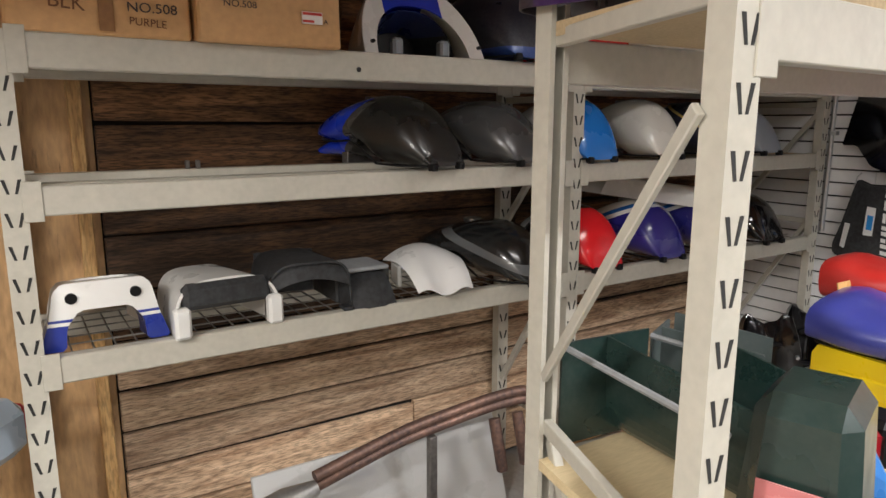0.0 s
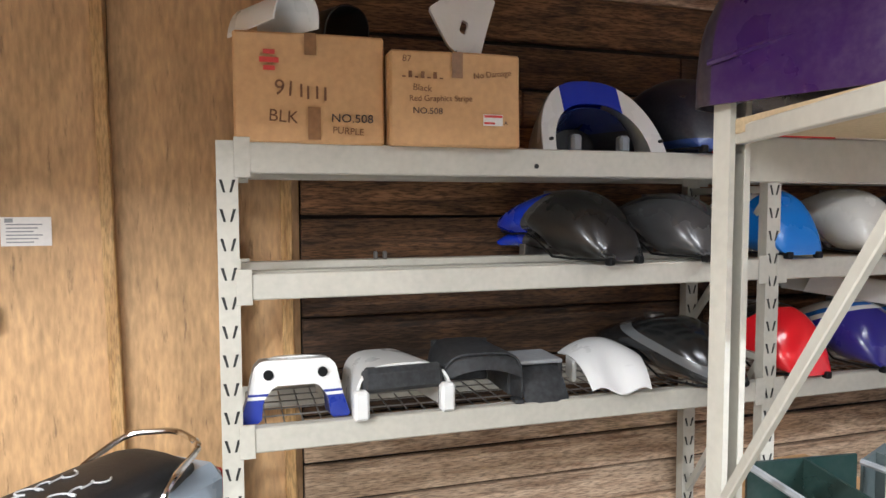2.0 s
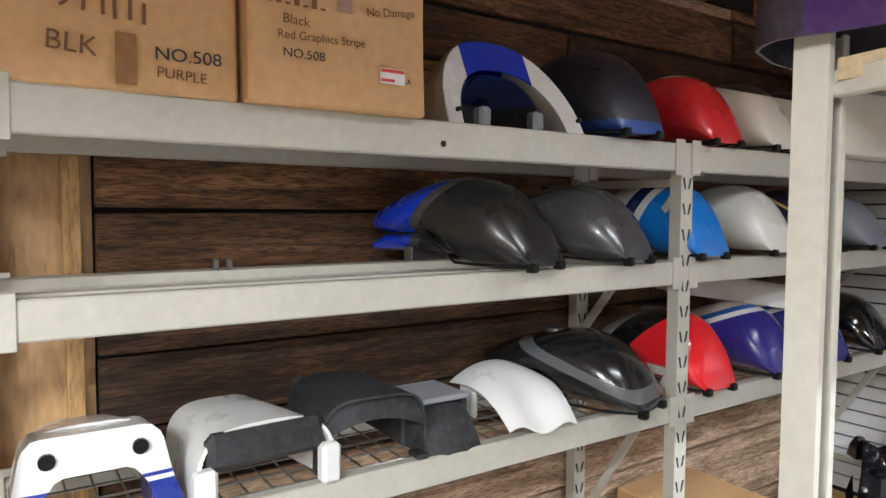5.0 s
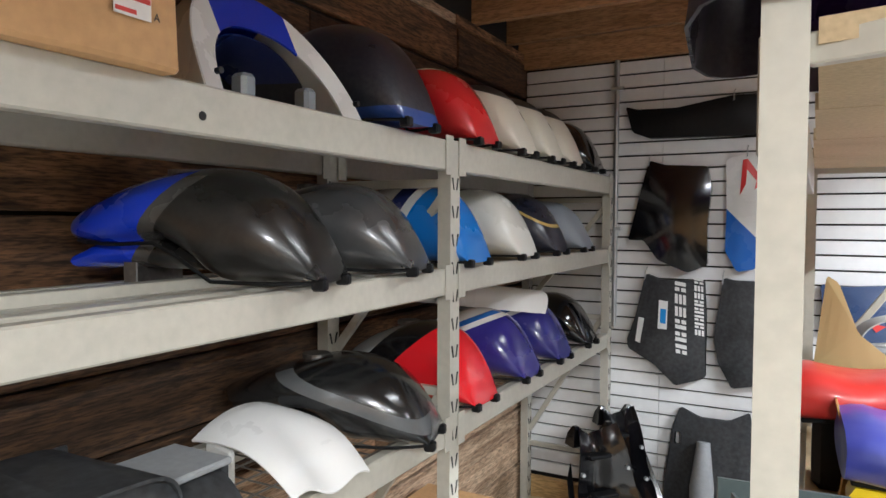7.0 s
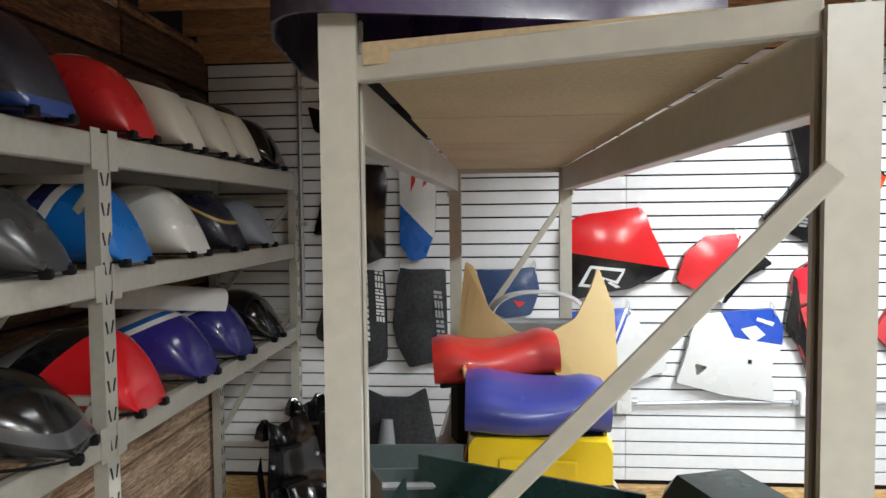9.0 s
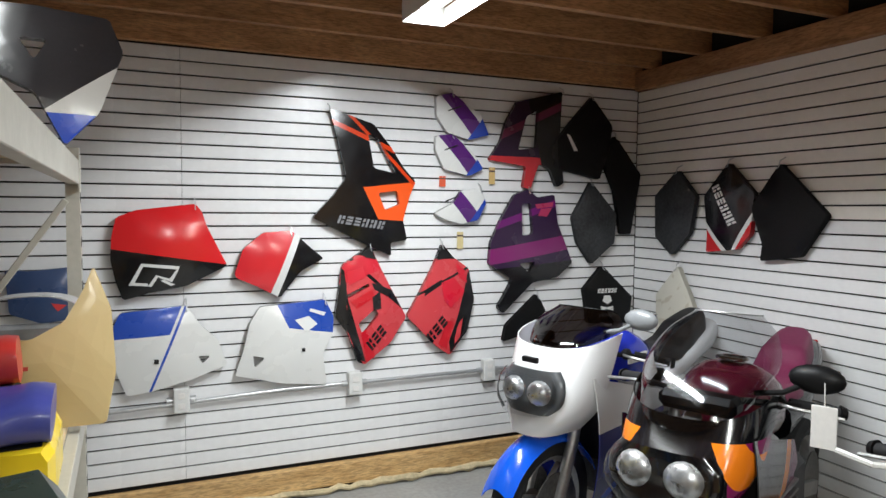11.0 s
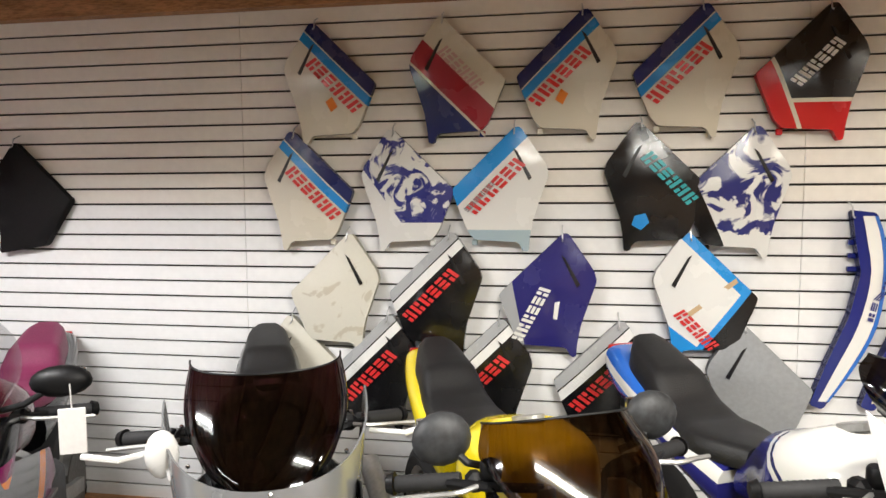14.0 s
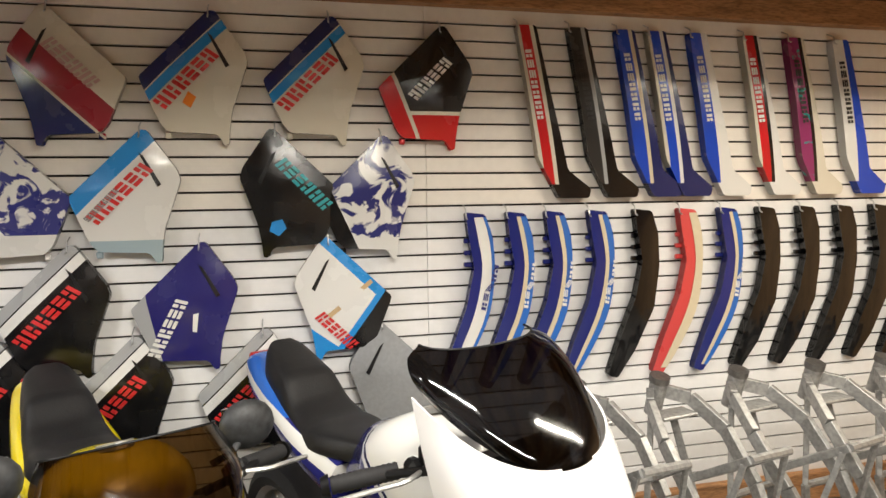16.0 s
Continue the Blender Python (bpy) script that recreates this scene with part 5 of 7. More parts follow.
wall_panel("fairing", "black side cover with white band and red foot", "C", 2.583, 1.566, [(-0.004, 0.249), (0.175, 0.078), (0.156, -0.141), (0.071, -0.223), (-0.153, -0.249), (-0.139, -0.148), (-0.175, 0.069)], paint("black_red_cover", BLACK, [(-0.717, -0.697, 0, 0.161, 9, WHITE), (-0.745, -0.667, 0, 0.184, 9, RED), (0.842, -0.539, 0, 0.151, 9, WHITE), (0.839, -0.544, 0, 0.173, 9, RED)], 0.2, 0.06), bulge=0.03, marks=[("lettering", "white block lettering", white_ink, lettering(-0.010, 0.014, 0.26, 0.055, -58))], group="dark covers by the corner")
wall_panel("fairing", "plain satin black side cover", "C", 2.208, 1.542, [(-0.051, 0.25), (0.222, -0.012), (0.086, -0.214), (-0.154, -0.25), (-0.135, -0.161), (-0.221, 0.024)], m_black, bulge=0.03, group="dark covers by the corner")
wall_panel("fairing", "dirty cream side cover hanging low", "C", 2.938, 0.996, [(-0.019, 0.224), (0.095, 0.058), (0.197, -0.17), (-0.196, -0.223), (-0.197, 0.032)], m_cream, bulge=0.02)

# conduit with outlet boxes
conduit = thing("conduit", "galvanised conduit with outlet boxes along the wall", "conduit", pose(0, 3.372, 0.592))
part("pipe", tube([(-0.40, 0, -0.035), (0.6, 0, 0), (2.1, 0, 0.0)], 0.0105, 10), m_galv, conduit, smooth=True)
for x in (0.085, 0.975, 1.80):
    bx = part("outlet_box", boxed((x - 0.038, -0.03, -0.062), (x + 0.038, 0.024, 0.062), 0.005), m_housing, conduit, "white steel outlet box")
    for dz in (-0.026, 0.026):
        part("socket", boxed((x - 0.016, -0.034, dz - 0.014), (x + 0.016, -0.0305, dz + 0.014), 0.003), m_paper, bx)
    for dx in (-0.055, 0.055):
        part("coupling", tube([(x + dx - 0.014, 0, 0), (x + dx + 0.014, 0, 0)], 0.016, 10), m_galv, bx)
riser = thing("conduit", "thin galvanised conduit dropping from the joists", "conduit", pose(-1.56, 3.385, 0))
part("pipe", tube([(0, 0, 2.44), (0, 0, 1.0)], 0.012, 10), m_galv, riser, smooth=True)
for zz in (2.2, 1.5):
    part("strap", boxed((-0.03, -0.016, zz - 0.01), (0.03, 0.014, zz + 0.01), 0.002), m_galv, riser)

# ---- rows of side covers on the cream slat wall ----
COVER = [(0.012, -0.005), (0.262, -0.25), (0.255, -0.275), (0.195, -0.42), (0.167, -0.451), (-0.004, -0.459), (-0.03, -0.499), (-0.046, -0.495), (-0.05, -0.442), (-0.062, -0.37), (-0.124, -0.19), (-0.112, -0.15), (-0.012, -0.005)]
NX, NY = 0.698, 0.716


def side_cover(label, y, z, flip, base, bands, marks=(), rough=0.22, blotch=None, nm="", vent=True, material=None, dust=0.07):
    s = -1 if flip else 1
    outline = [(s * a, b + 0.25) for a, b in COVER]
    bands = [(s * a, b, 0, lo + b * 0.25, hi + b * 0.25, c) for a, b, lo, hi, c in bands]
    quads = []
    for name, lab, mt, shapes in marks:
        quads.append((name, lab, mt, [[(s * a, b + 0.25) for a, b in (q if not flip else q[::-1])] for q in shapes]))
    if vent:
        # No recess is cut: the vent's shade is a flat black mark.
        quads.append(("vent_slot", "flat black mark for a slanted vent slot", black_ink, [[(s * a, b + 0.25) for a, b in ((0.0, -0.10), (0.016, -0.088), (-0.045, -0.215), (-0.058, -0.205))]]))
    m = material or paint("cover_paint_" + nm, base, bands, rough, dust, blotch=blotch)
    th = wall_panel("fairing", label, "C", y, z - 0.25, outline, m, bulge=0.035, rim=0.03, marks=quads, group="side covers on the wall")
    for a, b in ((0.17, -0.45), (-0.03, -0.47)):
        part("lug", boxed((s * a - 0.012, b + 0.225, -0.012), (s * a + 0.012, b + 0.25, -0.002), 0.004), m, th)
    return th


def red_word(dx=0.0, dy=0.0):
    return ("lettering", "red block lettering", red_ink, lettering(0.10 + dx, -0.262 + dy, 0.29, 0.052, -45))


RACE = [(NX, NY, -0.085, -0.05, SKY), (NX, NY, -0.045, 9, NAVY)]
reflector = ("reflector", "amber reflector", orange_lens, [[(0.062, -0.325), (0.09, -0.305), (0.112, -0.345), (0.084, -0.366)]])
side_cover("white side cover, navy and sky stripes, red lettering, amber reflector", 0.852, 2.25, False, CREAM, RACE, [red_word(), reflector], nm="c1")
side_cover("white, maroon and navy side cover with outlined lettering", 0.324, 2.25, False, CREAM, [(NX, NY, -0.205, -0.11, MAROON), (NX, NY, -0.215, -0.205, CREAM), (NX, NY, -9, -0.215, NAVY)], [("lettering", "pale outlined lettering", paint("rose_ink", (0.55, 0.35, 0.33)), lettering(0.09, -0.21, 0.22, 0.05, -45))], nm="c2")
side_cover("white side cover, blue stripes leaning back, red lettering, reflector", -0.242, 2.256, True, CREAM, RACE, [red_word(), reflector], nm="c3")
side_cover("scraped white side cover with blue stripes and red lettering", -0.682, 2.255, True, CREAM, RACE, [red_word()], nm="c4", dust=0.12)
side_cover("black side cover with red and white border", -1.123, 2.237, True, BLACK, [(0, 1, -9, -0.36, RED), (0, 1, -0.36, -0.345, CREAM), (0.93, -0.36, 0.27, 9, RED), (0.93, -0.36, 0.255, 0.27, CREAM)], [("lettering", "white block lettering", white_ink, lettering(0.06, -0.22, 0.22, 0.045, -45))], nm="c5")
side_cover("white side cover with navy and sky stripes, red lettering", 0.951, 1.815, False, CREAM, RACE, [red_word()], nm="d1")
side_cover("white side cover with mottled indigo artwork", 0.528, 1.815, False, WHITE, [(0, 1, -9, -0.38, WHITE), (-0.8, -0.6, 0.19, 9, WHITE)], blotch=((0.03, 0.035, 0.2), 11, 0.47), nm="d2")
side_cover("white side cover with sky edge and torn grey corner", 0.015, 1.817, True, WHITE, [(NX, NY, -0.06, 9, SKY), (0, 1, -9, -0.41, (0.35, 0.45, 0.5))], [red_word(-0.01, 0.02), ("small_print", "grey small print", paint("grey_ink", (0.25, 0.25, 0.26)), lettering(0.15, -0.28, 0.16, 0.022, -45, 9))], nm="d3")
side_cover("black side cover with teal lettering and round emblem", -0.444, 1.823, False, BLACK, [], [("lettering", "teal block lettering", teal_ink, lettering(0.12, -0.22, 0.26, 0.05, -45)), ("emblem", "round blue emblem", sky_ink, [[(-0.01, -0.36), (0.03, -0.35), (0.045, -0.385), (0.015, -0.415), (-0.02, -0.395)]])], nm="d4")
side_cover("mottled indigo and white side cover with black smear", -0.876, 1.801, True, WHITE, [(0, 1, -9, -0.41, WHITE), (0.9, -0.4, 0.28, 9, BLACK)], blotch=((0.025, 0.03, 0.16), 9, 0.46), nm="d5")
side_cover("grimy cream bare side cover", 0.706, 1.39, True, CREAM, [], material=m_cream)
BLK = [(NX, NY, -0.035, 9, SILVER), (NX, NY, -0.075, -0.04, WHITE)]
side_cover("black side cover with silver edge, red lettering", 0.278, 1.397, True, BLACK, BLK, [red_word(-0.01, 0.0)], nm="e2")
side_cover("indigo side cover with white lettering and silver corner", -0.175, 1.397, True, (0.02, 0.018, 0.14), [(0.98, -0.2, 0.245, 9, SILVER)], [("lettering", "white block lettering", white_ink, lettering(0.135, -0.33, 0.25, 0.045, -62)), ("label_patch", "white worn patch", white_ink, [[(0.02, -0.27), (0.04, -0.275), (0.045, -0.34), (0.03, -0.345)]])], nm="e3")
side_cover("white side cover with sky stripe and dark corner", -0.634, 1.402, False, WHITE, [(NX, NY, -0.035, 9, SKY), (0.8, -0.6, 0.30, 0.325, SKY), (0.8, -0.6, 0.325, 9, BLACK), (-0.6, -0.8, 0.33, 9, SKY)], [("lettering", "red block lettering", red_ink, lettering(0.04, -0.38, 0.2, 0.045, -45)), ("tape", "tan tape strip", paint("tan_tape", (0.5, 0.36, 0.2)), [[(0.0, -0.31), (0.012, -0.325), (0.185, -0.19), (0.175, -0.175)]])], nm="e4")
side_cover("grimy cream side cover behind a seat", 0.977, 1.041, False, CREAM, [], material=m_cream)
for y, z, n in ((0.538, 1.054, "f2"), (0.074, 1.049, "f3"), (-0.397, 1.051, "f4")):
    side_cover("black side cover with silver and white edge, red lettering", y, z, True, BLACK, BLK, [red_word(-0.01, 0.0), ("small_print", "white small print", white_ink, lettering(0.17, -0.24, 0.14, 0.02, -45, 8))], nm=n)
side_cover("plain grey primed side cover", -0.841, 1.051, False, (0.27, 0.28, 0.29), [], material=m_grey)

# tail strips in two rows
STRIP = [(0.0, 0.0), (0.085, 0.0), (0.135, -0.25), (0.185, -0.45), (0.225, -0.60), (0.34, -0.68), (0.33, -0.72), (0.19, -0.72), (0.09, -0.55), (0.05, -0.3)]
BLADE = [(-0.05, 0.01), (0.035, 0.0), (0.068, -0.1), (0.075, -0.25), (0.045, -0.43), (-0.05, -0.62), (-0.125, -0.745), (-0.17, -0.73), (-0.12, -0.56), (-0.055, -0.38), (-0.02, -0.22), (-0.04, -0.1)]
CR = (0.62, 0.55, 0.4)
STRIPS = [(1.44, RED, CREAM, BLACK, "red tail strip with cream and black edges"), (1.67, (0.03, 0.03, 0.03), SILVER, BLACK, "black and silver tail strip"), (1.89, BLUE, CR, NAVY, "blue tail strip with gold edge"), (2.04, BLUE, WHITE, NAVY, "blue, white and navy tail strip"), (2.245, BLUE, WHITE, WHITE, "blue and white tail strip"), (2.515, RED, BLACK, WHITE, "red tail strip with black and white edges"), (2.75, (0.25, 0.03, 0.12), BLACK, CREAM, "dark tail strip with pink graphic"), (3.0, WHITE, BLUE, BLUE, "white and blue tail strip")]
for i, (y, a, b, c, lab) in enumerate(STRIPS):
    m = paint("tail_strip_%s" % "abcdefgh"[i], a, [(0.985, 0.17, 0, 0.07, 9, c), (0.985, 0.17, 0, 0.053, 0.07, b), (0.985, 0.17, 0, -9, 0.012, CREAM if i in (0, 3, 5) else a), (0, 1, 0, -9, -0.66, c)], 0.2, 0.06, blotch=((0.02, 0.25, 0.25), 12, 0.6) if i == 6 else None)
    ink = white_ink if i in (0, 2, 3, 4, 5) else black_ink
    wall_panel("rear_fairing", lab + " hung by its tip", "C", -y, 2.255, STRIP, m, bulge=0.03, rim=0.04, marks=[("lettering", "block lettering down the strip", ink, lettering(0.072, -0.25, 0.30, 0.026, -80, 7, 0.1))], group="upper tail strips", category="tail fairing")
BL_RIGHT = [(0, 0.035), (-0.1, 0.068), (-0.25, 0.075), (-0.43, 0.045), (-0.62, -0.05), (-0.73, -0.115)]
BL_LEFT = [(0, -0.048), (-0.1, -0.04), (-0.22, -0.02), (-0.38, -0.055), (-0.56, -0.12), (-0.73, -0.168)]
blade_gold, blade_sky, blade_white, blade_navy = paint("blade_gold", CR), paint("blade_sky", (0.015, 0.13, 0.5)), paint("blade_white", WHITE), paint("blade_navy", (0.012, 0.02, 0.16))


def blade_band(f0, f1):
    """A painted band that follows the blade's bend, between two parts of its width."""
    out = []
    for j in range(14):
        za, zb = -0.012 - 0.05 * j, -0.012 - 0.05 * (j + 1)
        row = []
        for z, f in ((za, f0), (za, f1), (zb, f1), (zb, f0)):
            lx, rx = [flow_at([(-a, b) for a, b in t], -z) for t in (BL_LEFT, BL_RIGHT)]
            row.append((lx + (rx - lx) * f, z))
        out.append(row)
    return out


BLADES = ["n", "n", "n", "n", "k", "r", "n", "k", "k", "k", "k", "k"]
for i, kind in enumerate(BLADES):
    y = (1.262, 1.44, 1.615, 1.815, 2.035, 2.255, 2.465, 2.67, 2.89, 3.105, 3.315, 3.52)[i]
    bands = ()
    if kind == "n":
        m = paint("blade_blue_%s" % "abcdefghijkl"[i], (0.012, 0.02, 0.16), [], 0.18, 0.05)
        lab = "blue tail fairing blade with pale stripe"
        pale = (0.36, 0.82) if i == 0 else (0.46, 0.66)
        bands = (("stripe", "pale stripe along the blade", blade_white if i == 0 else blade_gold, blade_band(*pale)), ("edge", "bright blue outer edge", blade_sky, blade_band(pale[1] + 0.01, 0.97)))
    elif kind == "r":
        m, lab = paint("blade_red", (0.6, 0.06, 0.06), [], 0.3, 0.1), "red and cream tail fairing blade"
        bands = (("stripe", "worn cream half", blade_gold, blade_band(0.5, 0.97)),)
    else:
        m, lab = m_black_gloss, "glossy black tail fairing blade"
    th = wall_panel("rear_fairing", lab + " on the slat wall", "C", -y, 1.474, BLADE, m, bulge=0.035, rim=0.04, group="lower tail blades", category="tail fairing", marks=bands)
    if kind == "n":
        ink = bmesh.new()
        for q in lettering(0.0, 0.0, 0.20, 0.020, 84 if i else 78, 5, 0.1):
            ink.faces.new([ink.verts.new((x + 0.036 + 0.02 * (y > 0.0), y - 0.3, 0.036)) for x, y in q])
        part("lettering", ink, blade_navy if i == 0 else white_ink, th, "block lettering along the blade")
    for dz in (-0.12, -0.17, -0.22):
        part("clip", boxed((-0.055, dz, -0.02), (-0.02, dz + 0.02, 0.0), 0.004), m, th)

# ---- free-standing rack in the aisle ----
RK = {"a": (-0.724, 0.753), "b": (-0.226, 0.592), "c": (-0.70, 2.50), "d": (-0.288, 2.50)}
RT = 1.752
rack = thing("steel_rack", "free-standing beige steel rack with diagonal end braces", "rack")


def rack_post(x, y, top, turn):
    """An upright with its web of dark slot inlays facing local +x and open at the back."""
    w, d = 0.046, 0.044
    u = [(0, -w / 2), (0, w / 2), (-d, w / 2), (-d, w / 2 - 0.012), (-d + 0.003, w / 2 - 0.012), (-d + 0.003, w / 2 - 0.003), (-0.003, w / 2 - 0.003), (-0.003, -w / 2 + 0.003), (-d + 0.003, -w / 2 + 0.003), (-d + 0.003, -w / 2 + 0.012), (-d, -w / 2 + 0.012), (-d, -w / 2)]
    p = part("post", loft([[(px + d / 2, py, pz) for px, py in u] for pz in (0.0, top)]), m_rack, rack, at=pose(x, y, 0, 0, 0, turn))
    # Near-black inlays carry the shade of slots that are not cut.
    sl = bmesh.new()
    for i in range(21):
        zz = 0.08 + i * 0.078
        for s in (-1, 1):
            vs = [(s * 0.012 - 0.0035, zz + 0.036), (s * 0.012 + 0.0035, zz + 0.036), (s * 0.005 + 0.0025, zz), (s * 0.005 - 0.0025, zz)]
            f = [sl.verts.new((d / 2 + 0.0008, a, b)) for a, b in vs]
            g = [sl.verts.new((d / 2 - 0.006, a, b)) for a, b in vs]
            sl.faces.new(f)
            for j in range(4):
                sl.faces.new((f[j], f[(j + 1) % 4], g[(j + 1) % 4], g[j]))
    bmesh.ops.recalc_face_normals(sl, faces=sl.faces)
    tagged(part("punched_strip", sl, m_slot, p, "dark inlays in place of punched slots"), kind="stuff")


for k, tn in (("a", 180), ("b", -8), ("c", 180), ("d", 0)):
    rack_post(*RK[k], {"a": 1.768, "b": 1.712}.get(k, RT), tn)


def rp(k, z, dx=0.0, dy=0.0):
    return (RK[k][0] + dx, RK[k][1] + dy, z)


for lo, hi in (("a", "b"), ("c", "d")):
    for z in (1.707, 0.93, 0.25):
        part("brace", beam_between(rp(lo, z, 0.02), rp(hi, z, -0.02), 0.02, 0.032), m_rack, rack)
    part("diagonal", beam_between(rp(lo, 1.05, 0.04, -0.03), rp(hi, 1.57, -0.02, -0.03), 0.012, 0.022), m_rack, rack, "diagonal end brace")
    part("diagonal", beam_between(rp(lo, 0.90, 0.02, 0.012), rp(hi, 0.30, -0.02, 0.012), 0.02, 0.03), m_rack, rack, "diagonal end brace")
for lo, hi, off in (("a", "c", -0.005), ("b", "d", 0.005)):
    for z0, z1 in ((1.625, 1.708), (0.765, 0.84)):
        bmr = part("beam", beam_between(rp(lo, (z0 + z1) / 2, off, 0.025), rp(hi, (z0 + z1) / 2, off, -0.025), 0.036, z1 - z0), m_rack, rack)
        for k, dy in ((lo, 0.03), (hi, -0.03)):
            part("end_plate", boxed((-0.003, -0.022, z0 - 0.02), (0.003, 0.022, z1 + 0.02), 0.001), m_rack, bmr, at=pose(RK[k][0] + (0.023 if off > 0 else -0.023), RK[k][1] + dy, 0))

def quad_slab(pts, z0, z1):
    bm = bmesh.new()
    lo, hi = [bm.verts.new((x, y, z0)) for x, y in pts], [bm.verts.new((x, y, z1)) for x, y in pts]
    bm.faces.new(lo[::-1])
    bm.faces.new(hi)
    for i in range(4):
        bm.faces.new((lo[i], lo[(i + 1) % 4], hi[(i + 1) % 4], hi[i]))
    bmesh.ops.recalc_face_normals(bm, faces=bm.faces)
    return bm


for i in range(4):
    a, b = 0.735 + i * 0.44, 0.735 + (i + 1) * 0.44 - 0.006
    part("top_board", quad_slab([(-0.695, a), (-0.245 - 0.03 * (a - 0.6), a - (0.10 if i == 0 else 0)), (-0.245 - 0.03 * (b - 0.6), b), (-0.69, b)], 1.7085, 1.7345), m_particle, rack, "tan particle board deck")
part("low_board", quad_slab([(-0.70, 0.73), (-0.25, 0.64), (-0.30, 2.48), (-0.69, 2.48)], 0.84, 0.862), m_chip, rack, "raw pine deck board")
SH = 0.862

# on top of the rack
purple = thing("fairing_half", "large scratched purple fairing lying on the rack", "fairing", pose(-0.47, 1.18, 1.735, 0, 0, 6))
m_purple = paint("purple_bodywork", (0.032, 0.009, 0.075), [(1, 0, 0, -9, -0.30, (0.018, 0.013, 0.024))], 0.3, 0.5, coat=0.15)


def purple_skin(u, v):
    """A long rounded half body lying across the rack end, blunt at one end."""
    tip = (1 - max(0.0, 1 - u / 0.16) ** 2) ** 0.5
    tail = 1 - 0.5 * max(0.0, u - 0.75)
    c, q = math.cos(math.pi * v), math.sin(math.pi * v)
    y = -0.20 - 0.25 * math.copysign(abs(c) ** 0.7, c) * (0.45 + 0.55 * tip) * tail
    z = 0.03 - 0.022 * u * max(0.0, c) + 0.06 * u * max(0.0, -c) + 0.25 * tip * tail * q ** 0.6 * (1 + 0.06 * math.sin(7 * u))
    return (-0.40 + 0.56 * u, y, z)


part("skin", sheet(purple_skin, 30, 26, 0.005), m_purple, purple, smooth=True)
part("inner_pan", sheet(lambda u, v: (-0.30 + 0.42 * u, -0.30 + 0.30 * v, 0.004 + 0.03 * math.sin(math.pi * v)), 8, 8, 0.006), m_black, purple, "black underside pan", smooth=True)
part("crease", tube([(-0.30 + 0.046 * i, -0.455 + 0.004 * i, 0.10 + 0.004 * i) for i in range(10)], 0.006, 6), m_purple, purple, "raised crease along the flank", smooth=True)
hang = thing("side_fairing", "black, white and blue fairing overhanging the rack", "fairing", pose(-0.31, 2.30, 1.90, 84, 0, 10))
part("shell", shell([(-0.30, 0.27), (-0.05, 0.28), (0.16, 0.27), (0.20, 0.16), (0.12, -0.05), (0.02, -0.16), (-0.06, 0.0), (-0.22, 0.08)], [[(-0.1, 0.17), (-0.02, 0.17), (-0.06, 0.1)]], 0.03, 0.03), paint("black_white_blue_fairing", (0.03, 0.03, 0.035), [(0.6, -0.8, 0, 0.02, 9, WHITE), (0, 1, 0, -9, -0.06, BLUE)], 0.2, 0.1), hang)

# on the rack's lower deck
m_green = paint("dark_green_bodywork", (0.012, 0.03, 0.026), [], 0.3, 0.3)


m_faded = paint("faded_green_bodywork", (0.07, 0.09, 0.09), [], 0.4, 0.5)


def trough(label, m, L, w0, w1, h0, h1, mat_t=None):
    mat_t = mat_t or m_green
    th = thing("pannier_half", label, "pannier", m, "green pannier halves")
    part("skin", sheet(lambda u, v: ((u - 0.5) * L, (w0 + (w1 - w0) * u) * (0.5 - 0.5 * math.copysign(abs(math.cos(math.pi * v)) ** 0.4, math.cos(math.pi * v)) - 0.5), 0.004 + (h0 + (h1 - h0) * u) * (1 - abs(math.sin(math.pi * v)) ** 0.5)), 10, 18, 0.006), mat_t, th, smooth=False)
    part("edge_strip", tube([(-L / 2, -w0, h0), (L / 2, -w1, h1)], 0.007, 6), m_grey, th, "pale grey rim")
    part("end_wall", sheet(lambda u, v: (-L / 2, -w0 * u, 0.004 + h0 * v), 2, 2, 0.006), mat_t, th)
    return th


trough("dark green open pannier half with pale rim", pose(-0.50, 1.02, SH, 0, 0, -6), 0.40, 0.24, 0.2, 0.23, 0.19)
trough("faded dark green pannier half standing behind", pose(-0.70, 1.30, SH, 0, 0, 24), 0.24, 0.15, 0.15, 0.19, 0.16, m_faded)
gbox = thing("pannier", "dark green pannier lid with faded red sticker", "pannier", pose(-0.215, 0.84, SH, 0, 0, 18))
bm = boxed((-0.09, -0.09, 0.0), (0.09, 0.10, 0.30), 0.03)
for v in bm.verts:
    if v.co.z > 0.2:
        v.co.x *= 0.8
        v.co.y += 0.02
part("lid", bm, m_green, gbox)
part("sticker", boxed((-0.05, -0.0935, 0.07), (0.06, -0.0905, 0.18), 0.0), paint("faded_red_sticker", (0.5, 0.16, 0.16)), gbox, "faded pinkish red sticker")
part("rubber_foot", boxed((-0.08, -0.08, -0.0005), (0.08, 0.09, 0.012), 0.004), m_rubber, gbox)
lamp_pod = thing("chrome_pod", "small chrome lamp pod on the deck", "lamp pod", pose(-0.335, 0.76, SH + 0.045))
part("pod", loft([[(x, r * math.cos(a), r * math.sin(a)) for a in [math.pi * j / 8 for j in range(16)]] for x, r in ((-0.045, 0.015), (-0.03, 0.035), (0.0, 0.044), (0.03, 0.04), (0.045, 0.02))]), m_chrome, lamp_pod, smooth=True)
taillamp = thing("tail_lamp", "dark red tail lamp with black rim", "tail lamp", pose(-0.40, 1.28, SH + 0.002, 0, 0, 10))
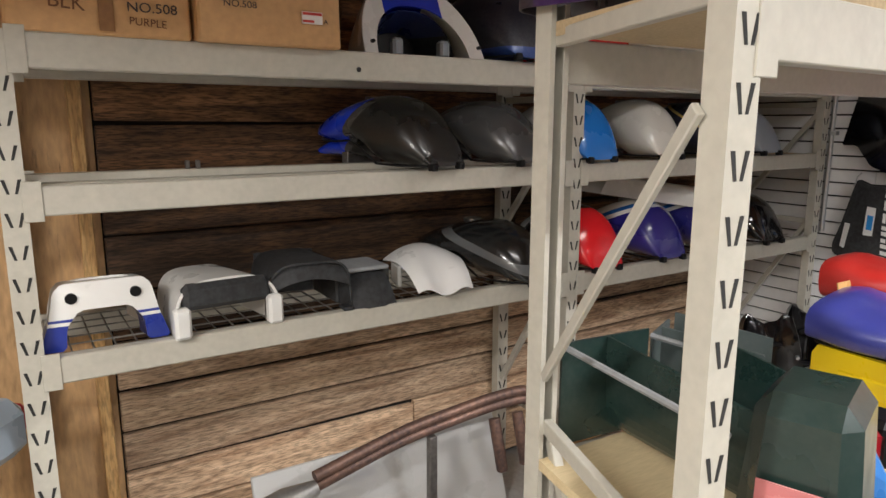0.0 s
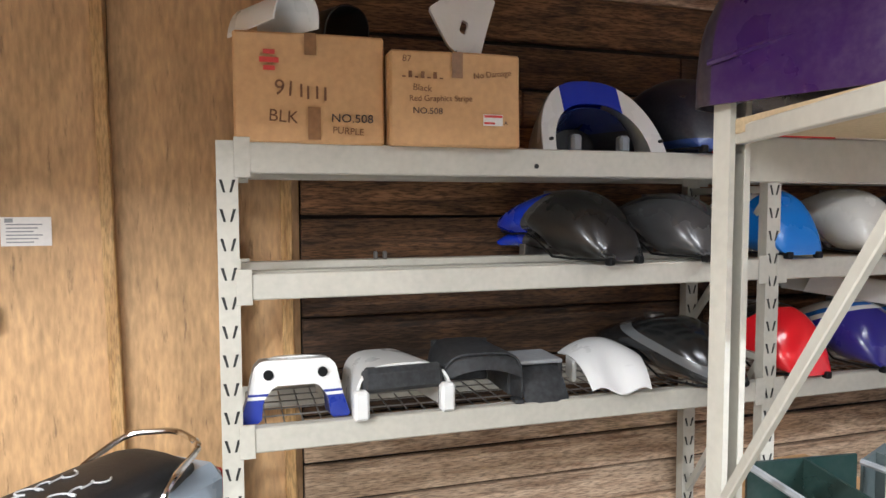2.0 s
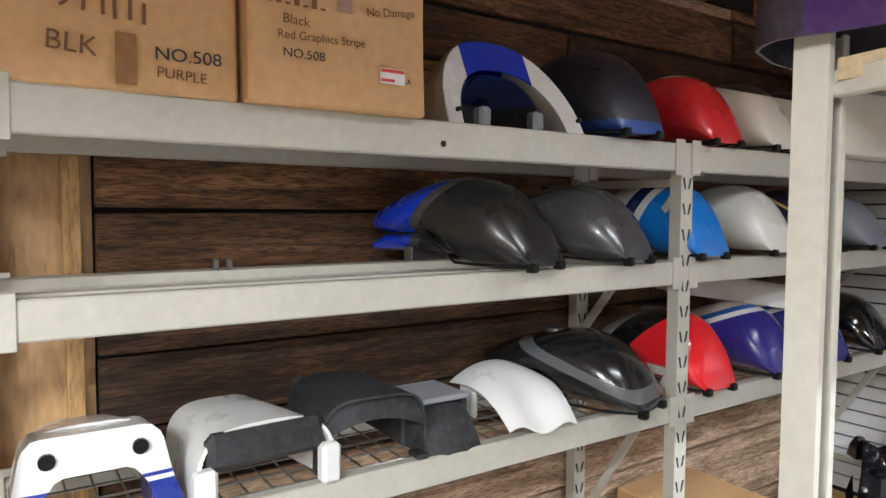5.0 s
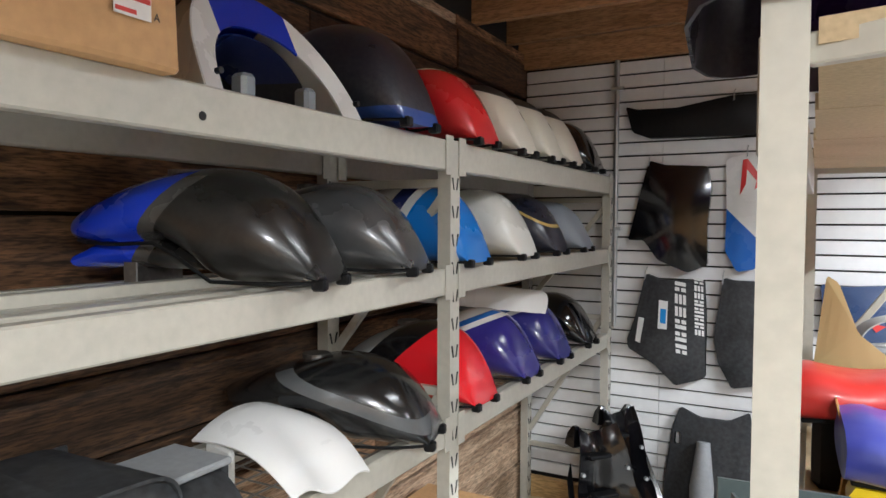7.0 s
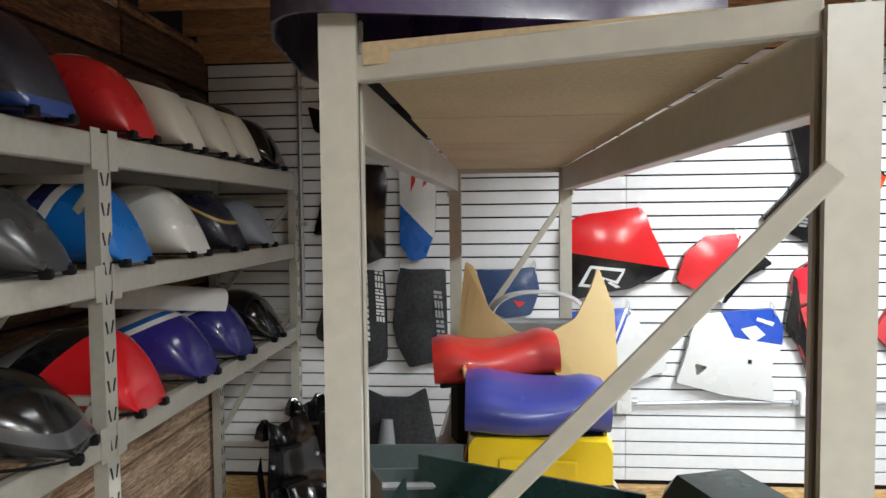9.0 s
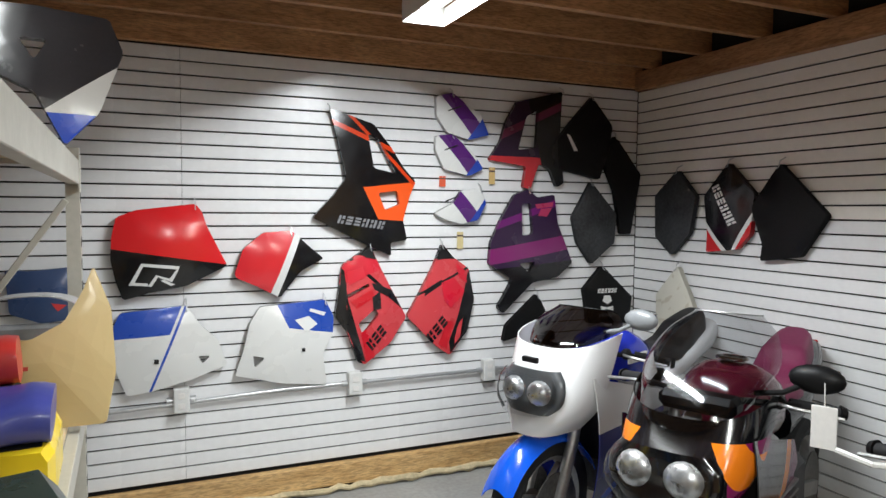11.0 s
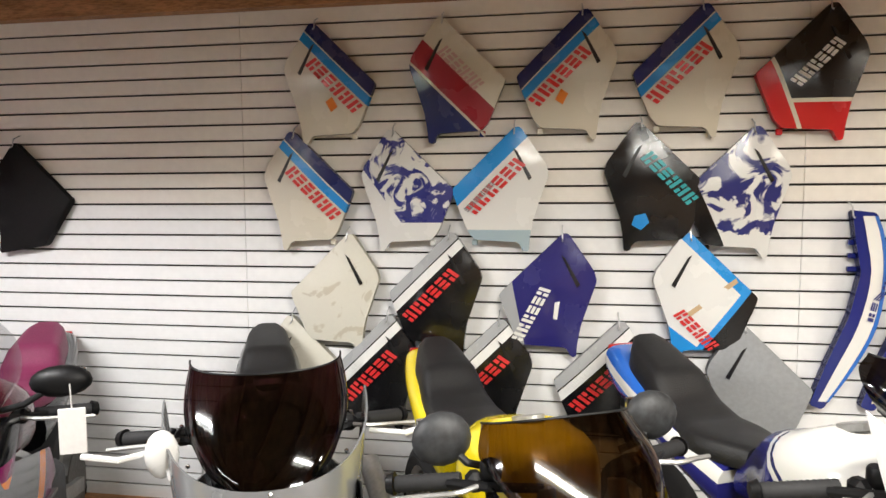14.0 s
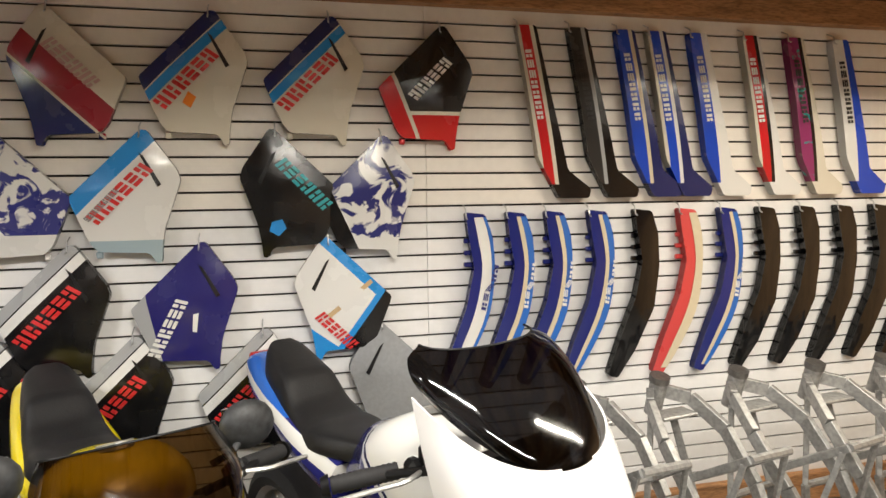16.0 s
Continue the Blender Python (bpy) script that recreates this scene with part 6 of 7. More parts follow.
part("lens", boxed((-0.11, -0.055, 0.01), (0.11, 0.05, 0.10), 0.02), paint("ruby_lens", (0.25, 0.005, 0.012), [], 0.1, 0.02), taillamp)
part("rim", boxed((-0.12, -0.04, 0.0), (0.12, 0.06, 0.108), 0.015), m_black, taillamp, "black surround")
bluecap = thing("fairing", "small sky blue cover with white lettering", "side cover", pose(-0.30, 1.04, SH + 0.003, 70, 0, 20))
part("shell", shell([(-0.08, 0.0), (0.10, 0.0), (0.12, 0.06), (0.06, 0.16), (-0.02, 0.13)], (), 0.02, 0.02), paint("sky_cover", (0.03, 0.2, 0.6)), bluecap)
part("knob", tube([(0.06, 0.03, 0.02), (0.06, 0.03, 0.03)], 0.012, 10), m_black, bluecap, "dark knob")
ytail = thing("tail_section", "bright yellow tail section with square panels", "tail section", pose(-0.43, 1.74, SH, 0, 0, -4))
m_yel = paint("yellow_bodywork", (0.82, 0.60, 0.01), [], 0.28, 0.06)
part("body", loft([[(x * w, y, z) for x, z in ((-1, 0.0), (1, 0.0), (1.0, h * 0.8), (0.92, h), (-0.92, h), (-1.0, h * 0.8))] for y, w, h in ((-0.16, 0.175, 0.122), (-0.1, 0.18, 0.128), (0.15, 0.15, 0.13), (0.28, 0.1, 0.13))]), m_yel, ytail)
part("panel", boxed((-0.10, -0.17, 0.03), (0.09, -0.161, 0.075), 0.004), m_yel, ytail, "recessed yellow panel")


def saddle(name, label, m, material, L, W, H, dip):
    th = thing(name, label, "seat", m)
    rings = []
    for i in range(15):
        s = i / 14
        h = H * (1 - dip * math.sin(math.pi * s)) * (0.75 + 0.25 * min(1, 6 * min(s, 1 - s) + 0.3))
        w = W * (0.72 + 0.28 * math.sin(math.pi * min(1, s + 0.2)))
        rings.append([((s - 0.5) * L, y * w, 0.0 + (z + 1) / 2 * h) for y, z in superellipse(1, 1, 20, 3.2)])
    part("cushion", loft(rings), material, th, smooth=True)
    part("base", boxed((-L * 0.46, -W * 0.7, -0.004), (L * 0.46, W * 0.7, 0.008), 0.003), m_black, th, "black seat base")
    return th


saddle("seat", "blue vinyl motorcycle seat on yellow tail", pose(-0.45, 1.70, SH + 0.135, 6, 2, 3), paint("blue_vinyl", (0.04, 0.05, 0.28), [], 0.4, 0.15), 0.36, 0.15, 0.125, 0.25)
saddle("seat", "red vinyl motorcycle seat, faded", pose(-0.55, 1.93, SH + 0.20, 0, -4, 6), paint("red_vinyl", (0.5, 0.025, 0.02), [], 0.4, 0.12), 0.36, 0.14, 0.14, 0.3)
seatstand = thing("seat_stand", "dark seat pan below the red seat", "seat pan", pose(-0.53, 1.95, SH))
part("pan", boxed((-0.15, -0.07, 0.0), (0.15, 0.09, 0.20), 0.02), m_black, seatstand)
fork = thing("raw_fairing", "cream raw-plastic fairing seen from inside, two horns", "fairing", pose(-0.43, 2.18, SH, 0, 0, 0))
part("shell", shell([(-0.24, 0.0), (-0.25, 0.25), (-0.22, 0.52), (-0.19, 0.50), (-0.14, 0.36), (-0.05, 0.285), (0.05, 0.28), (0.14, 0.33), (0.19, 0.42), (0.22, 0.50), (0.27, 0.36), (0.28, 0.16), (0.25, 0.0)], (), 0.06, 0.02), paint("raw_cream_plastic", (0.60, 0.46, 0.22), [], 0.45, 0.15), fork, at=pose(0, 0, 0, 86, 0, 0))
part("decal", boxed((-0.05, -0.075, 0.2), (0.05, -0.072, 0.212), 0), m_redprint, fork, "faded red decal")
disc = thing("grey_cowl", "curved pale grey cowl behind cream fairing", "cowl", pose(-0.40, 2.33, SH + 0.30, 0, 0, 90))
part("skin", arch_skin(0.36, 0.10, 0.1, 0.9, 0.02), paint("pale_grey_cowl", (0.42, 0.43, 0.43)), disc, smooth=True)
part("prop", boxed((-0.03, -0.15, -0.30), (0.03, 0.15, 0.004), 0.01), m_grey, disc)
blk2 = thing("cardboard_tray", "brown card tray on the deck end", "tray", pose(-0.36, 2.40, SH))
part("tray", boxed((-0.06, -0.05, 0), (0.04, 0.05, 0.16), 0.004), m_card, blk2)
shard = thing("plastic_offcut", "amber and cream offcut beside the tail", "offcut", pose(-0.635, 1.72, SH, 0, 0, 0))
part("blade", sheet(lambda u, v: (0.02 * math.sin(3 * v) + 0.07 * u * (1 - v), 0.12 * u, 0.004 + 0.26 * v), 5, 8, 0.004), paint("amber_cream", (0.55, 0.33, 0.12)), shard, smooth=True)

# ---- motorcycles ----
def ring_xz(r, y, k=28, cx=0.0, cz=0.0):
    return [(cx + r * math.cos(2 * math.pi * j / k), y, cz + r * math.sin(2 * math.pi * j / k)) for j in range(k)]


def wheel(parent, x, r, w, name):
    """A wheel with tyre, rim and brake disc; its axle lies along y."""
    prof = [(r - 0.085, -w * 0.42), (r - 0.05, -w * 0.5), (r - 0.015, -w * 0.38), (r, 0), (r - 0.015, w * 0.38), (r - 0.05, w * 0.5), (r - 0.085, w * 0.42)]
    hub = part(name, tube([(x, -w * 0.5, r), (x, w * 0.5, r)], 0.04, 14), m_steel, parent)
    bm = bmesh.new()
    rings = [ring_xz(q, y, 32, x, r) for q, y in prof]
    loft(rings + [rings[0]], cap=False, bm=bm)
    part("tyre", bm, m_rubber, hub, smooth=True)
    bm = bmesh.new()
    inner = [ring_xz(q, y, 32, x, r) for q, y in ((r - 0.084, -w * 0.42), (r - 0.105, -w * 0.3), (r - 0.105, w * 0.3), (r - 0.084, w * 0.42))]
    loft(inner + [inner[0]], cap=False, bm=bm)
    for i in range(3):
        a = 2 * math.pi * i / 3 + 0.3
        beam_between((x + 0.03 * math.cos(a), 0, r + 0.03 * math.sin(a)), (x + (r - 0.1) * math.cos(a), 0, r + (r - 0.1) * math.sin(a)), 0.03, 0.05, bm)
    part("rim", bm, m_alu, hub)
    for s in (-1, 1):
        part("brake_disc", tube([(x, s * (w * 0.5 + 0.012), r), (x, s * (w * 0.5 + 0.017), r)], r * 0.5, 24), m_steel, hub)
    return hub


def bowl(xf, z0, z1, widths, lean, depth, power=2.0, dip=0.0, rise=0.0, close=0.0, nu=16, nv=28, thick=0.004):
    """A fairing front: bulges forward at its middle and wraps back at both sides. widths: (part of the height, half width).
    dip lowers the sides of the top edge, rise lifts the sides of the foot, close flattens the wrap towards the top."""
    def fn(u, v):
        s = 2 * v - 1
        y = flow_at(widths, u) * math.sin(math.pi / 2 * s)
        back = depth * (1 - close * u) * (abs(s) ** power)
        return (xf - lean * u ** 1.2 - back, y, z0 + (z1 - z0) * u - dip * s * s * u + rise * s * s * (1 - u))
    return sheet(fn, nu, nv, thick)


def ellipsoid(c, r, k=16):
    rings = []
    for i in range(1, 10):
        a = math.pi * i / 10
        rings.append([(c[0] + r[0] * math.cos(a), c[1] + r[1] * math.sin(a) * math.cos(2 * math.pi * j / k), c[2] + r[2] * math.sin(a) * math.sin(2 * math.pi * j / k)) for j in range(k)])
    return loft(rings)


def mirror_part(bike, x, y, z, s, material, glass_back=True, stalk=0.16, size=(0.035, 0.075, 0.045)):
    st = part("mirror", ellipsoid((x - 0.02, y + s * stalk, z + 0.07), size), material, bike, smooth=True)
    part("mirror_stalk", tube([(x, y, z), (x + 0.01, y + s * stalk * 0.5, z + 0.02), (x - 0.01, y + s * stalk * 0.85, z + 0.055)], 0.009, 8), material, st)
    part("mirror_glass", boxed((x - 0.02 - size[0] - 0.001, y + s * stalk - size[1] * 0.7, z + 0.07 - size[2] * 0.6), (x - 0.018 - size[0] * 0.8, y + s * stalk + size[1] * 0.7, z + 0.07 + size[2] * 0.6), 0.002), m_chrome, st)


def motorcycle(label, x, y, turn, p):
    """A parked sport motorcycle, front at +x, made of its main parts."""
    b = thing("motorcycle", label, "motorcycle", pose(x, y, 0.0, 0, 0, turn), "parked motorcycles")
    wheel(b, 0.66, 0.295, 0.12, "front_wheel")
    wheel(b, -0.66, 0.305, 0.16, "rear_wheel")
    for s in (-1, 1):
        part("fork_leg", tube([(0.66, s * 0.085, 0.295), (0.56, s * 0.085, 0.55), (0.44, s * 0.085, 0.93)], [0.026, 0.026, 0.021], 10), m_alu, b, smooth=True)
        part("swing_arm", beam_between((-0.66, s * 0.11, 0.305), (-0.1, s * 0.09, 0.42), 0.03, 0.06), m_alu, b)
        part("frame_rail", tube(smooth_line([(0.42, s * 0.04, 0.84), (0.2, s * 0.14, 0.76), (-0.12, s * 0.15, 0.52), (-0.14, s * 0.13, 0.38)], 2, False), 0.03, 8), m_alu, b, smooth=True)
    part("front_fender", sheet(lambda u, v: (0.66 + 0.325 * math.cos(math.radians(25 + 130 * u)), (v - 0.5) * 0.155, 0.295 + 0.325 * math.sin(math.radians(25 + 130 * u)) - 0.05 * (2 * v - 1) ** 2), 14, 8, 0.004), p["fender"], b, "painted front mudguard", smooth=True)
    eng = part("engine", boxed((-0.16, -0.19, 0.22), (0.28, 0.19, 0.62), 0.03), m_dkgrey, b, "dark grey engine block")
    for i in range(5):
        part("cooling_fin", boxed((0.02, -0.205, 0.42 + i * 0.035), (0.27, 0.205, 0.432 + i * 0.035), 0.002), m_steel, eng)
    part("radiator", boxed((0.32, -0.16, 0.42), (0.36, 0.16, 0.68), 0.006), m_black, b)
    part("exhaust", tube(smooth_line([(0.2, -0.17, 0.3), (-0.1, -0.18, 0.24), (-0.35, -0.22, 0.34), (-0.8, -0.24, 0.52)], 1, False), 0.04, 12), m_alu, b, "aluminium exhaust can", smooth=True)
    # tank
    rings = []
    top = [(0, 0.86), (0.15, 0.98), (0.45, p.get("tank_z", 1.0)), (0.8, 0.93), (1, 0.80)]
    for i in range(17):
        s = i / 16
        zt, w = curve_at(top, s), curve_at([(0, 0.09), (0.3, 0.165), (0.6, 0.165), (0.85, 0.11), (1, 0.09)], s)
        rings.append([(0.38 - 0.52 * s, yy * w, 0.70 + (zt - 0.70) * (zz + 1) / 2) for yy, zz in superellipse(1, 1, 24, 2.7)])
    part("tank", loft(rings), p["tank"], b, "painted fuel tank", smooth=True)
    part("filler_cap", tube([(0.16, 0, p.get("tank_z", 1.0) - 0.008), (0.155, 0, p.get("tank_z", 1.0) + 0.008)], 0.042, 18), m_alu, b)
    # seat and tail
    kick = p.get("kick", 0.10)
    rings = []
    for i in range(29):
        s = i / 28
        zz0 = 0.78 + kick * max(0, s - 0.4) * 1.4
        h = 0.075 + (0.05 * (s > 0.55)) * min(1, (s - 0.55) * 8 if s > 0.55 else 0)
        w = flow_at([(0, 0.08), (0.25, 0.13), (0.5, 0.122), (0.75, 0.102), (0.95, 0.085), (1, 0.06)], s)
        rings.append([(-0.11 - 0.60 * s, yy * w * (1.06 - 0.1 * (zz + 1)), zz0 + (zz + 1) / 2 * h) for yy, zz in superellipse(1, 1, 24, 4.5)])
    part("seat", loft(rings), p.get("seat", m_seat), b, "padded vinyl seat", smooth=True)
    rings = []
    for i in range(11):
        s = i / 10
        w = flow_at([(0, 0.13), (0.3, 0.15), (0.6, 0.132), (0.85, 0.108), (1, 0.08)], s)
        zc, h = 0.715 + (kick + 0.045) * s, flow_at([(0, 0.08), (0.4, 0.06), (0.75, 0.075), (0.9, 0.085), (1, 0.05)], s)
        rings.append([(-0.16 - 0.69 * s, yy * w, zc + zz * h) for yy, zz in superellipse(1, 1, 18, 3)])
    part("tail", loft(rings), p["tail"], b, "painted tail cowl", smooth=True)
    part("tail_light", boxed((-0.872, -0.06, 0.76 + kick), (-0.85, 0.06, 0.81 + kick), 0.006), paint("tail_red", (0.4, 0.01, 0.01)), b, "red tail light")
    # bars
    for s in (-1, 1):
        up = p.get("bar_up", 0.0)
        part("handlebar", tube([(0.44, s * 0.09, 0.93 + up), (0.40, s * 0.2, 0.93 + up), (0.33, s * 0.27, 0.92 + up)], 0.011, 8), m_black, b)
        grip_pts = [Vector((0.335, s * 0.24, 0.922 + up)).lerp(Vector((0.265, s * 0.37, 0.902 + up)), k / 24) for k in range(25)]
        grip = part("grip", tube(grip_pts, [0.0185 + 0.002 * (k % 2) for k in range(25)], 12), m_rubber, b, "ribbed rubber grip", smooth=True)
        part("bar_end", tube([(0.262, s * 0.372, 0.902 + up), (0.254, s * 0.388, 0.90 + up)], [0.026, 0.02], 14), m_black, grip, "black bar end weight", smooth=True)
        part("switch_box", boxed((0.335, s * 0.215 - 0.02, 0.905 + up), (0.378, s * 0.215 + 0.02, 0.95 + up), 0.012), m_black, b)
        part("lever", tube(smooth_line([(0.38, s * 0.20, 0.93 + up), (0.41, s * 0.27, 0.93 + up), (0.37, s * 0.34, 0.915 + up), (0.345, s * 0.40, 0.905 + up)], 1, False), 0.006, 6), m_alu, b, smooth=True)
    part("master_cylinder", loft([[(0.375 + r * math.cos(a), -0.185 + r * math.sin(a), z + p.get("bar_up", 0.0)) for a in [math.pi * j / 8 for j in range(16)]] for z, r in ((0.935, 0.02), (0.94, 0.024), (0.97, 0.024), (0.976, 0.02))]), m_black, b, "small round fluid reservoir", smooth=True)
    part("side_stand", beam_between((-0.05, 0.12, 0.3), (-0.1, 0.28, 0.0), 0.02, 0.02), m_steel, b)
    # nose
    n = p["nose"]
    part("nose_fairing", bowl(n["x"], n["z0"], n["z1"], n["w"], n["lean"], n["depth"], n.get("power", 2.4), n.get("dip", 0.0), thick=0.005), p["body"], b, "painted nose fairing", smooth=True)
    g = p["screen"]
    screen_ob = part("windscreen", bowl(g["x"], g["z0"], g["z1"], g["w"], g["lean"], g["depth"], g.get("power", 2.2), g.get("dip", 0.02), g.get("rise", 0.1), g.get("close", 0.6), thick=0.0), g["glass"], b, g["label"], smooth=True)
    edge = []
    for k in range(25):
        v = k / 24
        sv = 2 * v - 1
        edge.append((g["x"] - g["lean"] - g["depth"] * (1 - g.get("close", 0.6)) * abs(sv) ** g.get("power", 2.2), flow_at(g["w"], 1.0) * math.sin(math.pi / 2 * sv), g["z1"] - g.get("dip", 0.02) * sv * sv))
    part("edge", tube(edge, 0.0028, 6), g.get("edge", m_black), screen_ob, "polished upper edge", smooth=True)
    for lx in p.get("lamps", ()):
        hl = part("headlight", ellipsoid((n["x"] + lx[3] + 0.012, lx[0], lx[1]), (0.045, lx[2], lx[2] * 0.95)), m_lens, b, "round headlight reflector", smooth=True)
        part("bulb", ellipsoid((n["x"] + lx[3] + 0.046, lx[0], lx[1]), (0.01, 0.014, 0.014)), m_chrome, hl, smooth=True)
    if "bay" in p:
        w, z0, z1, dx = p["bay"]
        part("headlight_bay", bowl(n["x"] + dx, z0, z1, [(0, w * 0.7), (0.3, w), (0.75, w), (1, w * 0.8)], 0.03, 0.05, thick=0.004), p.get("bay_mat", m_bay), b, "dark headlight surround", smooth=True)
        part("lens_cover", bowl(n["x"] + dx + 0.06, z0 + 0.006, z1 - 0.006, [(0, w * 0.66), (0.3, w * 0.94), (0.75, w * 0.94), (1, w * 0.76)], 0.03, 0.06, thick=0.0), g_lens, b, "clear headlight cover", smooth=True)
    if p.get("sides"):
        for s in (-1, 1):
            part("side_fairing", sheet(lambda u, v, s=s: (0.50 - 0.62 * u + 0.1 * v, s * (0.215 + 0.02 * math.sin(math.pi * v) - 0.04 * u - 0.07 * (1 - v) ** 2), 0.26 + (0.60 - 0.16 * u) * v), 10, 12, 0.004), p["sides"], b, "painted side fairing", smooth=True)
    for s in p.get("mirrors", ()):
        mirror_part(b, p.get("mx", 0.5), s * 0.17, p.get("mz", 1.0), s, p.get("mirror", m_black), size=p.get("msize", (0.035, 0.075, 0.045)), stalk=p.get("mstalk", 0.16))
    return b


wf = paint("white_fairing", (0.78, 0.78, 0.78), [], 0.16, 0.02)
navy_tank = paint("blue_white_tank", (0.015, 0.03, 0.4), [], 0.15, 0.04)
m1 = motorcycle("white and blue sport motorcycle with twin round headlights", 2.10, 2.47, 200, dict(
    body=wf, tank=navy_tank, tail=wf, fender=paint("blue_fender", (0.01, 0.09, 0.62), [], 0.15, 0.03), sides=paint("white_navy_side", (0.02, 0.025, 0.2), [(0, 0, 1, 0.62, 9, WHITE), (0.6, 0, 1, 0.5, 0.56, BLUE)], 0.18, 0.05),
    nose=dict(x=0.79, z0=0.62, z1=0.97, w=[(0, 0.12), (0.22, 0.19), (0.55, 0.22), (1, 0.235)], lean=0.13, depth=0.24, power=2.8, dip=-0.06),
    screen=dict(x=0.655, z0=0.965, z1=1.12, w=[(0, 0.18), (0.5, 0.2), (1, 0.14)], lean=0.22, depth=0.28, rise=0.05, glass=g_smoke, label="smoked windscreen"),
    lamps=[(-0.066, 0.80, 0.055, -0.035), (0.066, 0.80, 0.055, -0.035)], bay=(0.155, 0.71, 0.89, -0.008), mirrors=(1,), mz=1.03, mx=0.46, mirror=paint("silver_mirror", (0.25, 0.26, 0.27)), kick=0.12))
part("vent_slot", boxed((0.735, -0.04, 0.915), (0.756, 0.04, 0.938), 0.004), m_black, m1, "dark vent slot")
part("lettering", boxed((0.10, 0.163, 0.86), (0.26, 0.172, 0.90), 0.002), white_ink, m1, "white block lettering")

body2 = paint("black_plum_orange_nose", (0.010, 0.009, 0.011), [(0, 1, 0, 0.17, 9, (0.22, 0.012, 0.10)), (0, 1, 0, -9, -0.17, (0.22, 0.012, 0.10)), (0, 1, 0.55, 0.58, 0.66, ORANGE), (0, -1, 0.55, 0.58, 0.66, ORANGE), (0, 0, 1, 0.85, 9, BLACK)], 0.12, 0.03)
m2 = motorcycle("black, plum and orange sport motorcycle with clear tall screen", 2.06, 1.71, 205, dict(
    body=body2, tank=paint("plum_tank", (0.09, 0.006, 0.02), [], 0.12, 0.04), tail=m_black_gloss, seat=surface("plum_vinyl", (0.16, 0.02, 0.065), 0.5, fine=140, bump=0.2), fender=m_black_gloss,
    sides=paint("plum_orange_side", (0.012, 0.01, 0.012), [(1, 0, 1, 0.75, 0.85, ORANGE), (1, 0, 1, 0.6, 0.72, (0.2, 0.012, 0.1))], 0.15, 0.05),
    nose=dict(x=0.82, z0=0.60, z1=0.90, w=[(0, 0.13), (0.35, 0.205), (0.7, 0.225), (1, 0.225)], lean=0.17, depth=0.26, power=2.6, dip=-0.08),
    screen=dict(x=0.70, z0=0.87, z1=1.20, w=[(0, 0.18), (0.35, 0.215), (0.75, 0.18), (1, 0.11)], lean=0.36, depth=0.30, rise=0.1, close=0.5, glass=g_clear, edge=m_galv, label="clear bubble windscreen"),
    lamps=[(-0.075, 0.755, 0.062, -0.05), (0.075, 0.755, 0.062, -0.05)], bay=(0.175, 0.665, 0.83, -0.006), bay_mat=m_black_gloss, mirrors=(1,), mz=0.97, mx=0.46, kick=0.13, mstalk=0.17, msize=(0.04, 0.08, 0.045)))
part("dash", boxed((0.42, -0.13, 0.88), (0.52, 0.13, 0.945), 0.02), m_black, m2, "black instrument cluster")
part("price_tag", boxed((0.47, 0.335, 0.84), (0.474, 0.405, 0.97), 0.002), m_paper, m2, "white hanging price tag")
part("tag_string", tube([(0.47, 0.37, 0.965), (0.48, 0.37, 1.04)], 0.002, 5), m_paper, m2)
part("rear_tank_top", ellipsoid((0.16, 0.0, 1.012), (0.06, 0.06, 0.012)), m_chrome, m2, "chrome filler ring", smooth=True)

silver = paint("silver_black_nose", (0.30, 0.31, 0.32), [], 0.2, 0.06, metal=0.5)
m3 = motorcycle("silver and black sport motorcycle with dark red screen", 2.155, 0.765, 204, dict(
    body=silver, tank=m_black_gloss, tail=m_black_gloss, fender=m_black_gloss, sides=m_black_gloss,
    nose=dict(x=0.72, z0=0.60, z1=0.875, w=[(0, 0.12), (0.4, 0.215), (1, 0.262)], lean=0.09, depth=0.28, dip=-0.15),
    screen=dict(x=0.628, z0=0.865, z1=1.09, w=[(0, 0.185), (0.3, 0.21), (1, 0.2)], lean=0.22, depth=0.26, rise=0.11, close=0.55, glass=g_red, label="dark red tinted windscreen", dip=-0.02),
    lamps=[(0.0, 0.74, 0.07, -0.04)], mirrors=(), kick=0.13))
part("nose_vent", boxed((0.640, -0.065, 0.805), (0.676, 0.065, 0.828), 0.004), m_dkgrey, m3, "silver nose vent")
for s in (-1, 1):
    part("white_lever", tube([(0.45, s * 0.26, 0.93), (0.52, s * 0.34, 0.94), (0.50, s * 0.42, 0.95)], 0.008, 7), m_white, m3, "white painted lever")
for i in range(7):
    a = -1 + i / 3
    part("screen_bolt", ellipsoid((0.632 - 0.27 * a * a, 0.21 * math.sin(math.pi / 2 * a) * 1.04, 0.866 + 0.09 * a * a), (0.005, 0.006, 0.006), 8), m_chrome, m3)
mirror_part(m3, 0.50, -0.2, 0.86, -1, m_white, stalk=0.05, size=(0.03, 0.04, 0.06))

yel = paint("yellow_bike_body", (0.82, 0.66, 0.01), [], 0.2, 0.05)
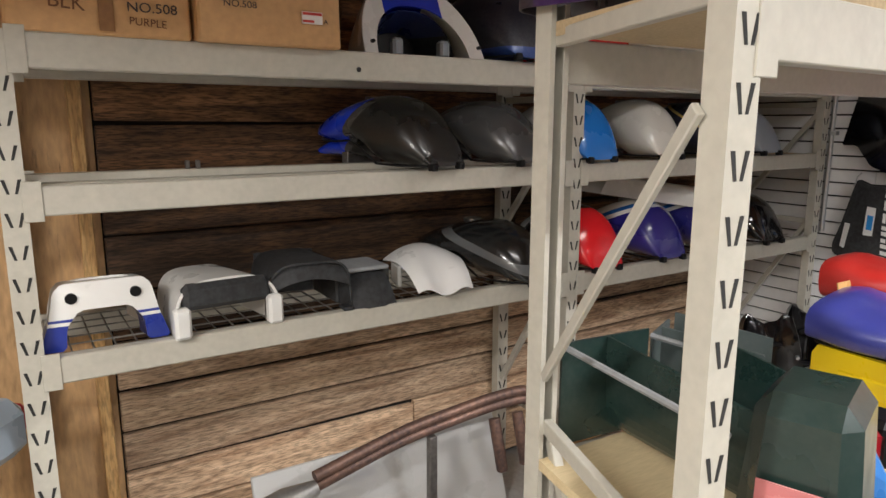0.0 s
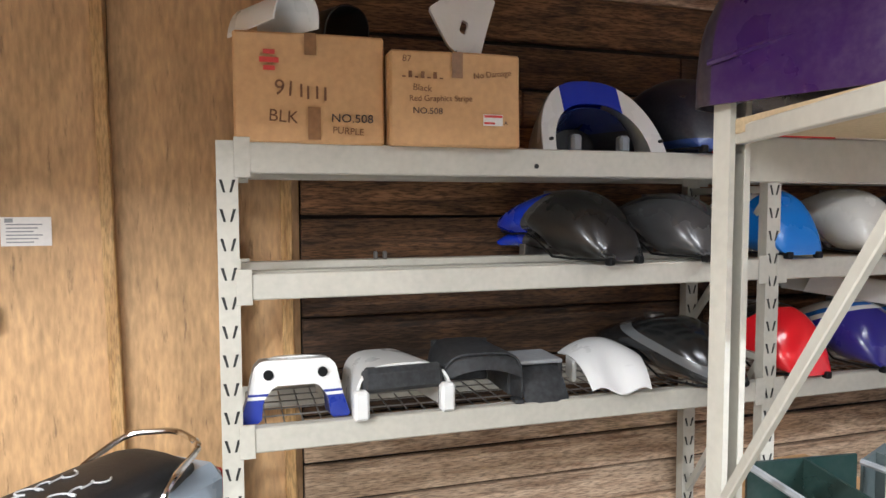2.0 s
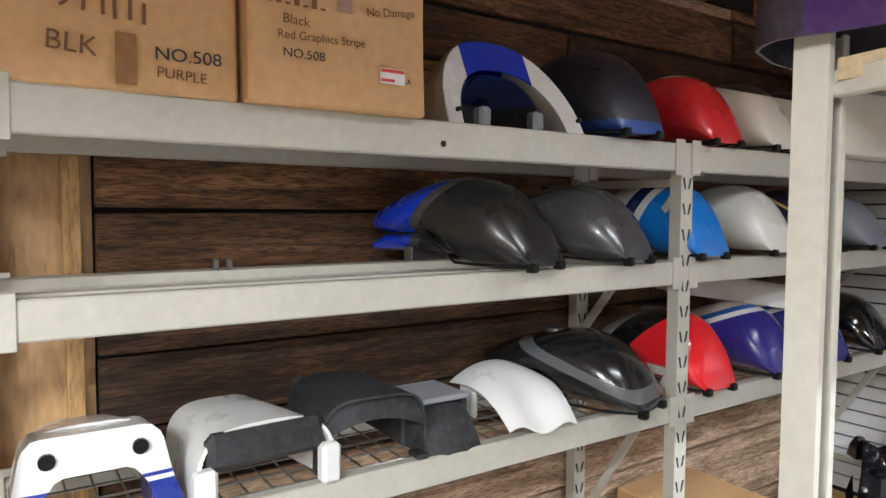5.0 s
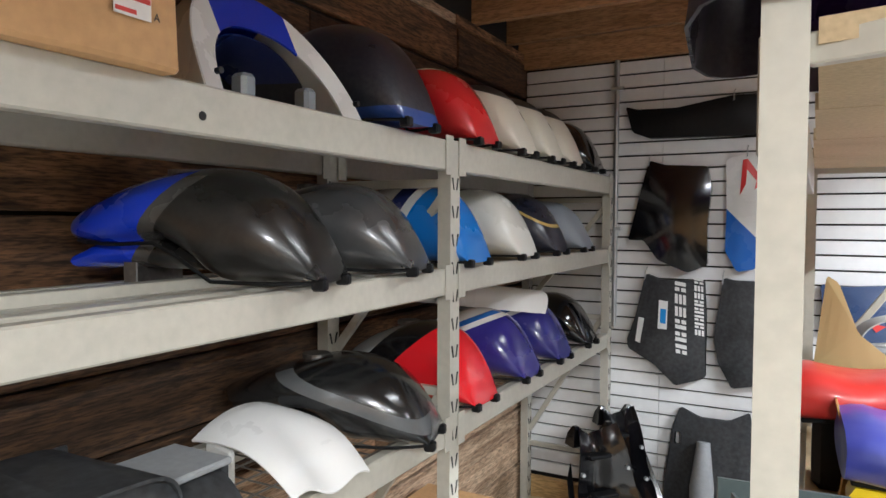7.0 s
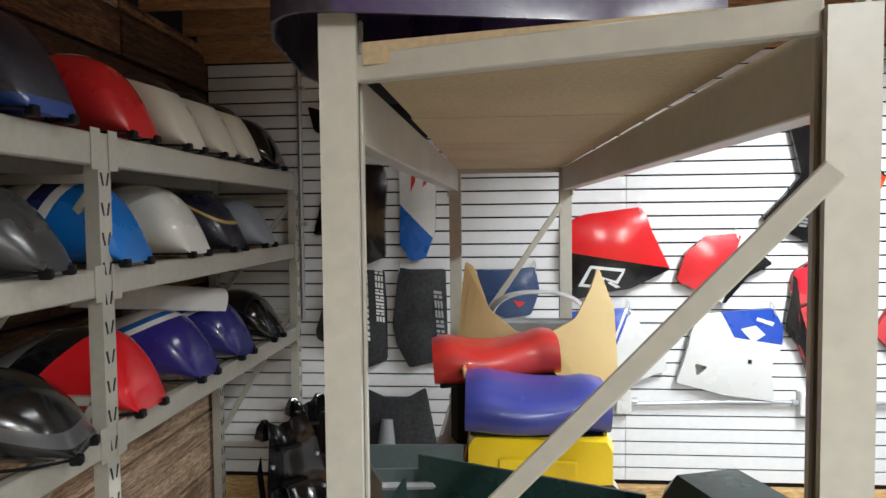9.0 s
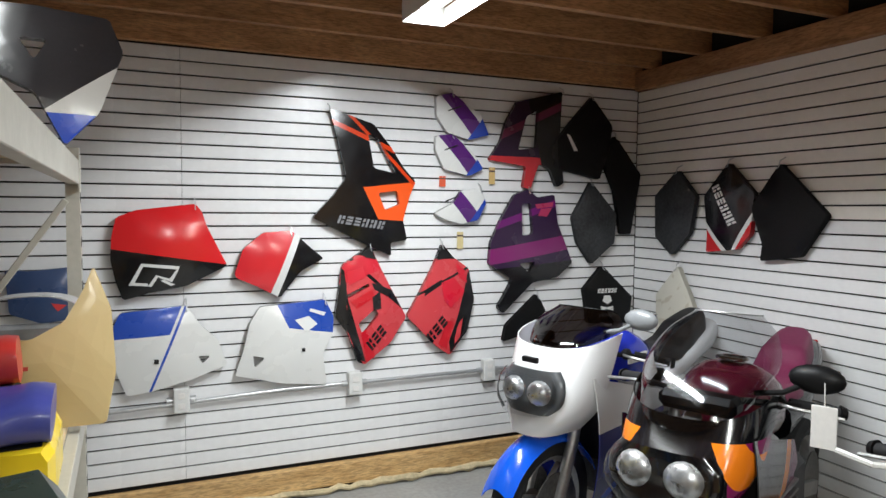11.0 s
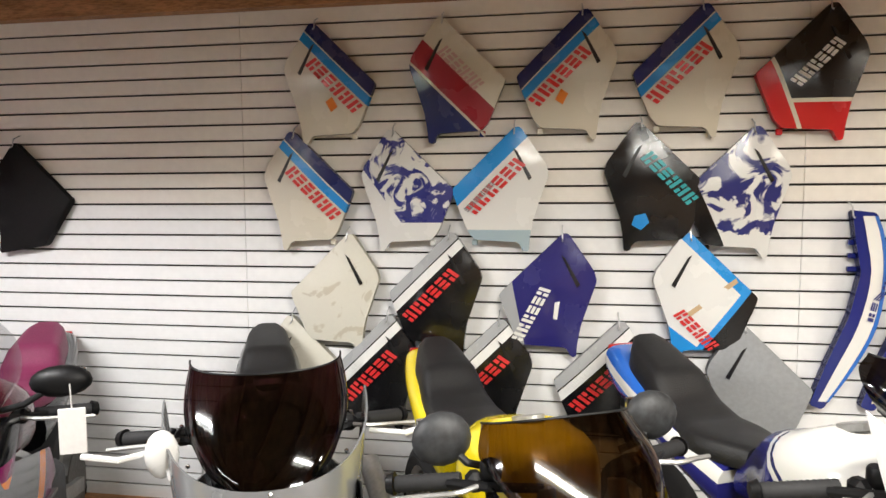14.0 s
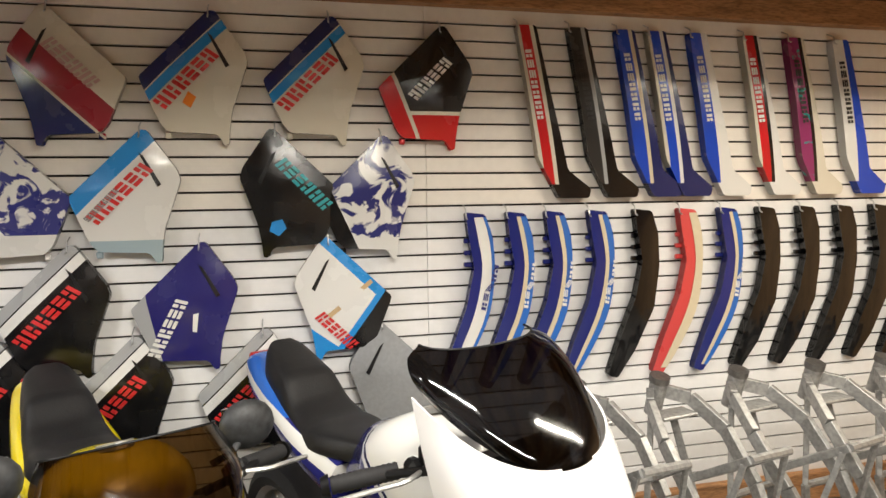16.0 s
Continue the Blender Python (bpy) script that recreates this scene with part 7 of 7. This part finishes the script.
motorcycle("yellow sport motorcycle with smoked amber screen", 2.0, 0.0, 206, dict(
    body=m_black_gloss, tank=yel, tail=yel, fender=yel, sides=yel,
    nose=dict(x=0.70, z0=0.56, z1=0.85, w=[(0, 0.12), (0.5, 0.18), (1, 0.2)], lean=0.08, depth=0.26, dip=-0.1),
    screen=dict(x=0.62, z0=0.84, z1=1.065, w=[(0, 0.17), (0.4, 0.205), (1, 0.18)], lean=0.22, depth=0.25, rise=0.1, close=0.6, glass=g_amber, label="smoked amber windscreen", dip=0.03),
    lamps=[(0, 0.75, 0.07, -0.03)], mirrors=(-1, 1), mz=0.935, mx=0.31, mirror=m_dkgrey, msize=(0.04, 0.07, 0.062), mstalk=0.10, kick=0.13, tank_z=0.98))

bt = paint("blue_white_tail", (0.02, 0.022, 0.17), [(0.0, 0, 1, 0.85, 9, (0.02, 0.13, 0.55)), (0.25, 0, 1, 0.70, 0.735, WHITE)], 0.18, 0.05)
m5 = motorcycle("blue and white sport motorcycle with tall dark screen", 2.0, -0.77, 206, dict(
    body=wf, tank=paint("white_indigo_bike_tank", (0.72, 0.72, 0.70), [(0.8, 0, 1, -9, 0.92, (0.02, 0.022, 0.17)), (0.8, 0, 1, 0.92, 0.94, WHITE), (0.8, 0, 1, 0.94, 0.955, NAVY)], 0.15, 0.03), tail=bt, fender=wf, sides=None,
    nose=dict(x=0.82, z0=0.60, z1=1.0, w=[(0, 0.13), (0.4, 0.22), (0.75, 0.24), (1, 0.235)], lean=0.18, depth=0.26, dip=-0.13),
    screen=dict(x=0.645, z0=0.995, z1=1.215, w=[(0, 0.2), (0.4, 0.225), (0.8, 0.215), (1, 0.17)], lean=0.24, depth=0.27, rise=0.13, close=0.7, glass=g_dark, label="tall dark windscreen", dip=-0.01),
    lamps=[(-0.07, 0.78, 0.06, -0.05), (0.07, 0.78, 0.06, -0.05)], bay=(0.16, 0.70, 0.87, -0.015), mirrors=(), kick=0.17, bar_up=0.035))
part("emblem", boxed((0.04, 0.158, 0.86), (0.13, 0.168, 0.92), 0.003), red_ink, m5, "red tank emblem")
part("dash", boxed((0.44, -0.14, 0.93), (0.52, 0.14, 1.0), 0.02), m_black, m5, "black instrument cluster")

# black-seated bike by the hardboard wall
seatbike = thing("motorcycle", "motorcycle with dusty black seat and chrome grab rail", "motorcycle", pose(-1.48, -0.44, 0.0, 0, 0, 142), "parked motorcycles")
rings = []
for i in range(17):
    s = i / 16
    w = curve_at([(0, 0.10), (0.3, 0.13), (0.8, 0.125), (1, 0.07)], s)
    h = curve_at([(0, 0.06), (0.15, 0.10), (0.85, 0.10), (1, 0.05)], s)
    rings.append([((s - 0.62) * 0.62, yy * w, 0.84 + (zz + 1) / 2 * h) for yy, zz in superellipse(1, 1, 20, 3)])
part("seat", loft(rings), m_seat, seatbike, "dusty black vinyl seat with pale script", smooth=True)
scr = bmesh.new()
for k, (yy, amp) in enumerate(((-0.045, 0.028), (0.05, 0.024))):
    tube([(-0.30 + 0.26 * i / 60 + 0.012 * math.sin(i * 0.75 + k), yy + amp * math.sin(i * 0.62 + k) * (0.55 + 0.45 * math.sin(i * 0.23)), 0.94) for i in range(61)], 0.003, 4, bm=scr)
part("script", scr, paint("pale_script", (0.4, 0.4, 0.4)), seatbike, "pale unreadable script strokes")
part("grab_rail", tube(smooth_line([(0.0, -0.15, 0.80), (0.05, -0.15, 0.90), (0.20, -0.13, 0.95), (0.25, 0.0, 0.96), (0.20, 0.13, 0.95), (0.05, 0.15, 0.90), (0.0, 0.15, 0.80)], 2, False), 0.009, 8), m_chrome, seatbike, "chrome grab rail", smooth=True)
part("tail", boxed((0.08, -0.11, 0.70), (0.34, 0.11, 0.86), 0.04), paint("pale_blue_tail", (0.35, 0.42, 0.5)), seatbike, "pale blue tail cover")
part("tail_light", boxed((0.335, -0.07, 0.74), (0.375, 0.07, 0.82), 0.015), paint("tail_ruby", (0.45, 0.01, 0.01)), seatbike, "red tail light")
wheel(seatbike, 0.12, 0.30, 0.13, "rear_wheel")
wheel(seatbike, -1.15, 0.30, 0.11, "front_wheel")
part("frame", boxed((-0.5, -0.1, 0.3), (0.1, 0.1, 0.845), 0.03), m_black, seatbike)
part("fork", tube([(-1.15, 0, 0.3), (-0.85, 0, 1.0)], 0.03, 8), m_steel, seatbike)
part("tank", ellipsoid((-0.60, 0, 0.70), (0.24, 0.14, 0.11)), m_black_gloss, seatbike, smooth=True)

# ---- bare aluminium frames by the far end ----
def bike_frame(y, turn):
    """A bare twin-spar frame on its feet: head tube up front, box spars, cradle and seat rails."""
    fx = thing("bike_frame", "bare welded aluminium motorcycle frame standing in a row", "motorcycle frame", pose(2.40, y, 0, 0, 0, turn), "bare frames in a row")
    for s in (-1, 1):
        spar = [(0.10, s * 0.04, 0.77), (0.03, s * 0.10, 0.755), (-0.10, s * 0.15, 0.66), (-0.24, s * 0.15, 0.50), (-0.33, s * 0.13, 0.36), (-0.33, s * 0.12, 0.02)]
        for p0, p1 in zip(spar, spar[1:]):
            part("main_spar", beam_between(p0, p1, 0.028, 0.052), m_cast, fx)
        part("down_tube", beam_between((0.08, s * 0.05, 0.70), (0.02, s * 0.12, 0.36), 0.022, 0.03), m_cast, fx)
        part("down_tube", beam_between((0.02, s * 0.12, 0.36), (-0.02, s * 0.13, 0.02), 0.022, 0.03), m_cast, fx)
        part("cradle", beam_between((-0.02, s * 0.13, 0.06), (-0.33, s * 0.12, 0.06), 0.022, 0.03), m_cast, fx)
        part("seat_rail", beam_between((-0.20, s * 0.13, 0.56), (-0.42, s * 0.09, 0.70), 0.018, 0.026), m_cast, fx)
        part("seat_stay", beam_between((-0.32, s * 0.13, 0.38), (-0.40, s * 0.095, 0.68), 0.016, 0.02), m_cast, fx)
        part("pivot_plate", boxed((-0.37, s * 0.135 - 0.008, 0.26), (-0.27, s * 0.135 + 0.008, 0.44), 0.008), m_cast, fx)
        part("bolt_boss", tube([(-0.32, s * 0.12, 0.35), (-0.32, s * 0.152, 0.35)], 0.024, 12), m_steel, fx, "dark pivot boss", smooth=True)
    part("head_tube", tube([(0.13, 0, 0.68), (0.09, 0, 0.83)], 0.034, 14), m_cast, fx, smooth=True)
    part("bearing_cup", tube([(0.095, 0, 0.815), (0.088, 0, 0.84)], 0.04, 14), m_steel, fx, "dark bearing cup", smooth=True)
    for xx, zz, wy in ((-0.20, 0.56, 0.14), (-0.33, 0.40, 0.13), (0.02, 0.36, 0.12), (-0.02, 0.06, 0.13), (-0.33, 0.08, 0.12), (-0.42, 0.70, 0.09)):
        part("cross_bar", tube([(xx, -wy, zz), (xx, wy, zz)], 0.015, 8), m_cast, fx, smooth=True)
    part("gusset", boxed((-0.03, -0.085, 0.70), (0.06, 0.085, 0.715), 0.005), m_cast, fx)
    return fx


m_cast = surface("dull_cast_aluminium", (0.42, 0.42, 0.41), 0.5, 0.75, var=0.22, fine=60, coarse=8, bump=0.12)
for i in range(6):
    bike_frame(-1.55 - 0.36 * i, 8 + 3 * (i % 3))

# ---- ceiling lights, with two unseen fill fixtures added ----
# The last two fixtures are unseen, added to brighten shelving and far wall.
for x, y, z, watts, tone, skirt in FIXTURES:
    fx = thing("ceiling_light", "white strip light with lit cover under the joists", "ceiling light", pose(x, y, z), "strip lights")
    part("housing", boxed((-0.09, -0.61, -0.02), (0.09, 0.61, 0.012), 0.006), m_housing, fx)
    # Skirt depths are tuned to shade the upper walls.
    for s in (-1, 1):
        part("reflector", boxed((s * 0.095 - 0.002, -0.607, -skirt), (s * 0.095 + 0.002, 0.607, -0.0205), 0), m_housing, fx, "white side reflector")
    # Unseen end caps, added to cut lamp light off the wall top.
    for s in (-1, 1):
        part("end_cap", boxed((-0.093, s * 0.612 - 0.004, -skirt), (0.093, s * 0.612 + 0.004, 0.0), 0.001), m_housing, fx, "white end cap added to shade the upper wall")
    part("diffuser", boxed((-0.035, -0.59, -0.048), (0.035, 0.59, -0.021), 0.012), m_tube, fx, "glowing tube cover")
    lamp = bpy.data.lights.new("strip_lamp", "AREA")
    lamp.shape, lamp.size, lamp.size_y, lamp.energy, lamp.color = "RECTANGLE", 0.05, 1.16, watts, tone
    ob = new("strip_lamp", lamp)
    ob.matrix_basis = pose(x, y, z - 0.052)

# ---- slats of the two slat walls ----
ROWS_Z = [2.340 - PITCH * (i + 1) for i in range(33)]
for i, zz in enumerate(ROWS_Z):
    if zz < 0.145:
        continue
    for a, b in ((-2.05, -1.335), (-1.335, 0.104), (0.104, 2.543), (2.543, 2.90)):
        slat(wall_b, m_slat_b, a, b, "x", zz, 3.40)
    for a, b in ((1.187, 3.398), (-1.056, 1.187), (-3.495, -1.056), (-4.40, -3.495)):
        slat(wall_c, m_slat_c if zz > 1.47 else m_slat_b, a, b, "y", zz - 0.012, 2.90)
tagged(part("wall_panel_strip", boxed((2.9, -4.4, 0.0), (2.9164, 3.398, 0.145), 0), m_slat_b, wall_c), "plain foot strip")
